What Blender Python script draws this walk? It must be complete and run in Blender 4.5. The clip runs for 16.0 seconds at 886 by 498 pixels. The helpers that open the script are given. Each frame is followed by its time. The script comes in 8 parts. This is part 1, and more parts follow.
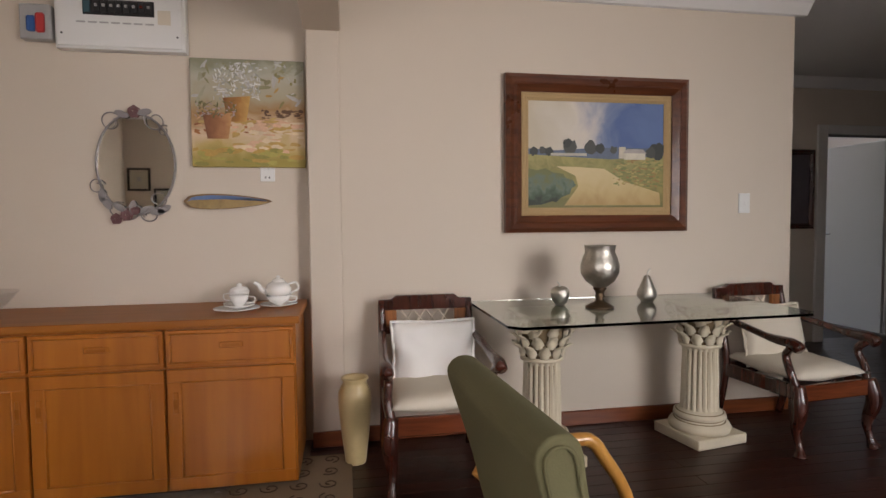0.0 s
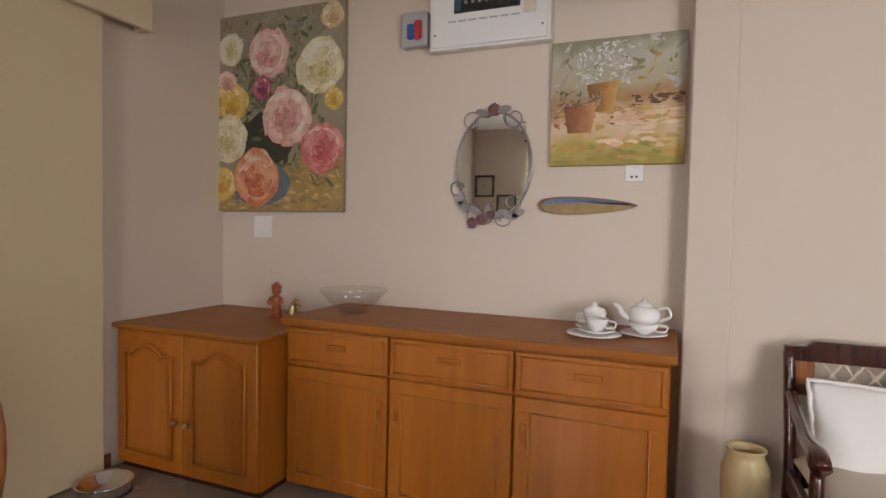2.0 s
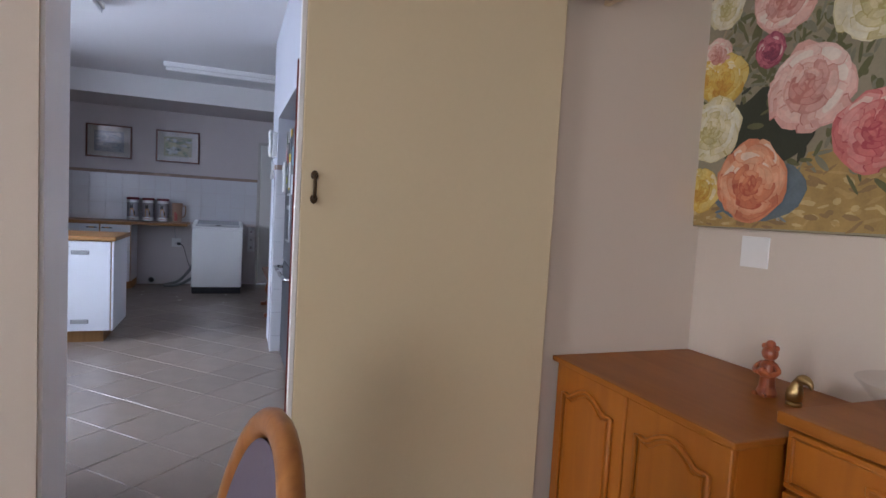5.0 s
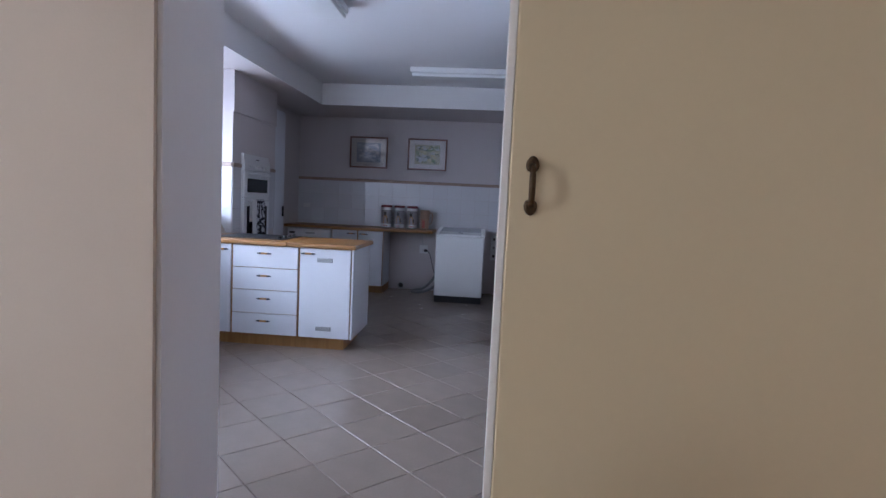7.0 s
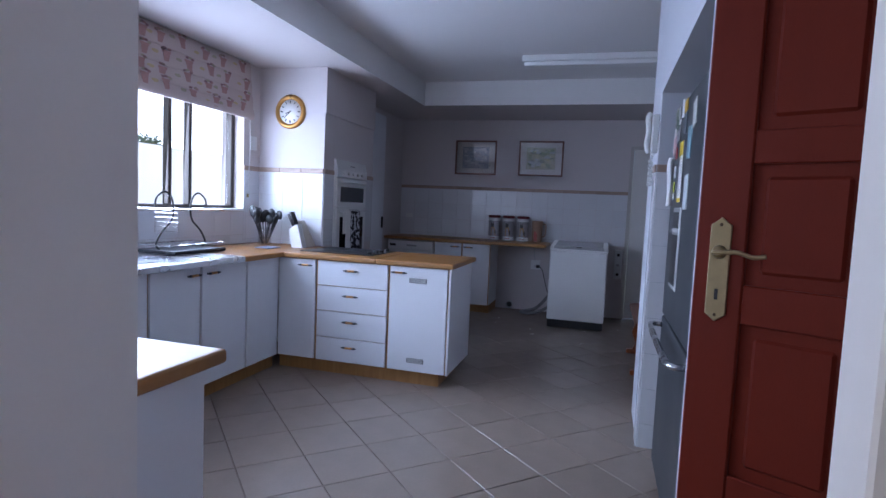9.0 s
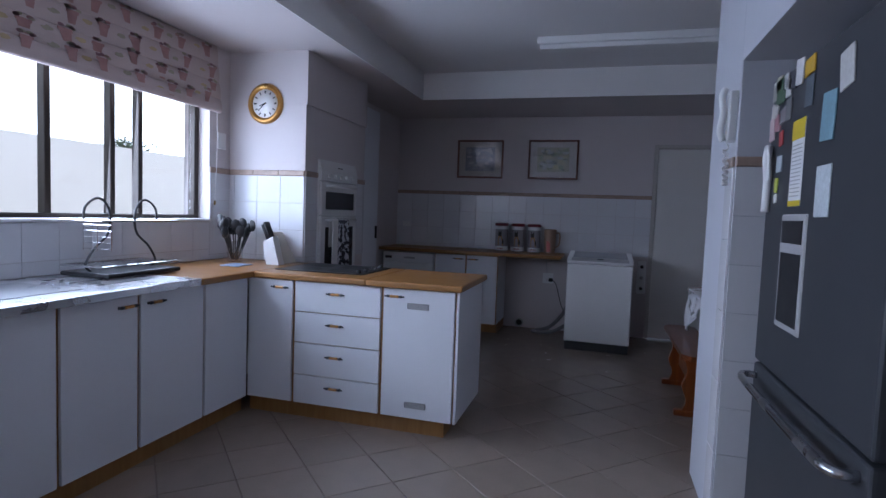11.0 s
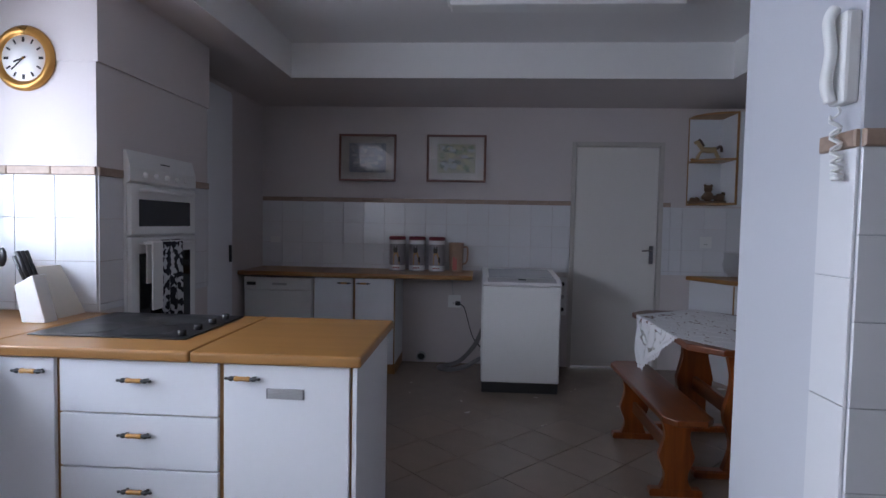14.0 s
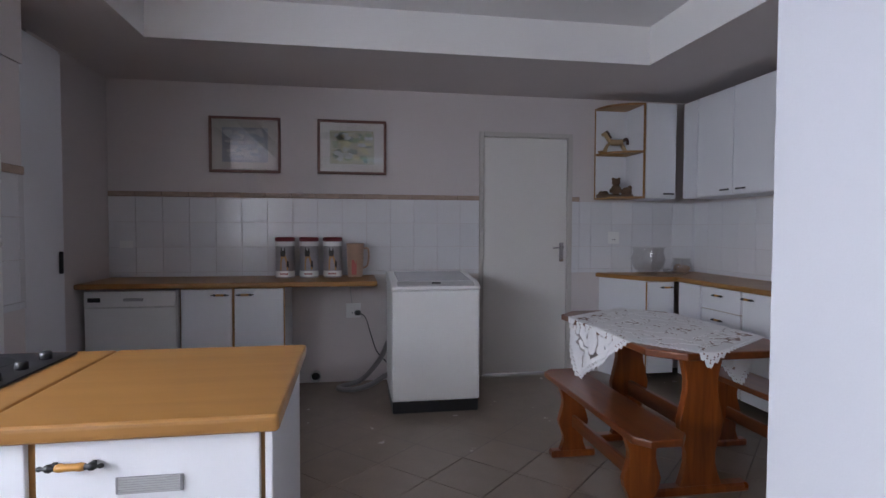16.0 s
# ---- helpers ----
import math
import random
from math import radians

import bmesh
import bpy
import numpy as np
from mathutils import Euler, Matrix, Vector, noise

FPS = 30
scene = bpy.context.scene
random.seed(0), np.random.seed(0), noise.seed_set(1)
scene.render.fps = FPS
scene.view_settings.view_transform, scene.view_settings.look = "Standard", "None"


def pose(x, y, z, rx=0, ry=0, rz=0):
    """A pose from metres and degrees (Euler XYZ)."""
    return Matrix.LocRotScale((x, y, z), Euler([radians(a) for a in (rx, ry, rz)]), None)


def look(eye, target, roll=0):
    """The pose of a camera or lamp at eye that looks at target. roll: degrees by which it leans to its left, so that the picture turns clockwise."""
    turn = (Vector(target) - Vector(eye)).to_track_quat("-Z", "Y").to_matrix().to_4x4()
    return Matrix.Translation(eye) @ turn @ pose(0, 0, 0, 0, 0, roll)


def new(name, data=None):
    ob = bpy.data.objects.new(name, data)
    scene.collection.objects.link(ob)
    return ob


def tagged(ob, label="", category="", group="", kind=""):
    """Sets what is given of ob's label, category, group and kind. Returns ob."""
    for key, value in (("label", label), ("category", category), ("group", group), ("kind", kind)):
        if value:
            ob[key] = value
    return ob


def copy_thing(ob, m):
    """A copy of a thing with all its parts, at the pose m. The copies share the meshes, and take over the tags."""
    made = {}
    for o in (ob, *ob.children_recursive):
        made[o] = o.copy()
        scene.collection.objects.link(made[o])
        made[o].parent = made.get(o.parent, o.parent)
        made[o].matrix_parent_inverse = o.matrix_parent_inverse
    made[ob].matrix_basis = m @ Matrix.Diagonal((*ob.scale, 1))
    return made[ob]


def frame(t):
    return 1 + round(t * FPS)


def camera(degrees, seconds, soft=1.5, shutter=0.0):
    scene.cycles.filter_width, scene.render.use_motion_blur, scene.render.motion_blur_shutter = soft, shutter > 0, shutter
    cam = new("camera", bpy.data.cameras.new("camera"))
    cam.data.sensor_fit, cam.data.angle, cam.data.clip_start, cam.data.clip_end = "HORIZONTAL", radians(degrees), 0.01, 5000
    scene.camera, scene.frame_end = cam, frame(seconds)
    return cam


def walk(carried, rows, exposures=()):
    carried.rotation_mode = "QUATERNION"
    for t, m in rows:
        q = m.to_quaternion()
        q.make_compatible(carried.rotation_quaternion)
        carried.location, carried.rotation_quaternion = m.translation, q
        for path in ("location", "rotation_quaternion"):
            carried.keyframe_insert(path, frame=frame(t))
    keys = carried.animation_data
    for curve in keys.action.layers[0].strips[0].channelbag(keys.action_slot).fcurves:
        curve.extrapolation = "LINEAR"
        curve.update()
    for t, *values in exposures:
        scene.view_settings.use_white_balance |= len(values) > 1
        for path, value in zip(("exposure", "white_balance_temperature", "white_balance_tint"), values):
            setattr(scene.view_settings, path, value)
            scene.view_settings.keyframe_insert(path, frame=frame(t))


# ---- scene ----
cam = camera(77.5, 16.0)
PATH = [
    (0, (0.531, -0.309, 1.2), (0.879, 1.658, 1.1), -0.5),
    (0.5, (0.507, -0.165, 1.192), (0.616, 1.831, 1.107), -0.3),
    (1, (0.479, -0.029, 1.191), (0.294, 1.961, 1.118), 0.1),
    (1.5, (0.397, 0.075, 1.171), (-0.093, 2.013, 1.111), 0.7),
    (2, (0.279, 0.196, 1.203), (-0.476, 2.046, 1.124), 1.2),
    (2.5, (0.164, 0.295, 1.206), (-0.81, 2.04, 1.123), 1.8),
    (3, (0.093, 0.347, 1.214), (-1.089, 1.958, 1.128), 2.2),
    (3.5, (0.031, 0.46, 1.215), (-1.349, 1.906, 1.124), 2.5),
    (4, (-0.026, 0.598, 1.231), (-1.583, 1.848, 1.125), 3.0),
    (4.5, (-0.1, 0.696, 1.23), (-1.823, 1.707, 1.13), 3.1),
    (5, (-0.274, 0.792, 1.277), (-2.135, 1.51, 1.139), 3.3),
    (6.25, (-0.775, 0.955, 1.287), (-2.76, 1.155, 1.13), 3.0),
    (7.5, (-1.299, 0.966, 1.293), (-3.264, 0.632, 1.122), 2.7),
    (8, (-1.493, 0.935, 1.289), (-3.445, 0.532, 1.126), 2.7),
    (8.5, (-1.704, 0.916, 1.3), (-3.638, 0.432, 1.143), 2.6),
    (9, (-1.88, 0.873, 1.298), (-3.797, 0.321, 1.145), 2.6),
    (11.5, (-2.806, 0.545, 1.305), (-4.731, 0.016, 1.19), 2.0),
    (12, (-3.025, 0.481, 1.31), (-4.965, 0.007, 1.203), 1.9),
    (12.5, (-3.215, 0.438, 1.314), (-5.169, 0.028, 1.21), 1.7),
    (13, (-3.439, 0.38, 1.34), (-5.409, 0.049, 1.24), 1.5),
    (13.5, (-3.616, 0.337, 1.345), (-5.599, 0.09, 1.246), 1.4),
    (14, (-3.782, 0.267, 1.345), (-5.776, 0.144, 1.253), 1.1),
    (14.5, (-3.936, 0.192, 1.328), (-5.934, 0.202, 1.245), 0.7),
    (15, (-4.089, 0.121, 1.356), (-6.083, 0.245, 1.263), 0.6),
    (15.5, (-4.244, 0.117, 1.328), (-6.23, 0.339, 1.246), 0.3),
    (16, (-4.375, 0.045, 1.288), (-6.346, 0.372, 1.216), 0.2),
]
EXPO = [(0, 0.0, 6350, 16), (4.0, 0.35, 5900, 16), (5.0, 0.35, 5700, 16), (7.5, 0.1, 5400, 17), (9.0, -0.1, 5200, 18), (11.5, -0.7, 5500, 17), (12.5, -0.72, 5700, 17), (14.0, -0.12, 6000, 15), (16, 0.5, 6400, 16)]
walk(cam, [(t, look(eye, target, roll)) for t, eye, target, roll in PATH], EXPO)

# ---- world and light ----
world = bpy.data.worlds.new("sky")
scene.world = world
world.use_nodes = True
wn = world.node_tree.nodes
sky = wn.new("ShaderNodeTexSky")
sky.sky_type, sky.sun_disc = "NISHITA", False
sky.sun_elevation, sky.sun_rotation = radians(40), radians(-16)
world.node_tree.links.new(sky.outputs[0], wn["Background"].inputs[0])
wn["Background"].inputs[1].default_value = 0.14


def sun_lamp():
    data = bpy.data.lights.new("sun", "SUN")
    data.energy, data.angle, data.color = 4.5, radians(0.5), (1.0, 0.95, 0.88)
    ob = new("sun", data)
    ob.matrix_world = look((-1, 8, 12), (-5, -5.5, 1))
    return ob


def window_lamp(name, at, target, w, h, watts, colour):
    data = bpy.data.lights.new(name, "AREA")
    data.shape, data.size, data.size_y, data.energy, data.color = "RECTANGLE", w, h, watts, colour
    ob = new(name, data)
    ob.matrix_world = look(at, target)
    return ob


sun_lamp()
window_lamp("kitchen_window_light", (-5.1, -2.232, 1.6), (-5.4, 0, 1.45), 1.7, 0.76, 50, (0.80, 0.88, 1.0))
window_lamp("side_window_light", (-3.15, -2.232, 1.57), (-2.95, -0.95, 0.1), 0.95, 1.15, 52, (0.80, 0.88, 1.0))
window_lamp("lounge_window_light", (3.2, -1.5, 1.5), (0.6, 2.7, 1.55), 1.3, 1.6, 25, (1.0, 0.92, 0.82)).data.spread = radians(100)
window_lamp("curtain_window_light", (-0.9, -1.88, 1.45), (-0.9, 2.7, 1.6), 0.95, 1.6, 42, (1.0, 0.93, 0.84))
# Fill lamp added at a blank wall to brighten the room beyond the passage.
window_lamp("bedroom_window_light", (6.55, 5.9, 1.5), (5.0, 6.0, 1.3), 1.2, 1.2, 40, (0.82, 0.89, 1.0))


# ---- materials ----
def mat(name, colour, rough=0.6, vary=0.12, scale=6.0, bump=0.05, fine=90.0, metal=0.0, spread=0.0, coat=0.0, stretch=(1, 1, 1)):
    m = bpy.data.materials.new(name)
    m.use_nodes = True
    nt = m.node_tree
    n, link = nt.nodes, nt.links
    b = n["Principled BSDF"]
    tc, mp = n.new("ShaderNodeTexCoord"), n.new("ShaderNodeMapping")
    mp.inputs["Scale"].default_value = stretch
    link.new(tc.outputs["Object"], mp.inputs[0])
    big, small = n.new("ShaderNodeTexNoise"), n.new("ShaderNodeTexNoise")
    big.inputs["Scale"].default_value, small.inputs["Scale"].default_value = scale, fine
    big.inputs["Detail"].default_value, small.inputs["Detail"].default_value = 5, 3
    link.new(mp.outputs[0], big.inputs["Vector"])
    link.new(mp.outputs[0], small.inputs["Vector"])
    mix = n.new("ShaderNodeMix")
    mix.data_type = "RGBA"
    mix.inputs[6].default_value = tuple(c * (1 - vary) for c in colour) + (1,)
    mix.inputs[7].default_value = tuple(min(1, c * (1 + vary)) for c in colour) + (1,)
    add = n.new("ShaderNodeMath")
    add.operation = "MULTIPLY_ADD"
    add.inputs[1].default_value = 0.35
    link.new(small.outputs[0], add.inputs[0])
    half = n.new("ShaderNodeMath")
    half.operation = "MULTIPLY_ADD"
    half.inputs[1].default_value, half.inputs[2].default_value = 0.65, 0.0
    link.new(big.outputs[0], half.inputs[0])
    link.new(half.outputs[0], add.inputs[2])
    link.new(add.outputs[0], mix.inputs[0])
    out = mix.outputs[2]
    if spread:
        info, hsv, mul = n.new("ShaderNodeObjectInfo"), n.new("ShaderNodeHueSaturation"), n.new("ShaderNodeMath")
        mul.operation = "MULTIPLY_ADD"
        mul.inputs[1].default_value, mul.inputs[2].default_value = spread, 1 - spread / 2
        link.new(info.outputs["Random"], mul.inputs[0])
        link.new(mul.outputs[0], hsv.inputs["Value"])
        link.new(out, hsv.inputs["Color"])
        out = hsv.outputs[0]
    link.new(out, b.inputs["Base Color"])
    rr = n.new("ShaderNodeMath")
    rr.operation = "MULTIPLY_ADD"
    rr.inputs[1].default_value, rr.inputs[2].default_value = 0.18, rough - 0.09
    link.new(big.outputs[0], rr.inputs[0])
    link.new(rr.outputs[0], b.inputs["Roughness"])
    b.inputs["Metallic"].default_value = metal
    b.inputs["Coat Weight"].default_value = coat
    b.inputs["Coat Roughness"].default_value = 0.14
    if bump:
        bp = n.new("ShaderNodeBump")
        bp.inputs["Strength"].default_value, bp.inputs["Distance"].default_value = bump, 0.01
        link.new(add.outputs[0], bp.inputs["Height"])
        link.new(bp.outputs[0], b.inputs["Normal"])
    return m


def wood(name, dark, light, rough=0.35, coat=0.3, scale=3.0, along="z", spread=0.0):
    """Stretched grain along one axis, with knots of broader tone."""
    m = mat(name, light, rough, 0.05, 2.0, 0.0, 40, coat=coat)
    nt = m.node_tree
    n, link = nt.nodes, nt.links
    b = n["Principled BSDF"]
    tc, mp, wv, ramp = n.new("ShaderNodeTexCoord"), n.new("ShaderNodeMapping"), n.new("ShaderNodeTexNoise"), n.new("ShaderNodeValToRGB")
    s = {"x": (1.2, 14, 14), "y": (14, 1.2, 14), "z": (14, 14, 1.2)}[along]
    mp.inputs["Scale"].default_value = s
    wv.inputs["Scale"].default_value, wv.inputs["Detail"].default_value, wv.inputs["Distortion"].default_value = scale, 6, 0.6
    link.new(tc.outputs["Object"], mp.inputs[0])
    link.new(mp.outputs[0], wv.inputs["Vector"])
    ramp.color_ramp.elements[0].position, ramp.color_ramp.elements[1].position = 0.32, 0.68
    ramp.color_ramp.elements[0].color, ramp.color_ramp.elements[1].color = (*dark, 1), (*light, 1)
    link.new(wv.outputs[0], ramp.inputs[0])
    out = ramp.outputs[0]
    if spread:
        info, hsv, mul = n.new("ShaderNodeObjectInfo"), n.new("ShaderNodeHueSaturation"), n.new("ShaderNodeMath")
        mul.operation = "MULTIPLY_ADD"
        mul.inputs[1].default_value, mul.inputs[2].default_value = spread, 1 - spread / 2
        link.new(info.outputs["Random"], mul.inputs[0])
        link.new(mul.outputs[0], hsv.inputs["Value"])
        link.new(out, hsv.inputs["Color"])
        out = hsv.outputs[0]
    link.new(out, b.inputs["Base Color"])
    bp = n.new("ShaderNodeBump")
    bp.inputs["Strength"].default_value, bp.inputs["Distance"].default_value = 0.06, 0.005
    link.new(wv.outputs[0], bp.inputs["Height"])
    link.new(bp.outputs[0], b.inputs["Normal"])
    return m


def glass(name, colour=(1, 1, 1), rough=0.0, ior=1.45):
    m = bpy.data.materials.new(name)
    m.use_nodes = True
    b = m.node_tree.nodes["Principled BSDF"]
    b.inputs["Base Color"].default_value = (*colour, 1)
    b.inputs["Transmission Weight"].default_value = 1.0
    b.inputs["Roughness"].default_value, b.inputs["IOR"].default_value = rough, ior
    return m


def glow(name, colour, strength):
    m = bpy.data.materials.new(name)
    m.use_nodes = True
    b = m.node_tree.nodes["Principled BSDF"]
    b.inputs["Base Color"].default_value = (*colour, 1)
    b.inputs["Emission Color"].default_value = (*colour, 1)
    b.inputs["Emission Strength"].default_value = strength
    return m


BEIGE = mat("beige wall paint", (0.63, 0.552, 0.468), 0.75, 0.05, 1.5, 0.08, 160)
LILAC = mat("pale grey wall paint", (0.60, 0.55, 0.54), 0.7, 0.05, 1.5, 0.08, 160)
WHITE_PAINT = mat("white paint", (0.78, 0.77, 0.76), 0.6, 0.04, 1.5, 0.06, 140)
CEIL = mat("ceiling paint", (0.78, 0.77, 0.77), 0.8, 0.04, 1.2, 0.08, 150)
GLOSS_WHITE = mat("white melamine", (0.72, 0.73, 0.76), 0.35, 0.03, 2.0, 0.02, 60)
DOOR_CREAM = mat("cream door enamel", (0.66, 0.56, 0.37), 0.42, 0.05, 1.2, 0.04, 60)
DOOR_WHITE = mat("white door enamel", (0.72, 0.70, 0.67), 0.4, 0.04, 1.2, 0.04, 60)
RED_DOOR = mat("red brown door varnish", (0.13, 0.017, 0.008), 0.5, 0.2, 3.0, 0.06, 60, coat=0.0, stretch=(6, 6, 1))
RED_DOOR.node_tree.nodes["Principled BSDF"].inputs["Specular IOR Level"].default_value = 0.15
TILE = mat("beige floor tile", (0.28, 0.225, 0.18), 0.24, 0.14, 7.0, 0.03, 70, spread=0.12)
GROUT = mat("dark grout", (0.16, 0.12, 0.10), 0.9, 0.2, 12, 0.2, 120)
WALL_TILE = mat("white glazed wall tile", (0.70, 0.70, 0.72), 0.16, 0.03, 4.0, 0.02, 30, spread=0.05)
WALL_GROUT = mat("pale wall grout", (0.55, 0.54, 0.54), 0.9, 0.1, 12, 0.1, 120)
BORDER = mat("patterned border tile", (0.36, 0.26, 0.20), 0.4, 0.5, 22, 0.3, 60, spread=0.2)
PARQUET = wood("dark red polished boards", (0.016, 0.0032, 0.002), (0.036, 0.008, 0.004), 0.32, 0.05, 2.5, "x", 0.4)
PARQUET.node_tree.nodes["Principled BSDF"].inputs["Specular IOR Level"].default_value = 0.3
OAK = wood("honey oak veneer", (0.35, 0.105, 0.008), (0.44, 0.145, 0.012), 0.36, 0.12, 1.0, "z")
OAK_TOP = wood("worn oak top veneer", (0.29, 0.092, 0.009), (0.35, 0.120, 0.014), 0.42, 0.0, 1.0, "x")
OAK_TOP.node_tree.nodes["Principled BSDF"].inputs["Specular IOR Level"].default_value = 0.28
MAHOGANY = wood("dark mahogany", (0.030, 0.008, 0.005), (0.075, 0.018, 0.010), 0.25, 0.5, 2.5, "z")
COUNTER = wood("postformed counter", (0.29, 0.135, 0.033), (0.34, 0.165, 0.045), 0.38, 0.1, 1.2, "y")
PINE = wood("orange varnished pine", (0.17, 0.035, 0.006), (0.29, 0.075, 0.012), 0.3, 0.35, 2.0, "z")
PINE_TOP = wood("orange varnished pine top", (0.12, 0.028, 0.007), (0.17, 0.045, 0.010), 0.34, 0.25, 2.0, "x")
BEECH = wood("yellow lacquered beech", (0.42, 0.19, 0.035), (0.56, 0.28, 0.06), 0.32, 0.3, 2.0, "z")
CHAIR_WOOD = wood("honey chair timber", (0.26, 0.095, 0.02), (0.38, 0.155, 0.035), 0.32, 0.35, 2.0, "z")
STEEL = mat("brushed steel", (0.55, 0.56, 0.58), 0.28, 0.08, 5, 0.03, 120, metal=1.0)
CHROME = mat("polished chrome", (0.75, 0.75, 0.76), 0.08, 0.03, 5, 0.0, 60, metal=1.0)
BRASS = mat("aged brass", (0.42, 0.30, 0.13), 0.35, 0.2, 20, 0.1, 90, metal=1.0)
BRONZE = mat("dark bronze", (0.09, 0.06, 0.035), 0.4, 0.2, 20, 0.1, 90, metal=0.8)
PEWTER = mat("hammered pewter", (0.52, 0.50, 0.45), 0.42, 0.3, 30, 0.4, 60, metal=1.0)
BLACK = mat("black plastic", (0.02, 0.02, 0.022), 0.4, 0.15, 8, 0.03, 90)
DARK = mat("dark gap", (0.03, 0.025, 0.02), 0.8, 0.2, 8, 0.05, 90)
STRIP = wood("oak edge strip", (0.27, 0.13, 0.034), (0.34, 0.175, 0.05), 0.5, 0.1, 2.0, "z")
PLASTIC_WHITE = mat("white plastic", (0.76, 0.76, 0.75), 0.35, 0.03, 4, 0.02, 60)
PLASTIC_GREY = mat("grey plastic", (0.40, 0.40, 0.40), 0.4, 0.06, 6, 0.03, 60)
STONE = mat("painted cast stone", (0.62, 0.55, 0.42), 0.7, 0.12, 14, 0.25, 80)
# Shade in the flutes, ring joints and capital, put into a darker stone colour.
STONE_SHADE = mat("shaded stone recess", (0.22, 0.16, 0.09), 0.8, 0.25, 14, 0.2, 80)
CREAM_GLAZE = mat("cream glazed pottery", (0.58, 0.46, 0.24), 0.3, 0.14, 5, 0.05, 40)
PORCELAIN = mat("white porcelain", (0.80, 0.79, 0.77), 0.12, 0.03, 8, 0.0, 60)
OLIVE = mat("olive upholstery", (0.13, 0.12, 0.055), 0.85, 0.15, 10, 0.3, 260)
CUSHION = mat("white cotton", (0.84, 0.82, 0.80), 0.9, 0.05, 6, 0.35, 220)
CREAM_CUSHION = mat("cream cotton", (0.66, 0.60, 0.50), 0.9, 0.06, 6, 0.35, 220)
BLUE_FABRIC = mat("blue grey striped fabric", (0.115, 0.095, 0.13), 0.85, 0.4, 18, 0.2, 200, stretch=(14, 14, 0.6))
LACE = mat("white lace cotton", (0.74, 0.73, 0.74), 0.9, 0.05, 8, 0.3, 240)


def thin_glass(name, tint, gleam):
    """Clear glass with a thin wall: it lets light straight through and only gleams."""
    m = bpy.data.materials.new(name)
    m.use_nodes = True
    nt = m.node_tree
    out = nt.nodes["Material Output"]
    tr, gl, mx = nt.nodes.new("ShaderNodeBsdfTransparent"), nt.nodes.new("ShaderNodeBsdfGlossy"), nt.nodes.new("ShaderNodeMixShader")
    tr.inputs[0].default_value = (*tint, 1)
    gl.inputs["Roughness"].default_value = 0.03
    mx.inputs[0].default_value = gleam
    nt.links.new(tr.outputs[0], mx.inputs[1])
    nt.links.new(gl.outputs[0], mx.inputs[2])
    nt.links.new(mx.outputs[0], out.inputs["Surface"])
    return m


GLASS_THIN = thin_glass("thin clear glass", (0.96, 0.96, 0.96), 0.09)
GLASS_PANE = thin_glass("window glass", (0.98, 0.99, 0.98), 0.04)
GLASS_GREEN = glass("green edged plate glass", (0.86, 0.96, 0.91))
MIRROR = bpy.data.materials.new("mirror silver")
MIRROR.use_nodes = True
mb = MIRROR.node_tree.nodes["Principled BSDF"]
mb.inputs["Base Color"].default_value, mb.inputs["Metallic"].default_value, mb.inputs["Roughness"].default_value = (0.85, 0.87, 0.84, 1), 1.0, 0.02


# ---- mesh helpers ----
def box(bm, x0, y0, z0, x1, y1, z1, bevel=0.0, seg=1):
    r = bmesh.ops.create_cube(bm, size=1.0)
    vs = r["verts"]
    for v in vs:
        v.co = Vector((x0 + (v.co.x + 0.5) * (x1 - x0), y0 + (v.co.y + 0.5) * (y1 - y0), z0 + (v.co.z + 0.5) * (z1 - z0)))
    if bevel:
        es = list({e for v in vs for e in v.link_edges})
        bmesh.ops.bevel(bm, geom=es, offset=bevel, segments=seg, affect="EDGES", profile=0.6)
    return bm


def B(*a, **k):
    return box(bmesh.new(), *a, **k)


def part(name, bm, material, parent=None, label="", smooth=False):
    me = bpy.data.meshes.new(name)
    bmesh.ops.recalc_face_normals(bm, faces=bm.faces[:])
    if smooth:
        for f in bm.faces:
            f.smooth = True
    bm.to_mesh(me)
    bm.free()
    me.materials.append(material)
    ob = new(name, me)
    if parent:
        ob.parent = parent
    if label:
        ob["label"] = label
    return ob


def thing(name, label, category, at=(0, 0, 0), rz=0, group=""):
    ob = new(name)
    ob.empty_display_size = 0.1
    ob.matrix_basis = pose(*at, 0, 0, rz)
    return tagged(ob, label, category, group)


def struct(name, bm, material, label, category, smooth=False):
    return tagged(part(name, bm, material, smooth=smooth), label, category, kind="structure")


def lathe(bm, prof, seg=32, at=(0, 0, 0), ax="z"):
    """A turned body from pairs of radius and height."""
    rings = []
    for r, h in prof:
        ring = []
        for i in range(seg):
            a = 2 * math.pi * i / seg
            p = (r * math.cos(a), r * math.sin(a), h)
            p = {"z": p, "x": (h, p[0], p[1]), "y": (p[0], h, p[1])}[ax]
            ring.append(bm.verts.new((p[0] + at[0], p[1] + at[1], p[2] + at[2])))
        rings.append(ring)
    for a, b in zip(rings, rings[1:]):
        for i in range(seg):
            bm.faces.new((a[i], a[(i + 1) % seg], b[(i + 1) % seg], b[i]))
    for ring in (rings[0], rings[-1]):
        if (ring[0].co - ring[seg // 2].co).length > 1e-5:
            bm.faces.new(ring)
    return bm


def L(prof, seg=32, at=(0, 0, 0), ax="z"):
    return lathe(bmesh.new(), prof, seg, at, ax)


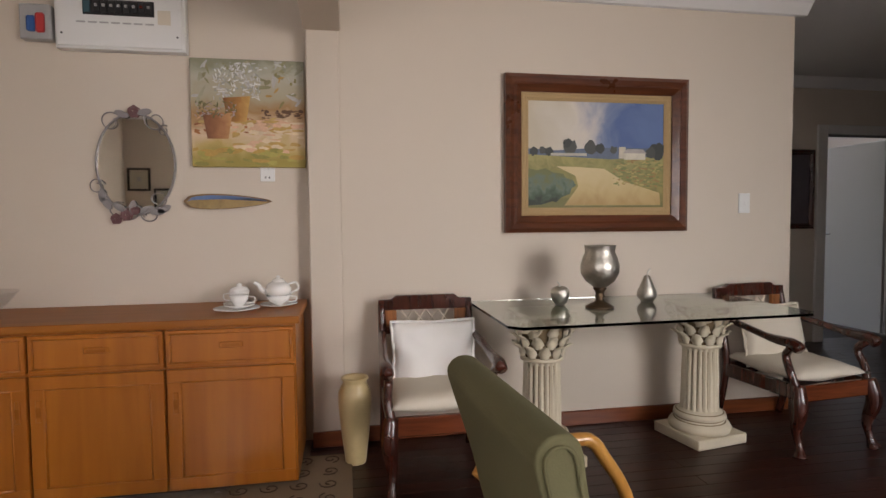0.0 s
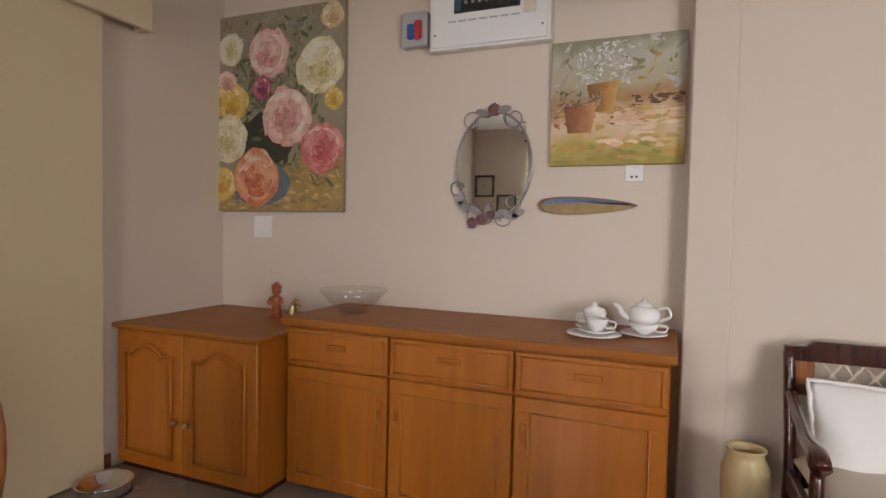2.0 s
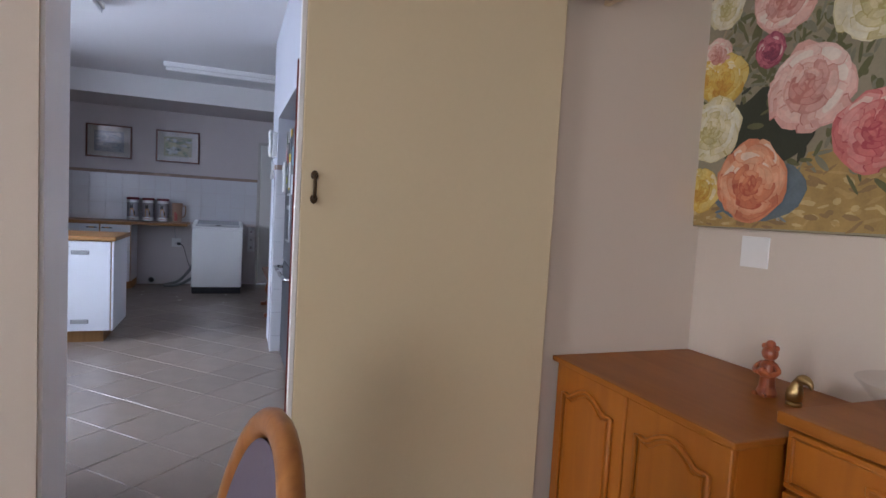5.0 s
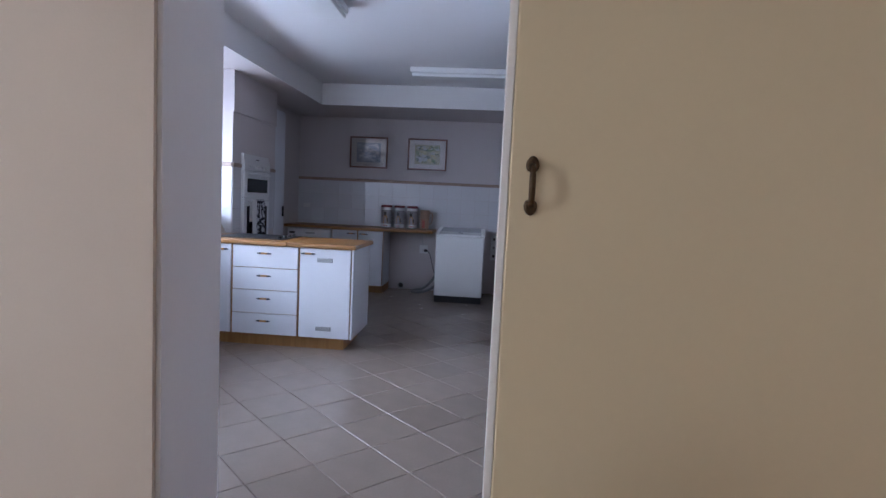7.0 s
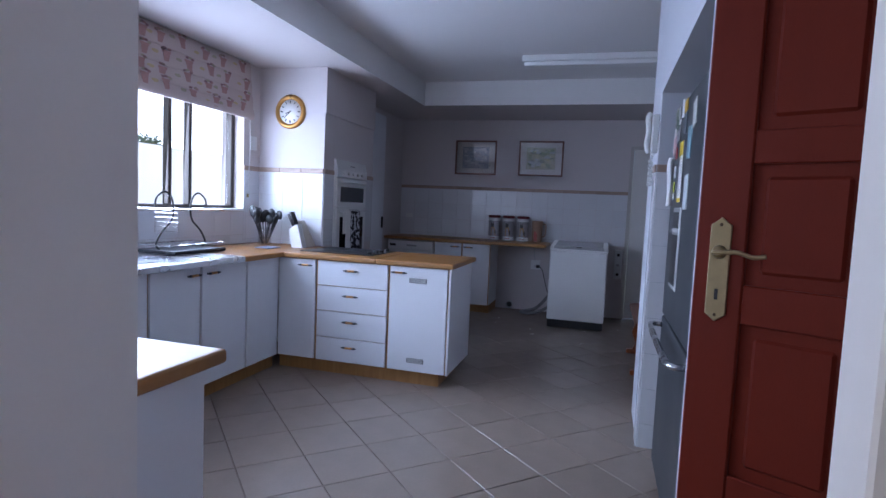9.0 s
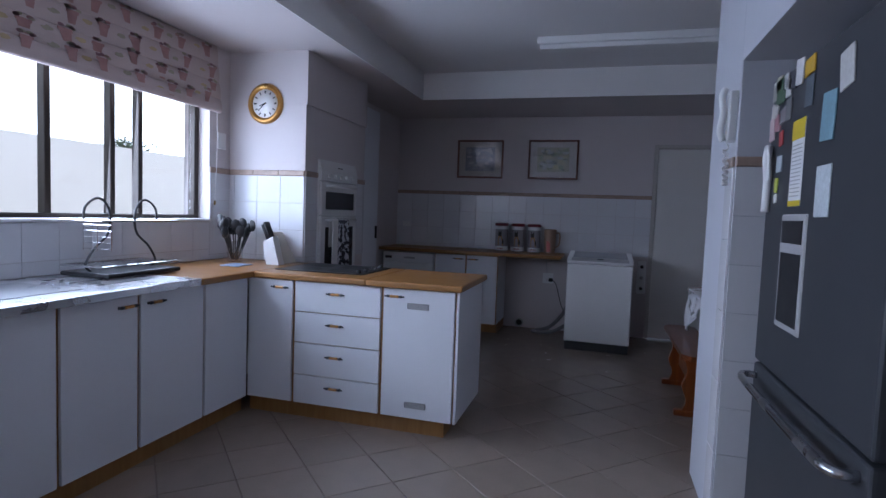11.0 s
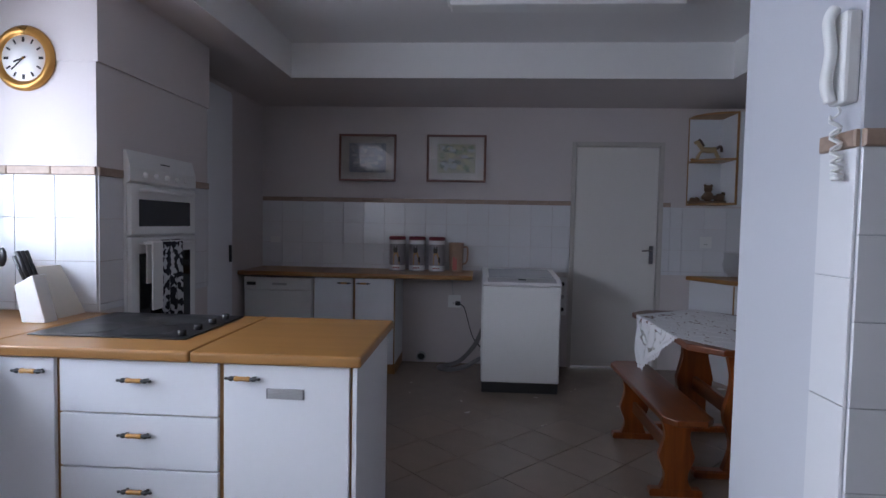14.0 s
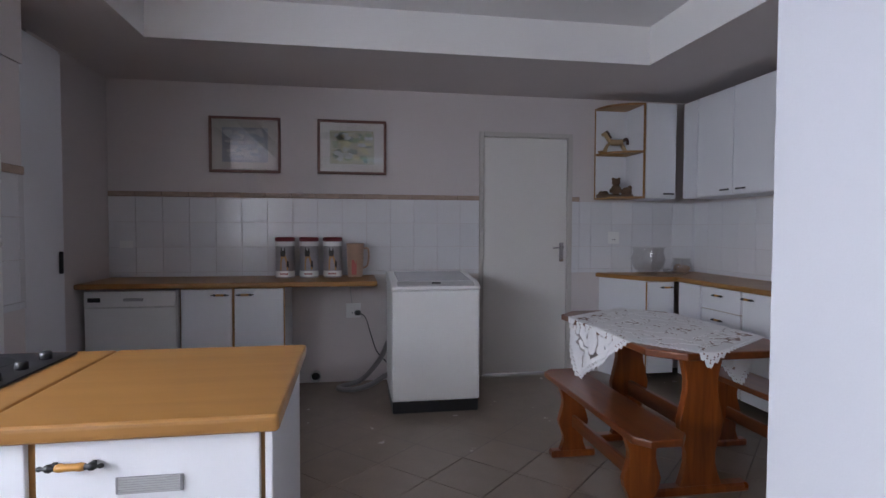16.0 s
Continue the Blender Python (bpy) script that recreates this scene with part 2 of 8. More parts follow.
def tube(bm, pts, r, seg=8, taper=None, closed=False):
    """A round bar along a line of points."""
    pts = [Vector(p) for p in pts]
    rings = []
    side = None
    n = len(pts)
    for i, p in enumerate(pts):
        a = pts[(i - 1) % n] if (closed or i > 0) else p
        b = pts[(i + 1) % n] if (closed or i < n - 1) else p
        d = (b - a).normalized()
        if side is None:
            side = d.orthogonal().normalized()
        side = (side - d * side.dot(d)).normalized()
        up = d.cross(side)
        rad = r * (taper[i] if taper else 1)
        rings.append([bm.verts.new(p + (side * math.cos(2 * math.pi * k / seg) + up * math.sin(2 * math.pi * k / seg)) * rad) for k in range(seg)])
    for i in range(n if closed else n - 1):
        a, b = rings[i], rings[(i + 1) % n]
        for k in range(seg):
            bm.faces.new((a[k], a[(k + 1) % seg], b[(k + 1) % seg], b[k]))
    if not closed:
        bm.faces.new(rings[0])
        bm.faces.new(rings[-1])
    return bm


def T(pts, r, seg=8, taper=None, closed=False):
    return tube(bmesh.new(), pts, r, seg, taper, closed)


def spline(pts, n=8, closed=False):
    """Smooth points through the given ones."""
    P = [Vector(p) for p in pts]
    out, k = [], len(P)
    for i in range(k if closed else k - 1):
        p0 = P[(i - 1) % k] if (closed or i > 0) else P[i]
        p1, p2 = P[i], P[(i + 1) % k]
        p3 = P[(i + 2) % k] if (closed or i + 2 < k) else p2
        for j in range(n):
            t = j / n
            out.append(0.5 * ((2 * p1) + (p2 - p0) * t + (2 * p0 - 5 * p1 + 4 * p2 - p3) * t * t + (3 * p1 - p0 - 3 * p2 + p3) * t ** 3))
    if not closed:
        out.append(P[-1])
    return out


def prism(bm, pts, lo, hi, plane="xy"):
    """An outline given in one plane, pushed out between lo and hi along the third axis."""
    def put(u, v, w):
        return {"xy": (u, v, w), "xz": (u, w, v), "yz": (w, u, v)}[plane]
    a = [bm.verts.new(put(u, v, lo)) for u, v in pts]
    b = [bm.verts.new(put(u, v, hi)) for u, v in pts]
    n = len(pts)
    bm.faces.new(a)
    bm.faces.new(b)
    for i in range(n):
        bm.faces.new((a[i], a[(i + 1) % n], b[(i + 1) % n], b[i]))
    return bm


def P(pts, lo, hi, plane="xy"):
    return prism(bmesh.new(), pts, lo, hi, plane)


def soften(ob, width=0.004, seg=2):
    m = ob.modifiers.new("soft", "BEVEL")
    m.width, m.segments, m.limit_method = width, seg, "ANGLE"
    return ob


def pillow(w, h, d, n=14, puff=0.55):
    """A stuffed cushion in the xz plane, thickest in the middle, with pulled corners."""
    bm = bmesh.new()
    grid = {}
    for s in (1, -1):
        for i in range(n + 1):
            for j in range(n + 1):
                u, v = 2 * i / n - 1, 2 * j / n - 1
                edge = max(0.0, (1 - u * u) * (1 - v * v)) ** puff
                if edge == 0 and s == -1:
                    grid[s, i, j] = grid[1, i, j]
                    continue
                pull = 1 - 0.06 * (1 - abs(u * v)) * (1 if edge < 0.3 else 0.5)
                wob = 0.012 * noise.noise(Vector((u * 2.1, v * 2.1, s * 3.0)))
                grid[s, i, j] = bm.verts.new((u * w / 2 * pull, s * d / 2 * edge + wob * (edge > 0), v * h / 2 * pull))
        for i in range(n):
            for j in range(n):
                bm.faces.new((grid[s, i, j], grid[s, i + 1, j], grid[s, i + 1, j + 1], grid[s, i, j + 1]))
    return bm


# ---- structure ----
NORTH, PIER_Y, LOUNGE_Y = 2.77, 2.66, 2.70
WEST, WEST_BACK, JAMB, SOUTH = -2.20, -2.47, 0.265, -1.80
BACK, WIN_Y, AISLE_Y, RIGHT_Y = -9.07, -2.15, 1.13, 3.20
DCEIL, SOFFIT, KCEIL = 2.52, 2.45, 2.715
EAST = 6.6

# floors
bm = B(WEST_BACK - 6.8, WIN_Y - 0.2, -0.12, 0.33, RIGHT_Y + 0.2, -0.006)
floor_tiled = struct("floor_tiled", bm, GROUT, "beige ceramic floor tiles laid diagonally with dark grout", "floor")
floor_boards = struct("floor_boards", B(0.33, SOUTH - 0.2, -0.12, EAST + 0.2, 7.2, -0.012), DARK, "dark red polished timber board floor", "floor")

# dining room walls
struct("wall_north", B(WEST_BACK, NORTH, 0, 0.345, NORTH + 0.15, DCEIL), BEIGE, "beige painted plaster wall of the dining room", "wall")
bm = B(0.345, PIER_Y, 0, 0.515, NORTH + 0.15, DCEIL, bevel=0.006)
struct("wall_pier", bm, BEIGE, "narrow beige painted wall pier below a beam", "wall")
struct("wall_lounge", B(0.513, LOUNGE_Y, 0, 3.26, NORTH + 0.15, DCEIL), BEIGE, "beige painted plaster wall behind the glass table", "wall")
struct("beam", B(0.335, SOUTH, 2.19, 0.525, PIER_Y - 0.003, DCEIL, bevel=0.006), BEIGE, "beige painted ceiling beam over the pier", "beam")
bm = bmesh.new()
box(bm, WEST_BACK, SOUTH, 0, WEST, JAMB, DCEIL)
box(bm, WEST_BACK, JAMB, 2.08, WEST, 1.12, DCEIL)
box(bm, WEST_BACK, 1.12, 0, WEST, NORTH, DCEIL)
struct("wall_west", bm, BEIGE, "thick beige wall with a doorway into the kitchen", "wall")
bm = bmesh.new()
box(bm, WEST_BACK - 0.004, JAMB, 0, WEST - 0.012, JAMB + 0.012, 2.08)
box(bm, WEST_BACK - 0.004, 1.108, 0, WEST - 0.012, 1.12, 2.08)
box(bm, WEST_BACK - 0.004, JAMB + 0.012, 2.068, WEST - 0.012, 1.108, 2.08)
struct("door_lining", bm, WHITE_PAINT, "white painted doorway lining", "door frame")
bm = bmesh.new()
S0 = SOUTH - 0.2
box(bm, WEST_BACK, S0, 0, -1.40, SOUTH, DCEIL)
box(bm, -1.40, S0, 0, -0.4, SOUTH, 0.55)
box(bm, -1.40, S0, 2.25, -0.4, SOUTH, DCEIL)
box(bm, -0.4, S0, 0, 2.25, SOUTH, DCEIL)
box(bm, 2.25, S0, 0, 4.55, SOUTH, 0.6)
box(bm, 2.25, S0, 2.3, 4.55, SOUTH, DCEIL)
box(bm, 4.55, S0, 0, EAST, SOUTH, DCEIL)
struct("wall_south", bm, BEIGE, "beige wall with two curtained windows", "wall")
struct("wall_east", B(EAST, SOUTH - 0.2, 0, EAST + 0.15, 7.2, DCEIL), BEIGE, "beige end wall of the lounge", "wall")
# Unseen wall, added to block the lounge lamp from the passage.
struct("wall_lounge_end", B(4.35, LOUNGE_Y, 0, EAST, LOUNGE_Y + 0.15, DCEIL), BEIGE, "unseen beige wall added to keep window light out of the passage", "wall")
struct("ceiling_dining", B(WEST, SOUTH, DCEIL, EAST, 7.2, DCEIL + 0.12), CEIL, "white painted dining room ceiling", "ceiling")
# passage beyond the lounge wall
PASS = 4.30
bm = bmesh.new()
box(bm, 3.10, PASS, 0, 5.09, PASS + 0.14, DCEIL)
box(bm, 5.09, PASS, 2.00, 5.98, PASS + 0.14, DCEIL)
box(bm, 5.98, PASS, 0, EAST, PASS + 0.14, DCEIL)
struct("wall_passage", bm, BEIGE, "beige passage wall with a white doorway", "wall")
struct("wall_passage_side", B(3.10, NORTH + 0.15, 0, 3.26, PASS, DCEIL), BEIGE, "beige passage side wall", "wall")
bm = bmesh.new()
box(bm, 4.98, PASS - 0.02, 0, 5.09, PASS + 0.16, 2.09, bevel=0.006)
box(bm, 5.98, PASS - 0.02, 0, 6.07, PASS + 0.16, 2.09, bevel=0.006)
box(bm, 5.09, PASS - 0.02, 2.00, 5.98, PASS + 0.16, 2.09, bevel=0.006)
struct("door_frame_passage", bm, DOOR_WHITE, "white painted passage door frame", "door frame")
struct("wall_bedroom", B(3.1, 7.0, 0, EAST, 7.2, DCEIL), LILAC, "pale wall of the room beyond the passage", "wall")
bm = bmesh.new()
for y, s in ((LOUNGE_Y, 1), (PASS, 1)):
    x0, x1 = (0.53, 3.33) if y == LOUNGE_Y else (3.26, EAST)
    prism(bm, [(y, DCEIL), (y, DCEIL - 0.09), (y - 0.02, DCEIL - 0.085), (y - 0.06, DCEIL - 0.03), (y - 0.09, DCEIL)], x0, x1, "yz")
struct("trim_cornice", bm, CEIL, "white moulded plaster cornice", "cornice")
bm = bmesh.new()
box(bm, 0.52, LOUNGE_Y - 0.02, 0, 3.26, LOUNGE_Y, 0.085, bevel=0.005)
box(bm, 0.345, PIER_Y - 0.016, 0, 0.515, PIER_Y, 0.085, bevel=0.004)
box(bm, WEST, 1.985, 0, WEST + 0.016, 2.035, 0.075, bevel=0.004)
struct("baseboard", bm, wood("red skirting varnish", (0.13, 0.032, 0.011), (0.23, 0.065, 0.02), 0.3, 0.3, 2.0, "x"), "dark red varnished timber skirting", "skirting")

# kitchen walls
bm = bmesh.new()
W0, W1, WZ0, WZ1 = -6.02, -4.2, 1.18, 2.2
box(bm, BACK - 0.2, WIN_Y - 0.22, 0, W0, WIN_Y, KCEIL)
box(bm, W0, WIN_Y - 0.22, 0, W1, WIN_Y, WZ0)
box(bm, W0, WIN_Y - 0.22, WZ1, W1, WIN_Y, KCEIL)
box(bm, W1, WIN_Y - 0.22, 0, -3.65, WIN_Y, KCEIL)
box(bm, -3.65, WIN_Y - 0.22, 0, -2.65, WIN_Y, 0.95)
box(bm, -3.65, WIN_Y - 0.22, 2.2, -2.65, WIN_Y, KCEIL)
box(bm, -2.65, WIN_Y - 0.22, 0, WEST_BACK, WIN_Y, KCEIL)
struct("wall_window", bm, LILAC, "pale painted kitchen wall with windows", "wall")
bm = bmesh.new()
box(bm, BACK - 0.15, WIN_Y, 0, BACK, 1.17, KCEIL)
box(bm, BACK - 0.15, 1.17, 2.10, BACK, 1.96, KCEIL)
box(bm, BACK - 0.15, 1.96, 0, BACK, RIGHT_Y + 0.15, KCEIL)
struct("wall_back", bm, LILAC, "pale painted back wall of the kitchen", "wall")
struct("wall_right", B(BACK, RIGHT_Y, 0, -5.66, RIGHT_Y + 0.15, KCEIL), LILAC, "pale painted side wall of the kitchen", "wall")
bm = bmesh.new()
box(bm, -5.66, AISLE_Y, 0, -5.10, RIGHT_Y + 0.15, KCEIL, bevel=0.004)
box(bm, -5.10, AISLE_Y, 1.96, -3.60, AISLE_Y + 0.12, KCEIL)
box(bm, -5.10, AISLE_Y + 0.85, 0, -3.60, AISLE_Y + 1.0, 1.96)
box(bm, -5.10, AISLE_Y + 0.12, 1.96, -3.60, AISLE_Y + 1.0, 2.05)
box(bm, -3.60, AISLE_Y, 0, -3.35, AISLE_Y + 1.0, KCEIL)
box(bm, -3.35, AISLE_Y + 0.80, 0, WEST_BACK, AISLE_Y + 1.0, KCEIL)
box(bm, -3.35, AISLE_Y, 2.13, WEST_BACK, AISLE_Y + 0.80, KCEIL)
# The blue cast of daylight is put into this wall's own paint colour.
struct("wall_aisle", bm, mat("daylight tinted wall paint", (0.52, 0.53, 0.57), 0.7, 0.05, 1.5, 0.08, 160), "white painted wall with a fridge alcove and pillar", "wall")
struct("wall_kitchen_end", B(WEST_BACK - 0.012, WIN_Y, 0, WEST_BACK - 0.004, JAMB, KCEIL), WHITE_PAINT, "white painted kitchen side of the dividing wall", "wall")
bm = bmesh.new()
box(bm, -6.25, WIN_Y, 0, -7.30, -1.50, SOFFIT)
box(bm, -6.245, WIN_Y, 2.06, -7.303, -1.488, SOFFIT)
struct("wall_oven_tower", bm, LILAC, "pale painted oven tower", "wall")
struct("wall_nook", B(-8.0, WIN_Y, 0, BACK, -1.83, SOFFIT), LILAC, "pale painted wall return beside the back counter", "wall")
# ceiling with dropped edges
RX, RY0, RY1 = -8.03, -1.20, 2.13
bm = bmesh.new()
box(bm, BACK, WIN_Y, SOFFIT, RX, RIGHT_Y, SOFFIT + 0.3)
box(bm, RX, WIN_Y, SOFFIT, WEST_BACK, RY0, SOFFIT + 0.3)
box(bm, RX, RY1, SOFFIT, -5.66, RIGHT_Y, SOFFIT + 0.3)
struct("ceiling_soffit", bm, LILAC, "dropped ceiling border of the kitchen", "ceiling")
# Upstand skinned in white for its light; the soffit's shade stays in LILAC.
bm = bmesh.new()
box(bm, RX, RY0 + 0.006, SOFFIT, RX + 0.006, RY1, KCEIL)
box(bm, RX, RY0, SOFFIT, WEST_BACK, RY0 + 0.006, KCEIL)
box(bm, RX + 0.006, RY1 - 0.006, SOFFIT, -5.66, RY1, KCEIL)
struct("trim_fascia", bm, WHITE_PAINT, "white upstand round the raised ceiling, paler for the light on it", "fascia")
struct("ceiling_kitchen", B(RX, RY0, KCEIL, WEST_BACK, RY1, KCEIL + 0.12), CEIL, "white raised kitchen ceiling", "ceiling")


def window_unit(name, x0, x1, z0, z1, y, mullions, lab):
    w = thing(name, lab, "window")
    w["kind"] = "structure"
    fm = mat("dark anodised frame", (0.035, 0.025, 0.018), 0.5, 0.15, 12, 0.05, 90, metal=0.2)
    f = 0.045
    bm = bmesh.new()
    box(bm, x0, y - 0.03, z0, x1, y + 0.03, z0 + f, bevel=0.004)
    box(bm, x0, y - 0.03, z1 - f, x1, y + 0.03, z1, bevel=0.004)
    box(bm, x0, y - 0.03, z0 + f, x0 + f, y + 0.03, z1 - f, bevel=0.004)
    box(bm, x1 - f, y - 0.03, z0 + f, x1, y + 0.03, z1 - f, bevel=0.004)
    part("window_frame", bm, fm, w)
    xs = [x0 + f] + [m for m in mullions] + [x1 - f]
    for m in mullions:
        part("mullion", B(m - 0.018, y - 0.028, z0 + f, m + 0.018, y + 0.028, z1 - f, bevel=0.004), fm, w)
    for a, b in zip(xs, xs[1:]):
        p = part("pane", B(a + 0.012, y - 0.003, z0 + f, b - 0.012, y + 0.003, z1 - f), GLASS_PANE, w)
        p.visible_shadow = False
    return w


window_unit("window_1", W0, W1, WZ0, WZ1, WIN_Y - 0.12, [-5.49, -5.28, -4.87], "bronze framed kitchen window with sliding panes above the sink")
part("window_sill", B(W0, WIN_Y - 0.09, WZ0, W1, WIN_Y + 0.02, WZ0 + 0.02, bevel=0.005), WHITE_PAINT, bpy.data.objects["window_1"], "white window sill")
window_unit("window_2", -3.65, -2.65, 0.95, 2.2, WIN_Y - 0.12, [-3.15], "bronze framed kitchen side window")
window_unit("window_3", -1.40, -0.4, 0.55, 2.25, SOUTH - 0.12, [-0.9], "dining room window behind sheer curtains")
window_unit("window_4", 2.25, 4.55, 0.6, 2.3, SOUTH - 0.12, [3.0, 3.8], "wide lounge window")

# outside: ground and a sunlit garden wall
struct("ground", B(-40, -60, -0.4, 40, 60, -0.2), mat("dry lawn", (0.10, 0.11, 0.05), 0.9, 0.3, 3, 0.3, 40), "dry garden lawn", "ground")
struct("backdrop", B(-60, -30.2, -1, 40, -30, 25), glow("bright hazy sky", (0.92, 0.96, 1.0), 4.5), "bright hazy sky beyond the garden", "sky")
struct("garden_wall", B(-14, -5.6, -0.2, 4, -5.4, 2.0), mat("white garden wall", (0.8, 0.79, 0.76), 0.8, 0.05, 3, 0.1, 60), "sunlit white plastered garden wall", "garden wall")


# ---- doors ----
def sliding_door():
    d = thing("sliding_door", "cream enamelled flush sliding door with a bronze pull, standing open", "door")
    part("leaf", B(-2.18, 1.002, 0.012, -2.14, 1.965, 2.16, bevel=0.003), DOOR_CREAM, d)
    part("edge_strip", B(-2.182, 0.985, 0.012, -2.142, 1.001, 2.16, bevel=0.002), WHITE_PAINT, d, "white painted closing edge")
    h = part("pull_handle", T(spline([(-2.139, 1.043, 1.293), (-2.119, 1.043, 1.298), (-2.113, 1.043, 1.312), (-2.110, 1.043, 1.330), (-2.113, 1.043, 1.348), (-2.119, 1.043, 1.362), (-2.139, 1.043, 1.367)], 4), 0.0062, 12, [1.0, 1.0, 1.05, 0.95, 0.85, 1.1, 0.9, 0.95] + [1.0] * 9 + [0.95, 0.9, 1.1, 0.85, 0.95, 1.05, 1.0, 1.0]), BRONZE, d, "dark bronze bow pull", smooth=True)
    for z, s in ((1.296, -1), (1.364, 1)):
        leaf = [(1.043 + u * 0.0125, z + s * v) for u, v in ((-0.55, -0.008), (-0.85, -0.004), (-1, 0.003), (-0.9, 0.011), (-0.55, 0.018), (0, 0.0225), (0.55, 0.018), (0.9, 0.011), (1, 0.003), (0.85, -0.004), (0.55, -0.008))]
        soften(part("rose", P(leaf, -2.1405, -2.128, "yz"), BRONZE, h, "spade shaped end plate"), 0.004, 3)
    return d


def pelmet():
    d = thing("pelmet", "cream painted timber pelmet hiding the sliding track", "pelmet")
    part("fascia", B(-2.12, 0.1, 2.13, -2.09, 2.19, 2.34, bevel=0.004), DOOR_CREAM, d)
    part("end_board", B(-2.195, 2.165, 2.135, -2.12, 2.19, 2.335, bevel=0.003), DOOR_CREAM, d)
    part("top_board", B(-2.195, 0.1, 2.31, -2.12, 2.165, 2.335), DOOR_CREAM, d)
    return d


def panelled_leaf(d, x0, x1, y0, y1, material, rows, cols=2):
    """A framed door lying along x between y0 and y1, with sunk, raised-field panels."""
    st, cx = 0.11, (x1 - x0 - 0.11 * (cols + 1)) / cols
    bm = bmesh.new()
    for c in range(cols + 1):
        a = x0 + c * (cx + st)
        box(bm, a, y0, 0.01, a + st, y1, 2.03, bevel=0.004)
    part("stile_frame", bm, material, d)
    for i, (z0, z1) in enumerate(rows):
        for c in range(cols):
            a = x0 + st + c * (cx + st)
            bm = bmesh.new()
            box(bm, a - 0.002, y0 + 0.014, z0 - 0.002, a + cx + 0.002, y1 - 0.014, z1 + 0.002)
            box(bm, a + 0.028, y0 + 0.006, z0 + 0.028, a + cx - 0.028, y1 - 0.006, z1 - 0.028, bevel=0.0075)
            part("panel", bm, material, d)
    edges = [(0.01, rows[0][0])] + [(rows[i][1], rows[i + 1][0]) for i in range(len(rows) - 1)] + [(rows[-1][1], 2.03)]
    for z0, z1 in edges:
        for c in range(cols):
            a = x0 + st + c * (cx + st)
            part("rail", B(a, y0 + 0.001, z0, a + cx, y1 - 0.001, z1, bevel=0.003), material, d)


def red_door():
    d = thing("panel_door", "red varnished panelled timber door standing ajar in its recess", "door", (-3.325, 1.09, 0), 61)
    panelled_leaf(d, 0, 0.76, 0, 0.038, RED_DOOR, [(0.20, 0.60), (0.70, 1.06), (1.15, 1.425), (1.50, 1.93)], 2)
    plate = mat("worn brass plate", (0.30, 0.23, 0.12), 0.42, 0.25, 30, 0.1, 90, metal=0.75)
    rim = [(0.033 + 0.046 * u, z) for u, z in ((0, 1.075), (0.18, 1.07), (0.5, 1.058), (0.82, 1.07), (1, 1.075), (1, 1.285), (0.82, 1.29), (0.5, 1.303), (0.18, 1.29), (0, 1.285))]
    lk = soften(part("lock_plate", P(rim, -0.006, 0.001, "xz"), plate, d, "worn brass lever lock plate"), 0.002)
    part("boss", L([(0.016, 0), (0.014, -0.01), (0.008, -0.016)], 16, (0.056, -0.006, 1.222), "y"), plate, lk, smooth=True)
    part("lever", T(spline([(0.056, -0.012, 1.222), (0.056, -0.045, 1.222), (0.07, -0.052, 1.223), (0.11, -0.052, 1.226), (0.14, -0.05, 1.218), (0.165, -0.046, 1.222)], 6), 0.005, 8), plate, lk, smooth=True)
    part("keyhole", B(0.052, -0.0068, 1.11, 0.060, -0.005, 1.135, bevel=0.0008), BLACK, lk)
    for z in (1.074, 1.286):
        part("screw", L([(0.004, 0), (0.003, -0.0015), (0.001, -0.002)], 10, (0.056, -0.006, z), "y"), BRONZE, lk)
    part("forend", B(-0.0015, 0.008, 1.08, 0.001, 0.030, 1.28, bevel=0.0006), plate, d, "brass lock edge plate")
    return d


def back_door():
    d = thing("door_back", "white enamelled flush door with chrome lever, closed", "door")
    d["kind"] = "structure"
    bm = bmesh.new()
    for y0, y1 in ((1.14, 1.18), (1.95, 1.99)):
        box(bm, BACK - 0.06, y0, 0, BACK + 0.012, y1, 2.135, bevel=0.004)
    box(bm, BACK - 0.06, 1.18, 2.095, BACK + 0.012, 1.95, 2.135, bevel=0.004)
    part("frame", bm, mat("grey white frame enamel", (0.50, 0.47, 0.44), 0.45, 0.08, 3, 0.05, 60), d)
    part("leaf", B(BACK - 0.05, 1.185, 0.012, BACK - 0.012, 1.945, 2.088, bevel=0.002), DOOR_WHITE, d)
    h = part("lever_plate", B(BACK - 0.012, 1.88, 1.0, BACK - 0.005, 1.92, 1.17, bevel=0.003), CHROME, d)
    part("lever", T(spline([(BACK - 0.008, 1.9, 1.13), (BACK + 0.04, 1.9, 1.13), (BACK + 0.045, 1.885, 1.13), (BACK + 0.045, 1.80, 1.125)], 5), 0.008, 8), CHROME, h, smooth=True)
    return d


sliding_door()
pelmet()
red_door()
back_door()


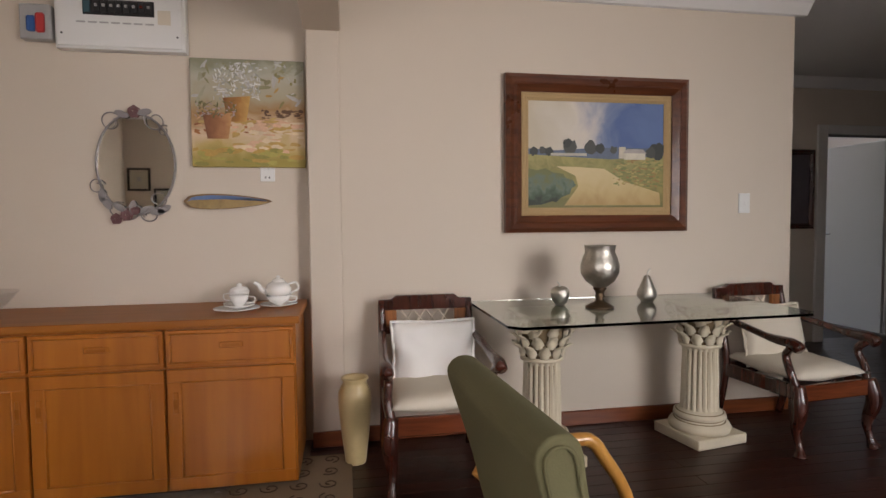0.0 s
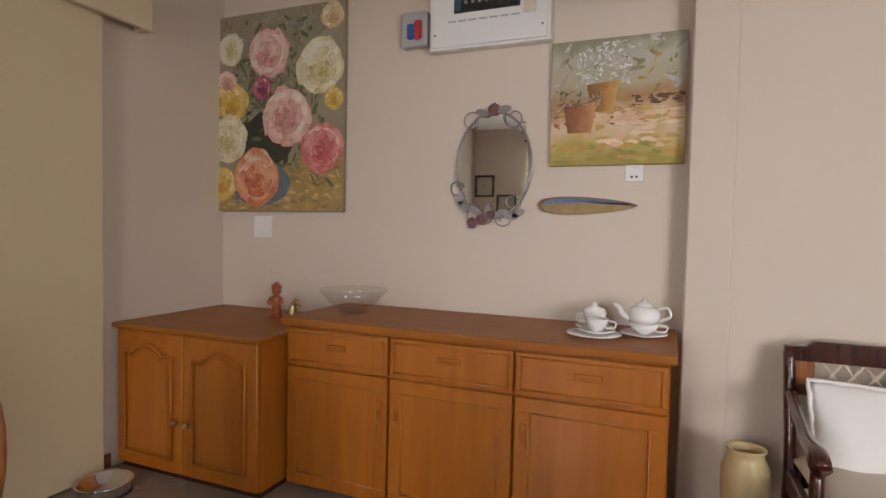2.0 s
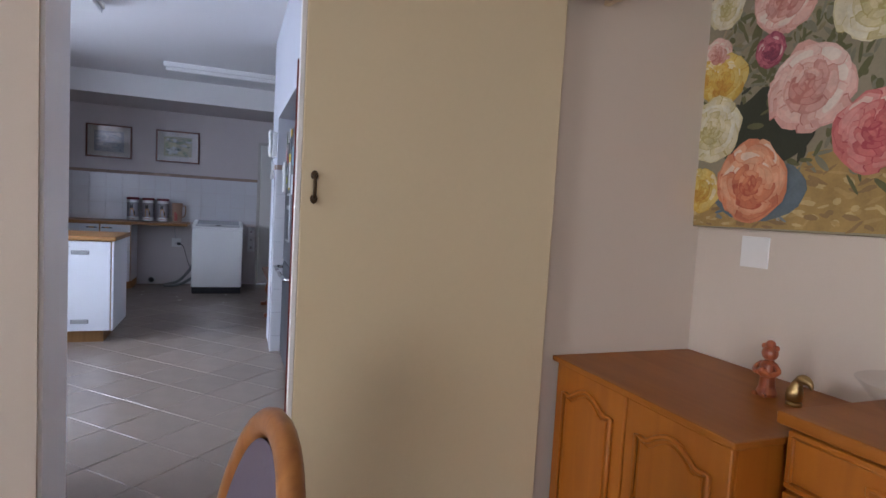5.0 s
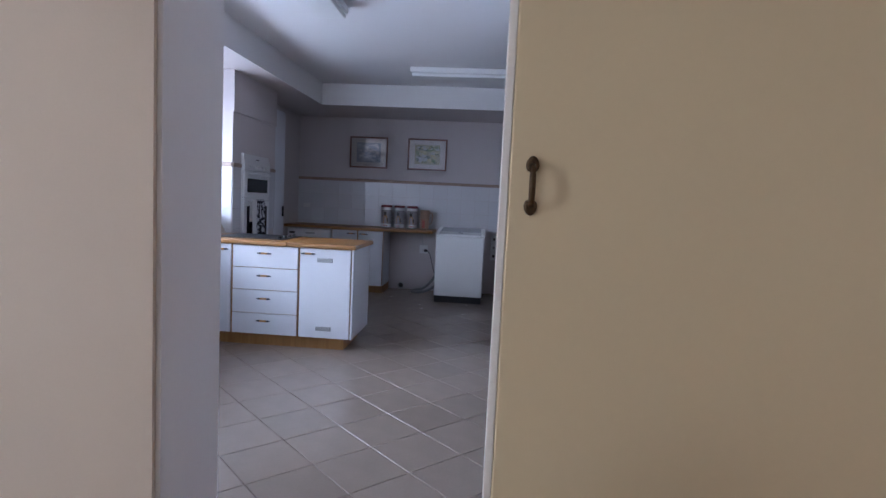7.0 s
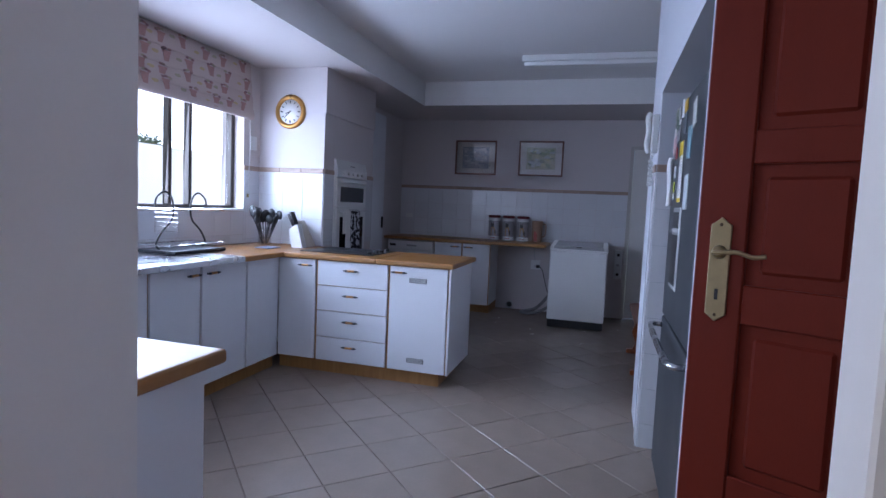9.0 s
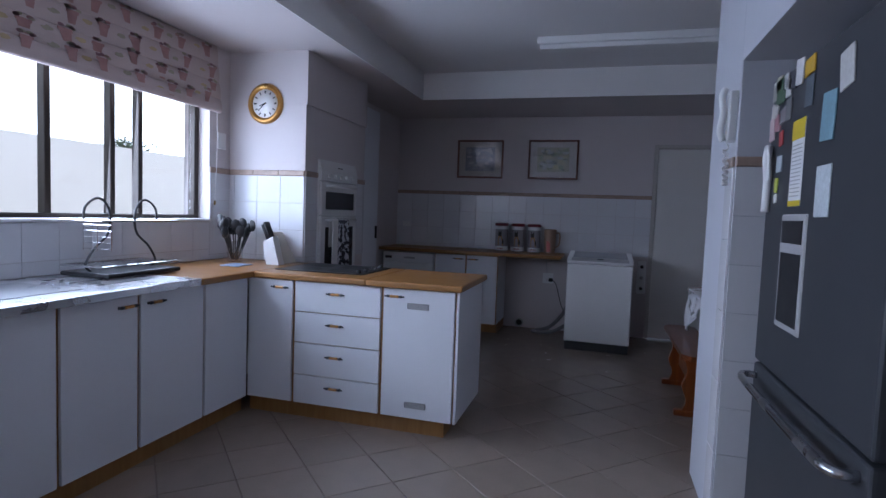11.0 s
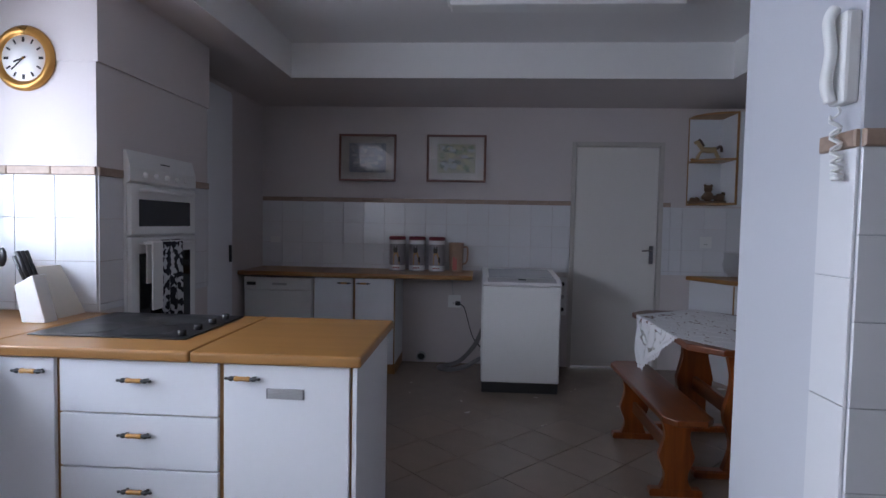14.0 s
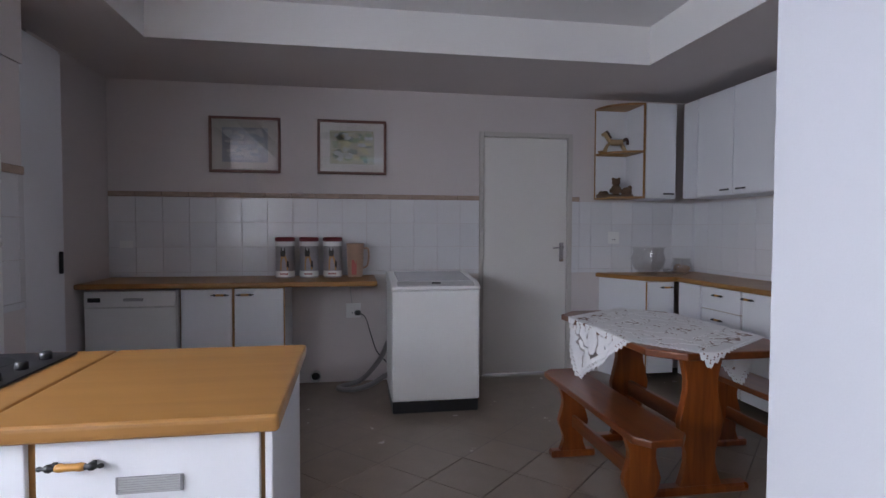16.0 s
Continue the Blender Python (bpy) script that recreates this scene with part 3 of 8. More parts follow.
# ---- kitchen units ----
def bar_handle(parent, at, axis="y"):
    """A turned timber pull with dark finials between two feet."""
    x, y, z = at
    prof = [(0.001, -0.062), (0.004, -0.06), (0.0055, -0.055), (0.003, -0.05), (0.008, -0.043), (0.009, -0.036), (0.005, -0.031), (0.007, -0.027)]
    mid = [(0.007, -0.027), (0.009, -0.02), (0.0075, -0.008), (0.0075, 0.008), (0.009, 0.02), (0.007, 0.027)]
    g = part("handle", L(mid, 12, (x, y, z), axis), BEECH, parent, "turned timber pull with black finials", smooth=True)
    part("finial", L(prof, 12, (x, y, z), axis), BLACK, g, smooth=True)
    part("finial", L([(r, -h) for r, h in prof], 12, (x, y, z), axis), BLACK, g, smooth=True)
    for s in (-0.036, 0.036):
        if axis == "y":
            part("foot", B(x - 0.022, y + s - 0.004, z - 0.004, x, y + s + 0.004, z + 0.004), BLACK, g)
        else:
            part("foot", B(x + s - 0.004, y - 0.022, z - 0.004, x + s + 0.004, y, z + 0.004), BLACK, g)


def base_unit(label, face, a0, a1, plane, depth, fronts, z0=0.10, z1=0.86, group="kitchen base units", pull="out"):
    """A base cabinet. face: x or y, the way its fronts look; fronts: rows of (z0, z1, handle along, handle z)."""
    u = thing("base_cabinet", label, "cabinet", group=group)
    s = 1 if pull == "out" else -1

    def bx(a, b, d0, d1, lo, hi, bevel=0.0):
        d0, d1 = sorted((plane + s * d0, plane + s * d1))
        return B(d0, a, lo, d1, b, hi, bevel=bevel) if face == "x" else B(a, d0, lo, b, d1, hi, bevel=bevel)
    part("body", bx(a0, a1, -depth, -0.02, z0, z1), GLOSS_WHITE, u)
    part("edge", bx(a0, a1, -0.02, -0.0165, z0, z1), STRIP, u, "oak edging")
    g = 0.010
    for lo, hi, kind in fronts:
        f = part("drawer_front" if hi - lo < 0.3 else "door", bx(a0 + g, a1 - g, -0.016, 0.002, lo + 0.003, hi - 0.003, 0.002), GLOSS_WHITE, u)
        if kind:
            at = {"mid": (a0 + a1) / 2, "lo": a0 + 0.085, "hi": a1 - 0.085}[kind]
            hz = hi - 0.045 if hi - lo > 0.3 else (lo + hi) / 2 + 0.03
            bar_handle(f, (plane + s * 0.026, at, hz) if face == "x" else (at, plane + s * 0.026, hz), "y" if face == "x" else "x")
    return u


def vent(parent, x, y0, y1, z0, z1):
    v = part("vent", B(x, y0, z0, x + 0.004, y1, z1, bevel=0.001), mat("grey grille", (0.22, 0.22, 0.23), 0.5, 0.1, 20, 0.05, 60), parent, "louvred white vent grille")
    n = 7
    for i in range(n):
        z = z0 + (z1 - z0) * (i + 0.5) / n
        part("slat", B(x + 0.004, y0 + 0.006, z - 0.0017, x + 0.006, y1 - 0.006, z + 0.0017), PLASTIC_GREY, v)


IX = -5.58
base_unit("white melamine corner cupboard with oak edging", "x", -1.50, -1.171, IX, 0.6, [(0.10, 0.86, "hi")])
base_unit("white four-drawer kitchen unit with turned handles", "x", -1.171, -0.589, IX, 0.6, [(0.67, 0.86, "mid"), (0.48, 0.67, "mid"), (0.28, 0.48, "mid"), (0.10, 0.28, "mid")])
u = base_unit("white vented cupboard at the end of the counter", "x", -0.589, -0.138, IX, 0.6, [(0.10, 0.86, "lo")])
part("end_panel", B(IX - 0.62, -0.138, 0.10, IX - 0.002, -0.122, 0.86, bevel=0.002), GLOSS_WHITE, u)
vent(u, IX + 0.003, -0.43, -0.30, 0.745, 0.78)
vent(u, IX + 0.003, -0.43, -0.30, 0.165, 0.20)
FY = -1.49
for i, (a, b, k) in enumerate([(-5.176, -4.721, "hi"), (-4.721, -4.308, "lo"), (-4.308, -3.87, "hi"), (-3.87, -3.43, "lo"), (-3.43, -2.9, "hi")]):
    base_unit("white melamine sink cupboard door unit with dark pull", "y", a, b, FY, 0.62, [(0.10, 0.86, k)])
base_unit("plain white corner filler unit", "y", -5.575, -5.176, FY, 0.6, [(0.10, 0.86, None)])


def plinth(name, bm, lab):
    return struct(name, bm, STRIP, lab, "plinth")


bm = bmesh.new()
box(bm, IX - 0.56, -1.5, 0, IX - 0.045, -0.20, 0.099)
box(bm, -5.58, FY - 0.5, 0, -2.9, FY - 0.045, 0.099)
plinth("trim_plinth", bm, "oak plinth under the white units")


def counter_slab(bm, x0, y0, x1, y1, top=0.90, t=0.038, r=0.012):
    box(bm, x0, y0, top - t, x1, y1, top, bevel=r, seg=3)


def worktops():
    w = thing("worktop", "honey oak laminate L-shaped worktop with rounded front edge", "worktop")
    bm = bmesh.new()
    counter_slab(bm, -6.245, WIN_Y, -5.10, FY + 0.05)
    part("corner_slab", bm, COUNTER, w)
    bm = bmesh.new()
    counter_slab(bm, -6.27, FY + 0.051, IX + 0.025, -0.69)
    part("hob_slab", bm, COUNTER, w)
    bm = bmesh.new()
    counter_slab(bm, -6.27, -0.688, IX + 0.025, -0.105)
    part("end_slab", bm, COUNTER, w)
    w = thing("sink_top", "stainless steel sink top with drainer and bowl", "sink")
    bm = bmesh.new()
    box(bm, -5.098, WIN_Y, 0.865, -2.9, FY + 0.045, 0.902, bevel=0.006, seg=2)
    part("deck", bm, STEEL, w, smooth=False)
    for i in range(7):
        part("drainer_rib", B(-4.98 + 0.0, -1.98 + i * 0.055, 0.902, -4.62, -1.97 + i * 0.055, 0.907, bevel=0.002), STEEL, w)
    # Flat plate in darker steel, coloured for the shade inside the bowl.
    bm = bmesh.new()
    box(bm, -4.52, -2.0, 0.9025, -4.08, -1.6, 0.905, bevel=0.001)
    part("bowl", bm, mat("shaded steel", (0.35, 0.36, 0.37), 0.3, 0.05, 5, 0.02, 90, metal=1.0), w)
    part("tap", T(spline([(-4.3, -2.07, 0.9), (-4.3, -2.07, 1.12), (-4.3, -2.0, 1.19), (-4.3, -1.9, 1.17), (-4.3, -1.88, 1.13)], 7), 0.011, 10), CHROME, w, smooth=True)
    w = thing("near_worktop", "pale worktop of the counter beside the doorway", "worktop")
    bm = bmesh.new()
    counter_slab(bm, -3.10, -1.43, WEST_BACK - 0.014, -0.055)
    part("slab", bm, COUNTER, w)
    u = thing("base_cabinet", "white melamine counter cabinet beside the doorway", "cabinet", group="kitchen base units")
    part("body", B(-3.05, -1.43, 0.0, WEST_BACK - 0.014, -0.105, 0.861, bevel=0.002), GLOSS_WHITE, u)
    part("end_panel", B(-3.055, -0.104, 0.0, WEST_BACK - 0.014, -0.09, 0.861, bevel=0.002), GLOSS_WHITE, u)
    w = thing("back_worktop", "honey oak laminate worktop along the back wall", "worktop")
    bm = bmesh.new()
    counter_slab(bm, BACK + 0.001, -1.83, -8.49, 0.235)
    part("slab", bm, COUNTER, w)
    w = thing("corner_worktop", "honey oak laminate worktop in the far corner", "worktop")
    bm = bmesh.new()
    prism(bm, [(BACK, 2.22), (-8.62, 2.44), (-8.53, 2.69), (-7.0, 2.69), (-7.0, RIGHT_Y), (BACK, RIGHT_Y)], 0.862, 0.90)
    soften(part("slab", bm, COUNTER, w), 0.01)


worktops()
for a, b, k in ((-1.162, -0.798, "hi"), (-0.798, -0.438, "lo")):
    base_unit("white melamine cupboard under the back worktop", "x", a, b, -8.53, 0.53, [(0.10, 0.855, k)])
plinth("trim_plinth_back", B(BACK, -1.162, 0, -8.6, -0.438, 0.099), "oak plinth under the back units")


def dishwasher():
    d = thing("dishwasher", "off-white dishwasher built in under the back worktop", "dishwasher")
    part("body", B(BACK + 0.01, -1.79, 0.02, -8.56, -1.18, 0.845), PLASTIC_WHITE, d)
    part("control_panel", B(-8.56, -1.785, 0.735, -8.535, -1.185, 0.845, bevel=0.004), PLASTIC_WHITE, d)
    part("door", B(-8.56, -1.785, 0.11, -8.54, -1.185, 0.73, bevel=0.004), PLASTIC_WHITE, d)
    part("grip", B(-8.536, -1.53, 0.775, -8.525, -1.40, 0.795, bevel=0.003), PLASTIC_GREY, d)
    part("display", B(-8.536, -1.76, 0.77, -8.532, -1.68, 0.80), BLACK, d)
    part("kickboard", B(-8.6, -1.785, 0.0, -8.58, -1.185, 0.10), DARK, d)


dishwasher()


def washing_machine():
    w = thing("washing_machine", "white top-loading washing machine with black base", "washing machine")
    x0, x1, y0, y1 = -8.76, -8.16, 0.318, 0.94
    part("body", B(x0, y0, 0.085, x1, y1, 0.86, bevel=0.018, seg=3), PLASTIC_WHITE, w, smooth=False)
    part("base", B(x0 + 0.01, y0 + 0.008, 0.0, x1 - 0.008, y1 - 0.008, 0.085, bevel=0.006), BLACK, w, "black plastic plinth")
    bm = bmesh.new()
    prism(bm, [(x0, 0.862), (x1 + 0.004, 0.862), (x1 + 0.004, 0.885), (x1 - 0.06, 0.915), (x0 + 0.08, 0.955), (x0, 0.955)], y0 - 0.004, y1 + 0.004, "xz")
    soften(part("top_cover", bm, PLASTIC_WHITE, w), 0.012, 3)
    bm = bmesh.new()
    prism(bm, [(x1 - 0.005, 0.896), (x1 - 0.06, 0.919), (x1 - 0.062, 0.916), (x1 - 0.005, 0.890)], y0 + 0.04, y1 - 0.04, "xz")
    p = part("control_panel", bm, PLASTIC_GREY, w)
    part("badge", B(x1 - 0.045, 0.60, 0.907, x1 - 0.02, 0.66, 0.916), BLACK, p)
    bm = bmesh.new()
    prism(bm, [(x1 - 0.07, 0.922), (x0 + 0.1, 0.958), (x0 + 0.1, 0.95), (x1 - 0.07, 0.915)], y0 + 0.05, y1 - 0.05, "xz")
    part("lid", bm, mat("smoked lid", (0.55, 0.56, 0.58), 0.12, 0.05, 4, 0.0, 60), w, "smoky grey lid")
    return w


washing_machine()


def ovens():
    o = thing("double_oven", "white built-in double oven with dark glass doors", "oven")
    x0, x1, y = -7.08, -6.44, -1.498
    part("body", B(x0, y - 0.4, 0.62, x1, y + 0.012, 1.685), PLASTIC_WHITE, o)
    bm = bmesh.new()
    prism(bm, [(y + 0.012, 1.52), (y + 0.035, 1.53), (y + 0.035, 1.60), (y + 0.012, 1.685)], x0, x1, "yz")
    c = part("control_panel", bm, PLASTIC_WHITE, o)
    for i in range(5):
        part("knob", L([(0.016, 0), (0.014, 0.018), (0.001, 0.02)], 14, (x0 + 0.12 + i * 0.1, y + 0.033, 1.565), "y"), PLASTIC_WHITE, c, smooth=True)
    part("display", B(x0 + 0.27, y + 0.02, 1.62, x0 + 0.36, y + 0.026, 1.64), BLACK, c)
    for z0, z1, g0, g1 in ((1.255, 1.515, 1.30, 1.44), (0.64, 1.245, 0.72, 1.16)):
        d = part("oven_door", B(x0 + 0.005, y + 0.012, z0, x1 - 0.005, y + 0.034, z1, bevel=0.004), PLASTIC_WHITE, o)
        part("glass", B(x0 + 0.07, y + 0.034, g0, x1 - 0.07, y + 0.037, g1, bevel=0.001), mat("dark oven glass", (0.015, 0.015, 0.018), 0.06, 0.05, 4, 0.0, 60), d, "dark oven glass")
        part("handle", T([(x0 + 0.06, y + 0.06, z1 - 0.03), (x1 - 0.06, y + 0.06, z1 - 0.03)], 0.009, 10), PLASTIC_WHITE, d, smooth=True)
        for hx in (x0 + 0.08, x1 - 0.08):
            part("bracket", B(hx - 0.008, y + 0.03, z1 - 0.037, hx + 0.008, y + 0.06, z1 - 0.023), PLASTIC_WHITE, d)
    return o


ovens()


def tall_cupboard():
    c = thing("tall_cupboard", "grey-white tall cupboard with dark pull beside the ovens", "cupboard")
    part("body", B(-7.98, WIN_Y, 0, -7.302, -1.65, 2.32), GLOSS_WHITE, c)
    d = part("door", B(-7.96, -1.65, 0.1, -7.32, -1.632, 2.30, bevel=0.002), GLOSS_WHITE, c)
    part("handle", B(-7.91, -1.632, 1.02, -7.895, -1.61, 1.15, bevel=0.004), BLACK, d)


tall_cupboard()


def fridge():
    f = thing("fridge", "brushed silver fridge freezer covered with magnets and notes", "fridge")
    x0, x1, y0, y1 = -4.84, -3.92, 1.185, 1.90
    silver = mat("silver fridge enamel", (0.06, 0.064, 0.072), 0.40, 0.05, 2.0, 0.02, 80, metal=0.3)
    part("body", B(x0, y0 + 0.06, 0.03, x1, y1, 1.80, bevel=0.01, seg=2), silver, f)
    top = part("upper_door", B(x0, y0, 0.815, x1, y0 + 0.058, 1.81, bevel=0.012, seg=3), silver, f)
    low = part("freezer_drawer", B(x0, y0, 0.06, x1, y0 + 0.058, 0.805, bevel=0.012, seg=3), silver, f)
    for par, z in ((low, 0.765),):
        part("handle", T(spline([(x0 + 0.05, y0, z), (x0 + 0.06, y0 - 0.05, z), (x0 + 0.2, y0 - 0.06, z - 0.004), (x1 - 0.2, y0 - 0.06, z - 0.004), (x1 - 0.06, y0 - 0.05, z), (x1 - 0.05, y0, z)], 5), 0.013, 10), STEEL, par, "curved steel handle bar", smooth=True)
    disp = part("dispenser", B(-4.62, y0 - 0.006, 0.98, -4.40, y0 + 0.004, 1.34, bevel=0.004), PLASTIC_GREY, top, "grey water dispenser")
    part("recess", B(-4.60, y0 - 0.008, 1.0, -4.42, y0 - 0.004, 1.22), BLACK, disp)
    part("panel", B(-4.60, y0 - 0.009, 1.25, -4.42, y0 - 0.005, 1.32), BLACK, disp)
    part("feet", B(x0 + 0.04, y0 + 0.08, 0, x1 - 0.04, y1 - 0.05, 0.03), BLACK, f)
    return f


fridge()


def wall_units():
    lab = "white melamine wall cupboard with oak edging and dark pull"
    z0, z1 = 1.555, 2.365

    def unit(lab, bmb, bmd, hx, ax):
        u = thing("wall_cabinet", lab, "cabinet", group="kitchen wall cupboards")
        part("body", bmb, GLOSS_WHITE, u)
        d = part("door", bmd, GLOSS_WHITE, u)
        if hx:
            x, y = hx
            part("handle", B(x - (0.05 if ax == "x" else 0), y - (0.05 if ax == "y" else 0.012), z0 + 0.035, x + (0.05 if ax == "x" else 0.012), y + (0.05 if ax == "y" else 0), z0 + 0.048, bevel=0.003), BLACK, d)
        return u
    X, Y = -8.75, 2.86
    unit(lab, B(BACK, 2.515, z0, X - 0.02, 2.80, z1), B(X - 0.018, 2.522, z0 + 0.004, X, 2.798, z1 - 0.004, bevel=0.002), (X + 0.0, 2.73), "y")
    for a, b, h in ((-8.745, -8.545, None), (-8.545, -8.115, -8.20), (-8.115, -7.685, -8.02), (-7.685, -7.255, -7.34)):
        unit(lab, B(a, Y + 0.02, z0, b, RIGHT_Y, z1), B(a + 0.005, Y, z0 + 0.004, b - 0.005, Y + 0.018, z1 - 0.004, bevel=0.002), (h, Y) if h else None, "x")
    s = thing("corner_shelf", "white open end shelf with rounded oak-edged boards", "shelf")
    part("back", B(BACK, 2.205, z0, BACK + 0.014, 2.512, z1), GLOSS_WHITE, s)
    part("side", B(BACK + 0.014, 2.496, z0, X - 0.004, 2.512, z1), GLOSS_WHITE, s)
    part("edge_strip", B(X - 0.0035, 2.494, z0, X + 0.002, 2.514, z1, bevel=0.001), STRIP, s, "oak edging")
    part("edge_strip", B(BACK + 0.001, 2.198, z0, BACK + 0.016, 2.2045, z1, bevel=0.001), STRIP, s, "oak edging")
    for z in (z0, (z0 + z1) / 2 - 0.015, z1 - 0.018):
        pts = [(BACK + 0.015, 2.495), (BACK + 0.015, 2.206)] + [(BACK + 0.05 + 0.265 * math.sin(a), 2.495 - 0.289 * math.cos(a)) for a in [k * math.pi / 16 for k in range(0, 9)]]
        part("shelf_board", P(pts, z, z + 0.018), STRIP, s, "oak edged curved board")
    for a, b, k in ((2.44, 2.69, "hi"),):
        base_unit("white melamine corner cupboard under the worktop", "x", a, b, -8.56, 0.5, [(0.1, 0.86, k)])
    part("filler", P([(BACK, 2.26), (-8.6, 2.44), (-8.6, 2.46), (BACK, 2.46)], 0.0, 0.861), GLOSS_WHITE, thing("end_filler_panel", "white angled end panel under the worktop", "panel"))
    for a, b, fr in ((-8.55, -8.25, [(0.1, 0.86, None)]), (-8.25, -7.8, [(0.69, 0.86, "mid"), (0.50, 0.69, "mid"), (0.30, 0.50, "mid"), (0.1, 0.30, "mid")]), (-7.8, -7.4, [(0.1, 0.86, "lo")]), (-7.4, -7.0, [(0.1, 0.86, "lo")])):
        base_unit("white melamine unit along the side wall", "y", a, b, 2.715, 0.48, fr, pull="in")


wall_units()


def trestle_leg(bm, x, y, h, w=0.22, t=0.035):
    """A shaped plank leg with waisted sides, flat across x."""
    pts = []
    n = 14
    for s in (1, -1):
        side = []
        for i in range(n + 1):
            z = h * i / n
            u = i / n
            half = w / 2 * (0.82 + 0.18 * math.cos(u * 4 * math.pi) * (0.7 if u > 0.5 else 1.0))
            side.append((y + s * half, z))
        pts += side if s == 1 else side[::-1]
    prism(bm, pts, x - t / 2, x + t / 2, "yz")


def bench(y, lab):
    b = thing("bench", lab, "bench", group="benches at the pine table")
    h = 0.45
    bm = bmesh.new()
    prism(bm, [(-7.52, y - 0.07), (-7.46, y - 0.12), (-6.43, y - 0.12), (-6.37, y - 0.07), (-6.37, y + 0.07), (-6.43, y + 0.12), (-7.46, y + 0.12), (-7.52, y + 0.07)], h - 0.032, h)
    soften(part("seat", bm, PINE_TOP, b), 0.006)
    for x in (-7.32, -6.57):
        bm = bmesh.new()
        trestle_leg(bm, x, y, h - 0.033, 0.175, 0.04)
        soften(part("leg", bm, PINE, b), 0.004)
        part("foot", B(x - 0.03, y - 0.13, 0, x + 0.03, y + 0.13, 0.04, bevel=0.008), PINE, b)
    part("stretcher", B(-7.32, y - 0.012, 0.17, -6.57, y + 0.012, 0.24, bevel=0.004), PINE_TOP, b)


def pine_table():
    t = thing("pine_table", "orange varnished pine trestle table with clipped corners", "table")
    x0, x1, y0, y1 = -7.83, -6.55, 1.36, 2.08
    c = 0.13
    bm = bmesh.new()
    prism(bm, [(x0 + c, y0), (x1 - c, y0), (x1, y0 + c), (x1, y1 - c), (x1 - c, y1), (x0 + c, y1), (x0, y1 - c), (x0, y0 + c)], 0.715, 0.75)
    soften(part("tabletop", bm, PINE_TOP, t), 0.008, 3)
    ym = (y0 + y1) / 2
    for x in (-7.5, -6.8):
        bm = bmesh.new()
        trestle_leg(bm, x, ym, 0.714, 0.235, 0.045)
        soften(part("leg", bm, PINE, t), 0.005)
        part("foot", B(x - 0.035, ym - 0.26, 0, x + 0.035, ym + 0.26, 0.045, bevel=0.01), PINE, t)
    part("stretcher", B(-7.5, ym - 0.015, 0.28, -6.8, ym + 0.015, 0.37, bevel=0.004), PINE_TOP, t)


pine_table()
bench(1.285, "orange varnished pine bench at the table front")
bench(2.25, "orange varnished pine bench behind the table")


def lace_cloth():
    """A square cloth laid corner-wise, its points hanging over the table edge."""
    c = thing("lace_tablecloth", "white lace cloth draped cornerwise over the pine table", "tablecloth")
    n, s = 130, 1.03
    cx, cy, ang = -7.19, 1.72, radians(34)
    bm = bmesh.new()
    vs = {}
    for i in range(n + 1):
        for j in range(n + 1):
            u, v = (i / n - 0.5) * s, (j / n - 0.5) * s
            edge = max(abs(u), abs(v)) / (s / 2)
            k = 1 + (0.012 * math.sin(i * 1.3) + 0.012 * math.sin(j * 1.3)) * (edge > 0.975)
            x, y = cx + (u * math.cos(ang) - v * math.sin(ang)) * k, cy + (u * math.sin(ang) + v * math.cos(ang)) * k
            over = max(0.0, 1.355 - y)
            z = 0.753 + 0.0015 * noise.noise(Vector((x * 9, y * 9, 0)))
            if over > 0:
                z -= over * 0.97
                y = 1.352 - over * 0.14 - 0.012 * math.sin(x * 26) * min(1, over * 8)
            ovx = max(0.0, x - (-6.548))
            if ovx > 0:
                z -= ovx * 0.95
                x = -6.545 + ovx * 0.16
            far = max(0.0, y - 2.088)
            if far > 0:
                z -= far * 0.97
                y = 2.09 + far * 0.14
            vs[i, j] = bm.verts.new((x, y, z))
    for i in range(n):
        for j in range(n):
            u, v = abs(i + 0.5 - n / 2) / (n / 2), abs(j + 0.5 - n / 2) / (n / 2)
            e = max(u, v)
            g = noise.noise(Vector((u * 5.2, v * 5.2, 7.0))) + 0.5 * noise.noise(Vector((u * 11, v * 11, 3.0)))
            cut = abs(g) < 0.085 and (e < 0.40 or 0.52 < e < 0.90)
            if not (cut or (0.94 < e < 0.965 and (i + j) % 3 == 0)):
                bm.faces.new((vs[i, j], vs[i + 1, j], vs[i + 1, j + 1], vs[i, j + 1]))
    bmesh.ops.delete(bm, geom=[v for v in bm.verts if not v.link_faces], context="VERTS")
    ob = part("cloth", bm, LACE, c)
    m = ob.modifiers.new("thick", "SOLIDIFY")
    m.thickness = 0.002
    m.offset = 1


lace_cloth()


# ---- dining room things ----
def paint(name, c, rough=0.55):
    return mat(name, c, rough, 0.45, 16, 0.35, 90)


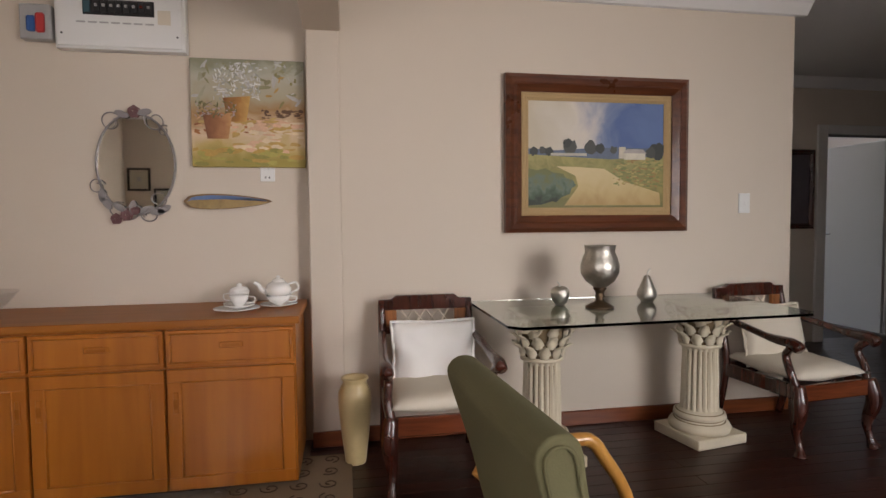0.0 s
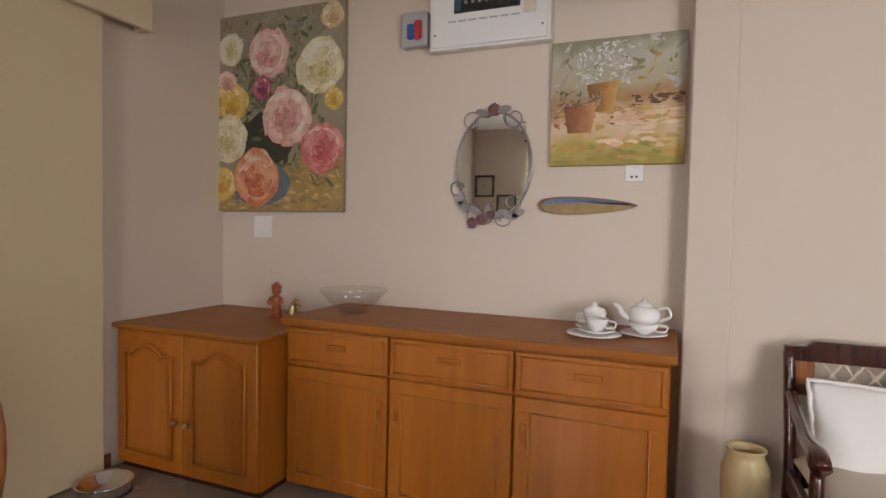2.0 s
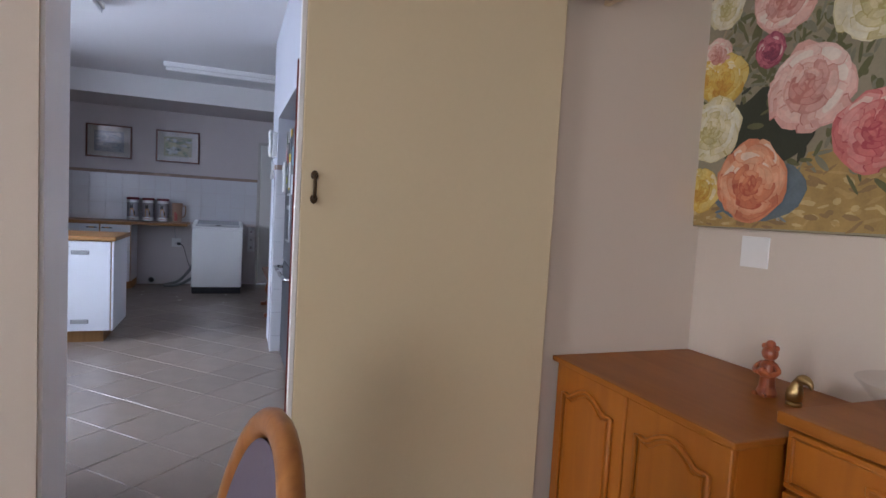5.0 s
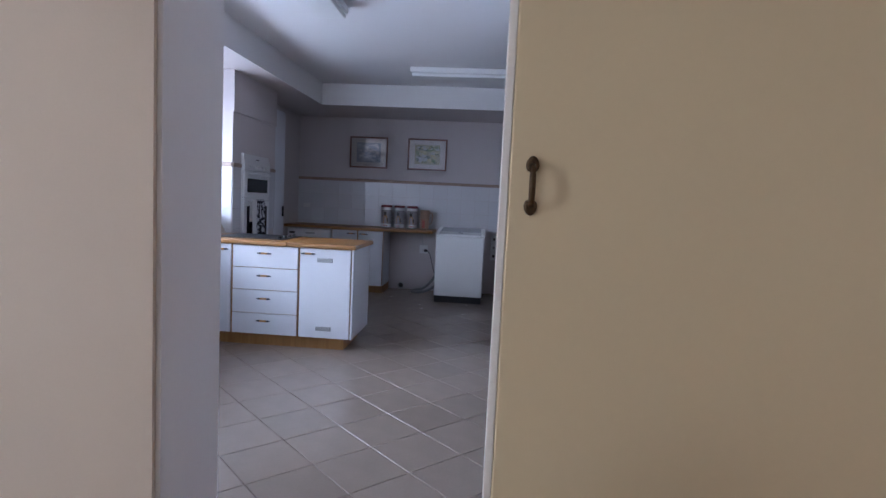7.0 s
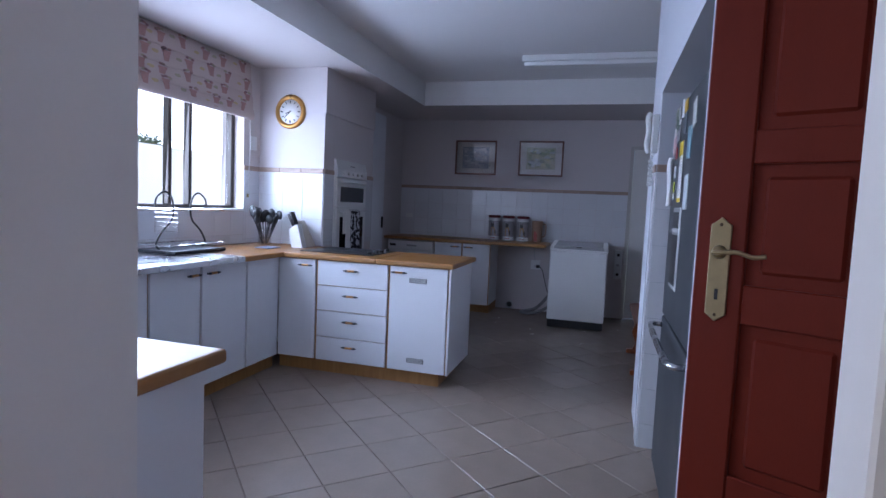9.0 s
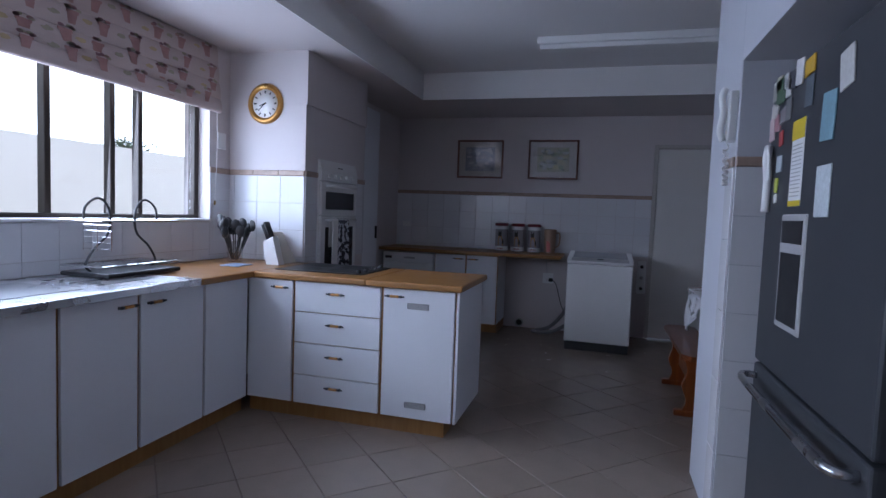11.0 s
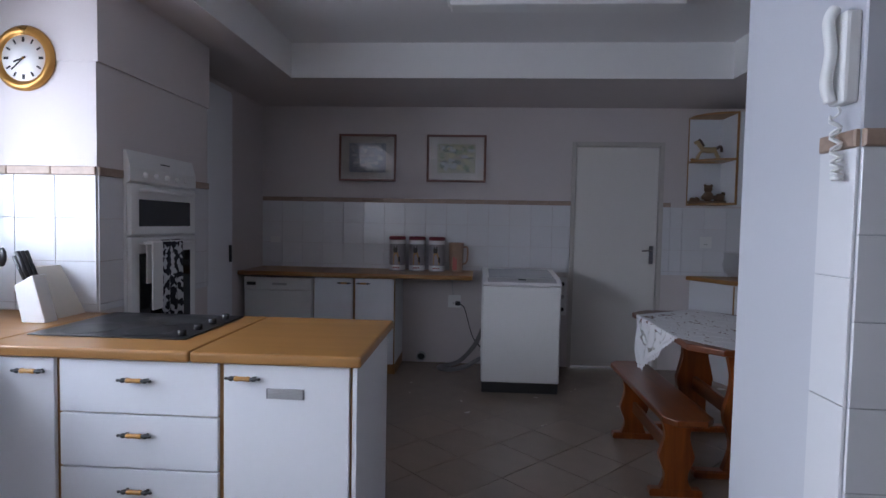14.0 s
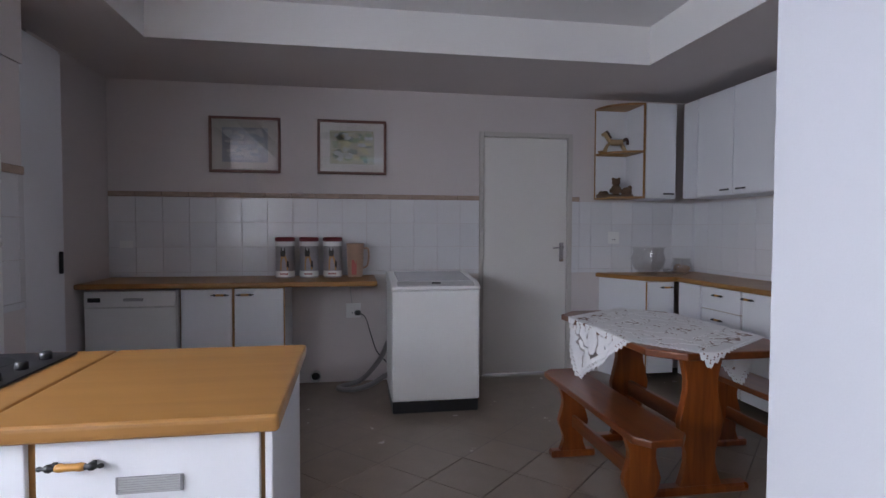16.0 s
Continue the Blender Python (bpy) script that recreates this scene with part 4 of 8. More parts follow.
def wash(name, along, lo, hi, stops, wobble=0.35, scale=5.0):
    """Paint that runs from tone to tone along x or z, drifting with broad and fine brush noise."""
    m = mat(name, stops[0][1], 0.6, 0.2, 12, 0.15, 90)
    nt = m.node_tree
    n, link = nt.nodes, nt.links
    tc, sep, mr, ns, ad, rp = n.new("ShaderNodeTexCoord"), n.new("ShaderNodeSeparateXYZ"), n.new("ShaderNodeMapRange"), n.new("ShaderNodeTexNoise"), n.new("ShaderNodeMath"), n.new("ShaderNodeValToRGB")
    link.new(tc.outputs["Object"], sep.inputs[0])
    link.new(sep.outputs["X" if along == "x" else "Z"], mr.inputs["Value"])
    mr.inputs["From Min"].default_value, mr.inputs["From Max"].default_value = lo, hi
    ns.inputs["Scale"].default_value, ns.inputs["Detail"].default_value, ns.inputs["Distortion"].default_value = scale, 6, 0.8
    link.new(tc.outputs["Object"], ns.inputs["Vector"])
    sub = n.new("ShaderNodeMath")
    sub.operation = "MULTIPLY_ADD"
    sub.inputs[1].default_value, sub.inputs[2].default_value = 2 * wobble, -wobble
    link.new(ns.outputs[0], sub.inputs[0])
    link.new(mr.outputs[0], ad.inputs[0])
    link.new(sub.outputs[0], ad.inputs[1])
    link.new(ad.outputs[0], rp.inputs[0])
    el = rp.color_ramp.elements
    el[0].position, el[0].color = stops[0][0], (*stops[0][1], 1)
    el[1].position, el[1].color = stops[-1][0], (*stops[-1][1], 1)
    for p, c in stops[1:-1]:
        e = el.new(p)
        e.color = (*c, 1)
    link.new(rp.outputs[0], n["Principled BSDF"].inputs["Base Color"])
    return m


def blob(cx, cz, rx, rz, n=18, wob=0.12, seed=0):
    pts = []
    for i in range(n):
        a = 2 * math.pi * i / n
        k = 1 + wob * noise.noise(Vector((math.cos(a) * 2 + seed, math.sin(a) * 2, seed * 1.7)))
        pts.append((cx + rx * k * math.cos(a), cz + rz * k * math.sin(a)))
    return pts


def flat(pts, y, t=0.0008):
    return P(pts, y - t, y, "xz")


def rose(parent, cx, cz, r, y, tones, seed):
    """A painted rose: overlapping petals in rings that close towards the heart. tones: mid, deep, pale."""
    rnd = random.Random(seed)
    mid, deep, pale = tones
    ramp = [mixed(mid, deep, 0.9), mixed(mid, deep, 0.45), mid, mixed(mid, pale, 0.55), pale, mixed(pale, (0.8, 0.75, 0.66), 0.5)]
    mats = [paint("rose tone", c) for c in ramp]
    layers = [bmesh.new() for _ in mats]
    d = 0.0

    def lay(k, pts):
        nonlocal d
        d += 0.000009
        layers[k].faces.new([layers[k].verts.new((u, y - d, v)) for u, v in pts])
    lay(2, blob(cx, cz, r * 0.96, r * 0.98, 26, 0.22, seed))
    hx, hz = cx + rnd.uniform(-0.12, 0.12) * r, cz + rnd.uniform(-0.05, 0.15) * r
    for ring, (n, rr, s) in enumerate(((9, 0.74, 0.40), (8, 0.60, 0.36), (7, 0.46, 0.31), (6, 0.33, 0.25), (5, 0.21, 0.19), (4, 0.11, 0.13))):
        for i in range(n):
            a = 2 * math.pi * (i + 0.5 * ring) / n + rnd.uniform(-0.3, 0.3)
            k = rr * rnd.uniform(0.9, 1.08)
            f = ring / 5
            px, pz = cx + (hx - cx) * f + r * k * math.cos(a), cz + (hz - cz) * f + r * k * math.sin(a)
            t = a + math.pi / 2 + rnd.uniform(-0.3, 0.3)
            base = (2, 3, 2, 1, 1, 0)[ring]
            light = 1 if math.sin(a) > 0.1 else (-1 if math.sin(a) < -0.55 and ring > 1 else 0)
            tone = min(4, max(0, base + light + rnd.choice((0, 0, 1, -1))))
            for scale, shift, tn in ((1.0, 0.0, max(0, tone - 2)), (0.95, 0.05, tone), (0.62, 0.16, min(5, tone + 1))):
                q = [(u * scale, v * scale + shift * r * s) for u, v in blob(0, 0, r * s * 1.25, r * s * 0.60, 12, 0.3, seed + 7 * ring + i)]
                lay(tn, [(px + u * math.cos(t) + v * math.sin(t), pz + u * math.sin(t) - v * math.cos(t)) for u, v in q])
    for bm, m in zip(layers, mats):
        part("painted_rose", bm, m, parent)["kind"] = "stuff"


def rose_painting():
    x0, x1, z0, z1 = -2.264, -1.344, 1.272, 2.40
    p = thing("rose_painting", "unframed canvas painting of pink and yellow roses", "painting")
    part("canvas", B(x0, NORTH - 0.034, z0, x1, NORTH - 0.002, z1, bevel=0.003), mat("grey green painted ground", (0.27, 0.24, 0.165), 0.6, 0.35, 5, 0.2, 90), p)
    y = NORTH - 0.0345
    W, H = x1 - x0, z1 - z0

    def at(u, v):
        return x0 + u * W, z1 - v * H
    leaf = [paint("dark leaf paint", (0.035, 0.04, 0.025)), paint("olive leaf paint", (0.12, 0.12, 0.05)), paint("grey leaf paint", (0.20, 0.20, 0.14))]
    rnd = random.Random(7)
    part("brush_area", flat([at(0.0, 0.90), at(0.30, 0.90), at(0.55, 0.86), at(0.62, 0.74), at(1, 0.72), at(1.0, 0.99), at(0.0, 0.995)], y), paint("ochre table paint", (0.36, 0.24, 0.08)), p)
    part("painted_vase", flat(blob(*at(0.40, 0.86), 0.23 * W, 0.11 * H, 24, 0.05, 3), y - 0.0009), paint("blue grey vase paint", (0.12, 0.16, 0.19)), p)
    part("brush_area", flat(blob(*at(0.42, 0.65), 0.20 * W, 0.13 * H, 22, 0.25, 5), y - 0.001), leaf[0], p)
    layers = [bmesh.new() for _ in leaf]
    for i in range(420):
        u, v = 0.5 + rnd.gauss(0, 0.24), 0.45 + rnd.gauss(0, 0.2)
        if 0.04 < u < 0.96 and 0.03 < v < 0.86:
            cx, cz = at(u, v)
            a = rnd.uniform(0, math.pi)
            l, w = rnd.uniform(0.015, 0.045), rnd.uniform(0.005, 0.014)
            pts = [(cx + l * math.cos(t) * math.cos(a) - w * math.sin(t) * math.sin(a), cz + l * math.cos(t) * math.sin(a) + w * math.sin(t) * math.cos(a)) for t in [k * math.pi / 5 for k in range(10)]]
            k = 0 if (0.25 < u < 0.65 and 0.5 < v < 0.75 and i % 2) else 1 + i % 2
            layers[k].faces.new([layers[k].verts.new((p, y - 0.0011 - i * 0.000002, q)) for p, q in pts])
    for bm, m in zip(layers, leaf):
        part("painted_leaves", bm, m, p)["kind"] = "stuff"
    strokes(p, (x0 + 0.01, z1 - 0.36 * H, x1 - 0.01, z1 - 0.01), [paint("grey ground dab", (0.30, 0.28, 0.22)), paint("olive ground dab", (0.22, 0.20, 0.11)), paint("warm ground dab", (0.34, 0.28, 0.18))], 40, 0.05, 31, y - 0.0002, 1.2)
    strokes(p, (x0 + 0.01, z0 + 0.01, x1 - 0.01, z0 + 0.22 * H), [paint("ochre dab", (0.42, 0.29, 0.11)), paint("straw dab", (0.50, 0.38, 0.18)), paint("umber dab", (0.26, 0.17, 0.07))], 30, 0.05, 32, y - 0.0009, 0.4)
    strokes(p, (x0 + 0.2 * W, z0 + 0.03 * H, x0 + 0.58 * W, z0 + 0.2 * H), [paint("vase grey dab", (0.20, 0.23, 0.24)), paint("vase blue dab", (0.10, 0.17, 0.24)), paint("vase pale dab", (0.36, 0.36, 0.33))], 12, 0.04, 33, y - 0.0012, 0.3)
    pink = [(0.60, 0.34, 0.29), (0.42, 0.16, 0.13), (0.70, 0.50, 0.44)]
    yel = [(0.60, 0.54, 0.32), (0.40, 0.34, 0.12), (0.70, 0.66, 0.52)]
    gold = [(0.56, 0.37, 0.06), (0.46, 0.22, 0.03), (0.64, 0.50, 0.16)]
    coral = [(0.58, 0.22, 0.11), (0.40, 0.08, 0.04), (0.66, 0.36, 0.22)]
    magenta = [(0.28, 0.06, 0.10), (0.16, 0.03, 0.07), (0.46, 0.14, 0.18)]
    red = [(0.54, 0.16, 0.15), (0.36, 0.05, 0.07), (0.64, 0.30, 0.27)]
    for i, (u, v, r, ms) in enumerate([(0.16, 0.17, 0.09, yel), (0.46, 0.21, 0.135, pink), (0.90, 0.30, 0.15, yel), (0.13, 0.35, 0.075, pink), (0.18, 0.45, 0.11, gold), (0.07, 0.42, 0.07, gold),
                                       (0.41, 0.38, 0.065, magenta), (0.60, 0.53, 0.16, pink), (0.11, 0.63, 0.135, yel), (0.86, 0.69, 0.135, red), (0.07, 0.86, 0.095, gold), (0.37, 0.83, 0.155, coral), (0.92, 0.07, 0.07, [(0.58, 0.42, 0.22), (0.42, 0.26, 0.12), (0.66, 0.54, 0.34)]), (0.95, 0.46, 0.06, gold)]):
        cx, cz = at(u, v)
        r *= W * 1.12
        cx = min(max(cx, x0 + r * 0.98), x1 - r * 0.98)
        rose(p, cx, cz, r, y - 0.0024 - 0.0003 * i, ms, 20 + 11 * i)


def mixed(a, b, k):
    return tuple(p + (q - p) * k for p, q in zip(a, b))


def strokes(parent, area, mats, n, size, seed, y, slant=0.3):
    """Short dabs of paint scattered over a part of a picture, one layer to a colour."""
    x0, z0, x1, z1 = area
    rnd = random.Random(seed)
    layers = [bmesh.new() for _ in mats]
    for i in range(n * 4):
        cx, cz = rnd.uniform(x0, x1), rnd.uniform(z0, z1)
        l, w, a = size * rnd.uniform(0.3, 0.9), size * rnd.uniform(0.1, 0.26), rnd.gauss(0, slant)
        pts = []
        for t in [k * math.pi / 4 for k in range(8)]:
            q = rnd.uniform(0.75, 1.2)
            px, pz = cx + (l * math.cos(t) * math.cos(a) - w * math.sin(t) * math.sin(a)) * q, cz + (l * math.cos(t) * math.sin(a) + w * math.sin(t) * math.cos(a)) * q
            pts.append((min(max(px, x0 - 0.004), x1 + 0.004), min(max(pz, z0 - 0.004), z1 + 0.004)))
        if max(p[0] for p in pts) - min(p[0] for p in pts) > 0.002:
            d = y - 0.0000055 * i
            layers[i % len(mats)].faces.new([layers[i % len(mats)].verts.new((u, d, v)) for u, v in pts])
    for bm, m in zip(layers, mats):
        part("brush_layer", bm, m, parent)["kind"] = "stuff"


def courtyard_painting():
    x0, x1, z0, z1 = -0.24, 0.33, 1.493, 2.05
    p = thing("courtyard_painting", "unframed canvas of white blossoms in clay pots", "painting")
    part("canvas", B(x0, NORTH - 0.03, z0, x1, NORTH - 0.002, z1, bevel=0.003), wash("sandy painted ground", "z", z0, z1, [(0.05, (0.34, 0.27, 0.06)), (0.2, (0.52, 0.38, 0.14)), (0.36, (0.68, 0.52, 0.36)), (0.5, (0.38, 0.22, 0.09)), (0.64, (0.42, 0.36, 0.24)), (0.85, (0.46, 0.44, 0.36)), (1.0, (0.26, 0.26, 0.17))], 0.22, 7), p)
    y = NORTH - 0.0305
    W, H = x1 - x0, z1 - z0
    c = lambda n, *rgb: paint(n, rgb)
    strokes(p, (x0 + 0.008, z0 + 0.56 * H, x1 - 0.008, z1 - 0.008), [c("olive dab", 0.26, 0.24, 0.13), c("sage dab", 0.36, 0.34, 0.24), c("grey blue dab", 0.44, 0.43, 0.42)], 10, 0.05, 1, y, 1.2)
    strokes(p, (x0 + 0.2 * W, z0 + 0.62 * H, x0 + 0.62 * W, z1 - 0.02), [c("white blossom dab", 0.72, 0.70, 0.68), c("pale blossom dab", 0.52, 0.51, 0.50), c("shaded blossom dab", 0.34, 0.34, 0.30)], 45, 0.02, 2, y - 0.0015, 1.5)
    part("painted_pot", flat([(x0 + 0.28 * W, z0 + 0.64 * H), (x0 + 0.52 * W, z0 + 0.66 * H), (x0 + 0.48 * W, z0 + 0.42 * H), (x0 + 0.32 * W, z0 + 0.42 * H)], y - 0.0034), wash("clay pot", "x", x0 + 0.28 * W, x0 + 0.52 * W, [(0.0, (0.20, 0.08, 0.02)), (0.6, (0.42, 0.20, 0.05)), (1.0, (0.60, 0.36, 0.10))], 0.3, 20), p)
    part("painted_pot", flat([(x0 + 0.10 * W, z0 + 0.50 * H), (x0 + 0.36 * W, z0 + 0.50 * H), (x0 + 0.32 * W, z0 + 0.26 * H), (x0 + 0.14 * W, z0 + 0.26 * H)], y - 0.0036), wash("red clay pot", "x", x0 + 0.1 * W, x0 + 0.36 * W, [(0.0, (0.18, 0.07, 0.03)), (0.6, (0.36, 0.15, 0.06)), (1.0, (0.56, 0.30, 0.12))], 0.3, 20), p)
    strokes(p, (x0 + 0.04 * W, z0 + 0.46 * H, x0 + 0.4 * W, z0 + 0.6 * H), [c("moss dab", 0.17, 0.14, 0.06), c("mauve dab", 0.40, 0.30, 0.30), c("leaf dab", 0.12, 0.12, 0.04)], 30, 0.014, 3, y - 0.0044, 1.4)
    strokes(p, (x0 + 0.36 * W, z0 + 0.14 * H, x1 - 0.01, z0 + 0.44 * H), [c("sunlit sand dab", 0.72, 0.56, 0.38), c("pink sand dab", 0.66, 0.42, 0.28), c("ochre dab", 0.50, 0.32, 0.10)], 14, 0.055, 4, y - 0.0015, 0.1)
    strokes(p, (x0 + 0.01, z0 + 0.01, x1 - 0.01, z0 + 0.18 * H), [c("lime dab", 0.40, 0.34, 0.08), c("grass dab", 0.28, 0.25, 0.06), c("ochre grass dab", 0.48, 0.30, 0.07)], 8, 0.06, 5, y - 0.0028, 0.1)
    strokes(p, (x0 + 0.02, z0 + 0.30 * H, x1 - 0.01, z0 + 0.50 * H), [c("warm clay dab", 0.42, 0.16, 0.05), c("rust dab", 0.30, 0.11, 0.04), c("peach dab", 0.62, 0.36, 0.20), c("straw dab", 0.52, 0.36, 0.12)], 10, 0.03, 9, y - 0.0012, 0.4)
    strokes(p, (x0 + 0.60 * W, z0 + 0.55 * H, x1 - 0.01, z1 - 0.02), [c("amber leaf dab", 0.44, 0.26, 0.07), c("pale sky dab", 0.50, 0.50, 0.46), c("olive leaf dab", 0.24, 0.21, 0.08)], 3, 0.03, 12, y - 0.0024, 1.3)
    strokes(p, (x0 + 0.62 * W, z0 + 0.46 * H, x1 - 0.01, z0 + 0.54 * H), [c("umber dab", 0.12, 0.06, 0.03)], 10, 0.025, 6, y - 0.003, 0.2)


def picture_frame(parent, x0, x1, z0, z1, y, w, d, material, name="frame"):
    """Four mitred mouldings on a wall that faces -y."""
    prof = [(0, 0), (0, -d * 0.7), (w * 0.25, -d), (w * 0.5, -d * 0.8), (w * 0.62, -d * 0.92), (w, -d * 0.45), (w, 0)]
    cs = [((x0, z0), (1, 1)), ((x1, z0), (-1, 1)), ((x1, z1), (-1, -1)), ((x0, z1), (1, -1))]
    for k in range(4):
        bm = bmesh.new()
        rows = []
        for (cx, cz), (sx, sz) in (cs[k], cs[(k + 1) % 4]):
            rows.append([bm.verts.new((cx + sx * u, y + v, cz + sz * u)) for u, v in prof])
        n = len(prof)
        for i in range(n):
            bm.faces.new((rows[0][i], rows[0][(i + 1) % n], rows[1][(i + 1) % n], rows[1][i]))
        bm.faces.new(rows[0])
        bm.faces.new(rows[1])
        part(name, bm, material, parent)


def farm_painting():
    x0, x1, z0, z1 = 1.414, 2.526, 1.133, 2.015
    p = thing("farm_painting", "landscape painting of a sandy farm road in a wide mahogany frame", "painting")
    y = LOUNGE_Y
    picture_frame(p, x0, x1, z0, z1, y - 0.001, 0.095, 0.055, wood("red brown frame wood", (0.06, 0.017, 0.007), (0.13, 0.04, 0.015), 0.3, 0.4, 2.0, "x"))
    a0, a1, b0, b1 = x0 + 0.095, x1 - 0.095, z0 + 0.095, z1 - 0.095
    picture_frame(p, a0, a1, b0, b1, y - 0.004, 0.045, 0.016, mat("linen slip", (0.42, 0.29, 0.14), 0.8, 0.12, 40, 0.3, 200), "slip")
    a0, a1, b0, b1 = a0 + 0.045, a1 - 0.045, b0 + 0.045, b1 - 0.045
    Y = y - 0.006
    W, H = a1 - a0, b1 - b0
    q = lambda pts: [(a0 + u * W, b0 + v * H) for u, v in pts]
    part("sky_area", B(a0 - 0.01, Y, b0 - 0.01, a1 + 0.01, y - 0.002, b1 + 0.01), wash("stormy sky paint", "x", a0, a1, [(0.0, (0.52, 0.46, 0.36)), (0.28, (0.62, 0.57, 0.50)), (0.46, (0.46, 0.44, 0.46)), (0.62, (0.17, 0.22, 0.36)), (0.8, (0.07, 0.12, 0.29)), (1.0, (0.10, 0.16, 0.34))], 0.5, 3.2), p, "painted stormy sky")
    part("field_area", flat(q([(0, 0), (1, 0), (1, 0.5), (0.6, 0.46), (0, 0.5)]), Y - 0.0026), wash("field paint", "z", b0, b0 + 0.5 * H, [(0.1, (0.16, 0.15, 0.05)), (0.45, (0.30, 0.25, 0.08)), (0.7, (0.22, 0.21, 0.07)), (0.95, (0.34, 0.30, 0.11))], 0.5, 14), p, "painted olive field")
    part("hill_area", flat(q([(0, 0.5), (0, 0.555), (0.2, 0.54), (0.4, 0.56), (0.65, 0.575), (0.85, 0.57), (1, 0.58), (1, 0.5), (0.6, 0.46)]), Y - 0.0024), paint("blue hill", (0.10, 0.13, 0.20)), p, "painted blue hills")
    part("road_area", flat(q([(0.26, 0.02), (0.98, 0.02), (0.97, 0.14), (0.70, 0.25), (0.55, 0.37), (0.35, 0.385), (0.20, 0.39), (0.34, 0.30), (0.36, 0.2)]), Y - 0.0032), wash("sand road paint", "z", b0, b0 + 0.4 * H, [(0.0, (0.40, 0.27, 0.10)), (0.4, (0.52, 0.39, 0.18)), (0.8, (0.60, 0.48, 0.26))], 0.4, 9), p, "painted sandy road")
    part("bush_area", flat(q([(0.0, 0.02), (0.10, 0.03), (0.17, 0.06), (0.20, 0.05), (0.24, 0.10), (0.30, 0.13), (0.31, 0.18), (0.345, 0.21), (0.32, 0.26), (0.27, 0.28), (0.25, 0.32), (0.18, 0.33), (0.12, 0.37), (0.06, 0.35), (0.0, 0.37)]), Y - 0.0035), wash("bush paint", "z", b0, b0 + 0.36 * H, [(0.1, (0.02, 0.03, 0.02)), (0.4, (0.06, 0.10, 0.06)), (0.6, (0.12, 0.16, 0.12)), (0.9, (0.14, 0.15, 0.06))], 0.6, 22), p, "painted dark green scrub")
    strokes(p, (a0 + 0.62 * W, b0 + 0.2 * H, a1 - 0.005, b0 + 0.46 * H), [paint("straw dab", (0.40, 0.32, 0.11)), paint("grass green dab", (0.17, 0.19, 0.06)), paint("rust dab", (0.30, 0.18, 0.06))], 44, 0.022, 14, Y - 0.0038, 0.2)
    tree = [paint("dark tree", (0.025, 0.03, 0.03)), paint("tree shade", (0.05, 0.055, 0.05))]
    for i, (u, v, r) in enumerate([(0.04, 0.53, 0.03), (0.10, 0.54, 0.025), (0.15, 0.53, 0.03), (0.30, 0.575, 0.05), (0.28, 0.61, 0.03), (0.45, 0.57, 0.045), (0.52, 0.56, 0.035), (0.62, 0.55, 0.025), (0.95, 0.55, 0.06), (0.90, 0.53, 0.04)]):
        part("painted_tree", flat(blob(a0 + u * W, b0 + v * H, r * W, r * W, 14, 0.35, i), Y - 0.0042 - i * 0.00005), tree[i % 2], p)
    for u0, u1, v0, v1, c in ((0.66, 0.71, 0.47, 0.58, (0.55, 0.5, 0.4)), (0.70, 0.86, 0.46, 0.52, (0.62, 0.58, 0.48)), (0.16, 0.42, 0.49, 0.515, (0.45, 0.42, 0.36))):
        part("painted_house", flat(q([(u0, v0), (u1, v0), (u1, v1), (u0, v1)]), Y - 0.005), paint("house wall", c), p)
    part("painted_roof", flat(q([(0.69, 0.52), (0.87, 0.52), (0.84, 0.56), (0.72, 0.56)]), Y - 0.0053), paint("house roof", (0.40, 0.36, 0.34)), p)


rose_painting()
courtyard_painting()
farm_painting()


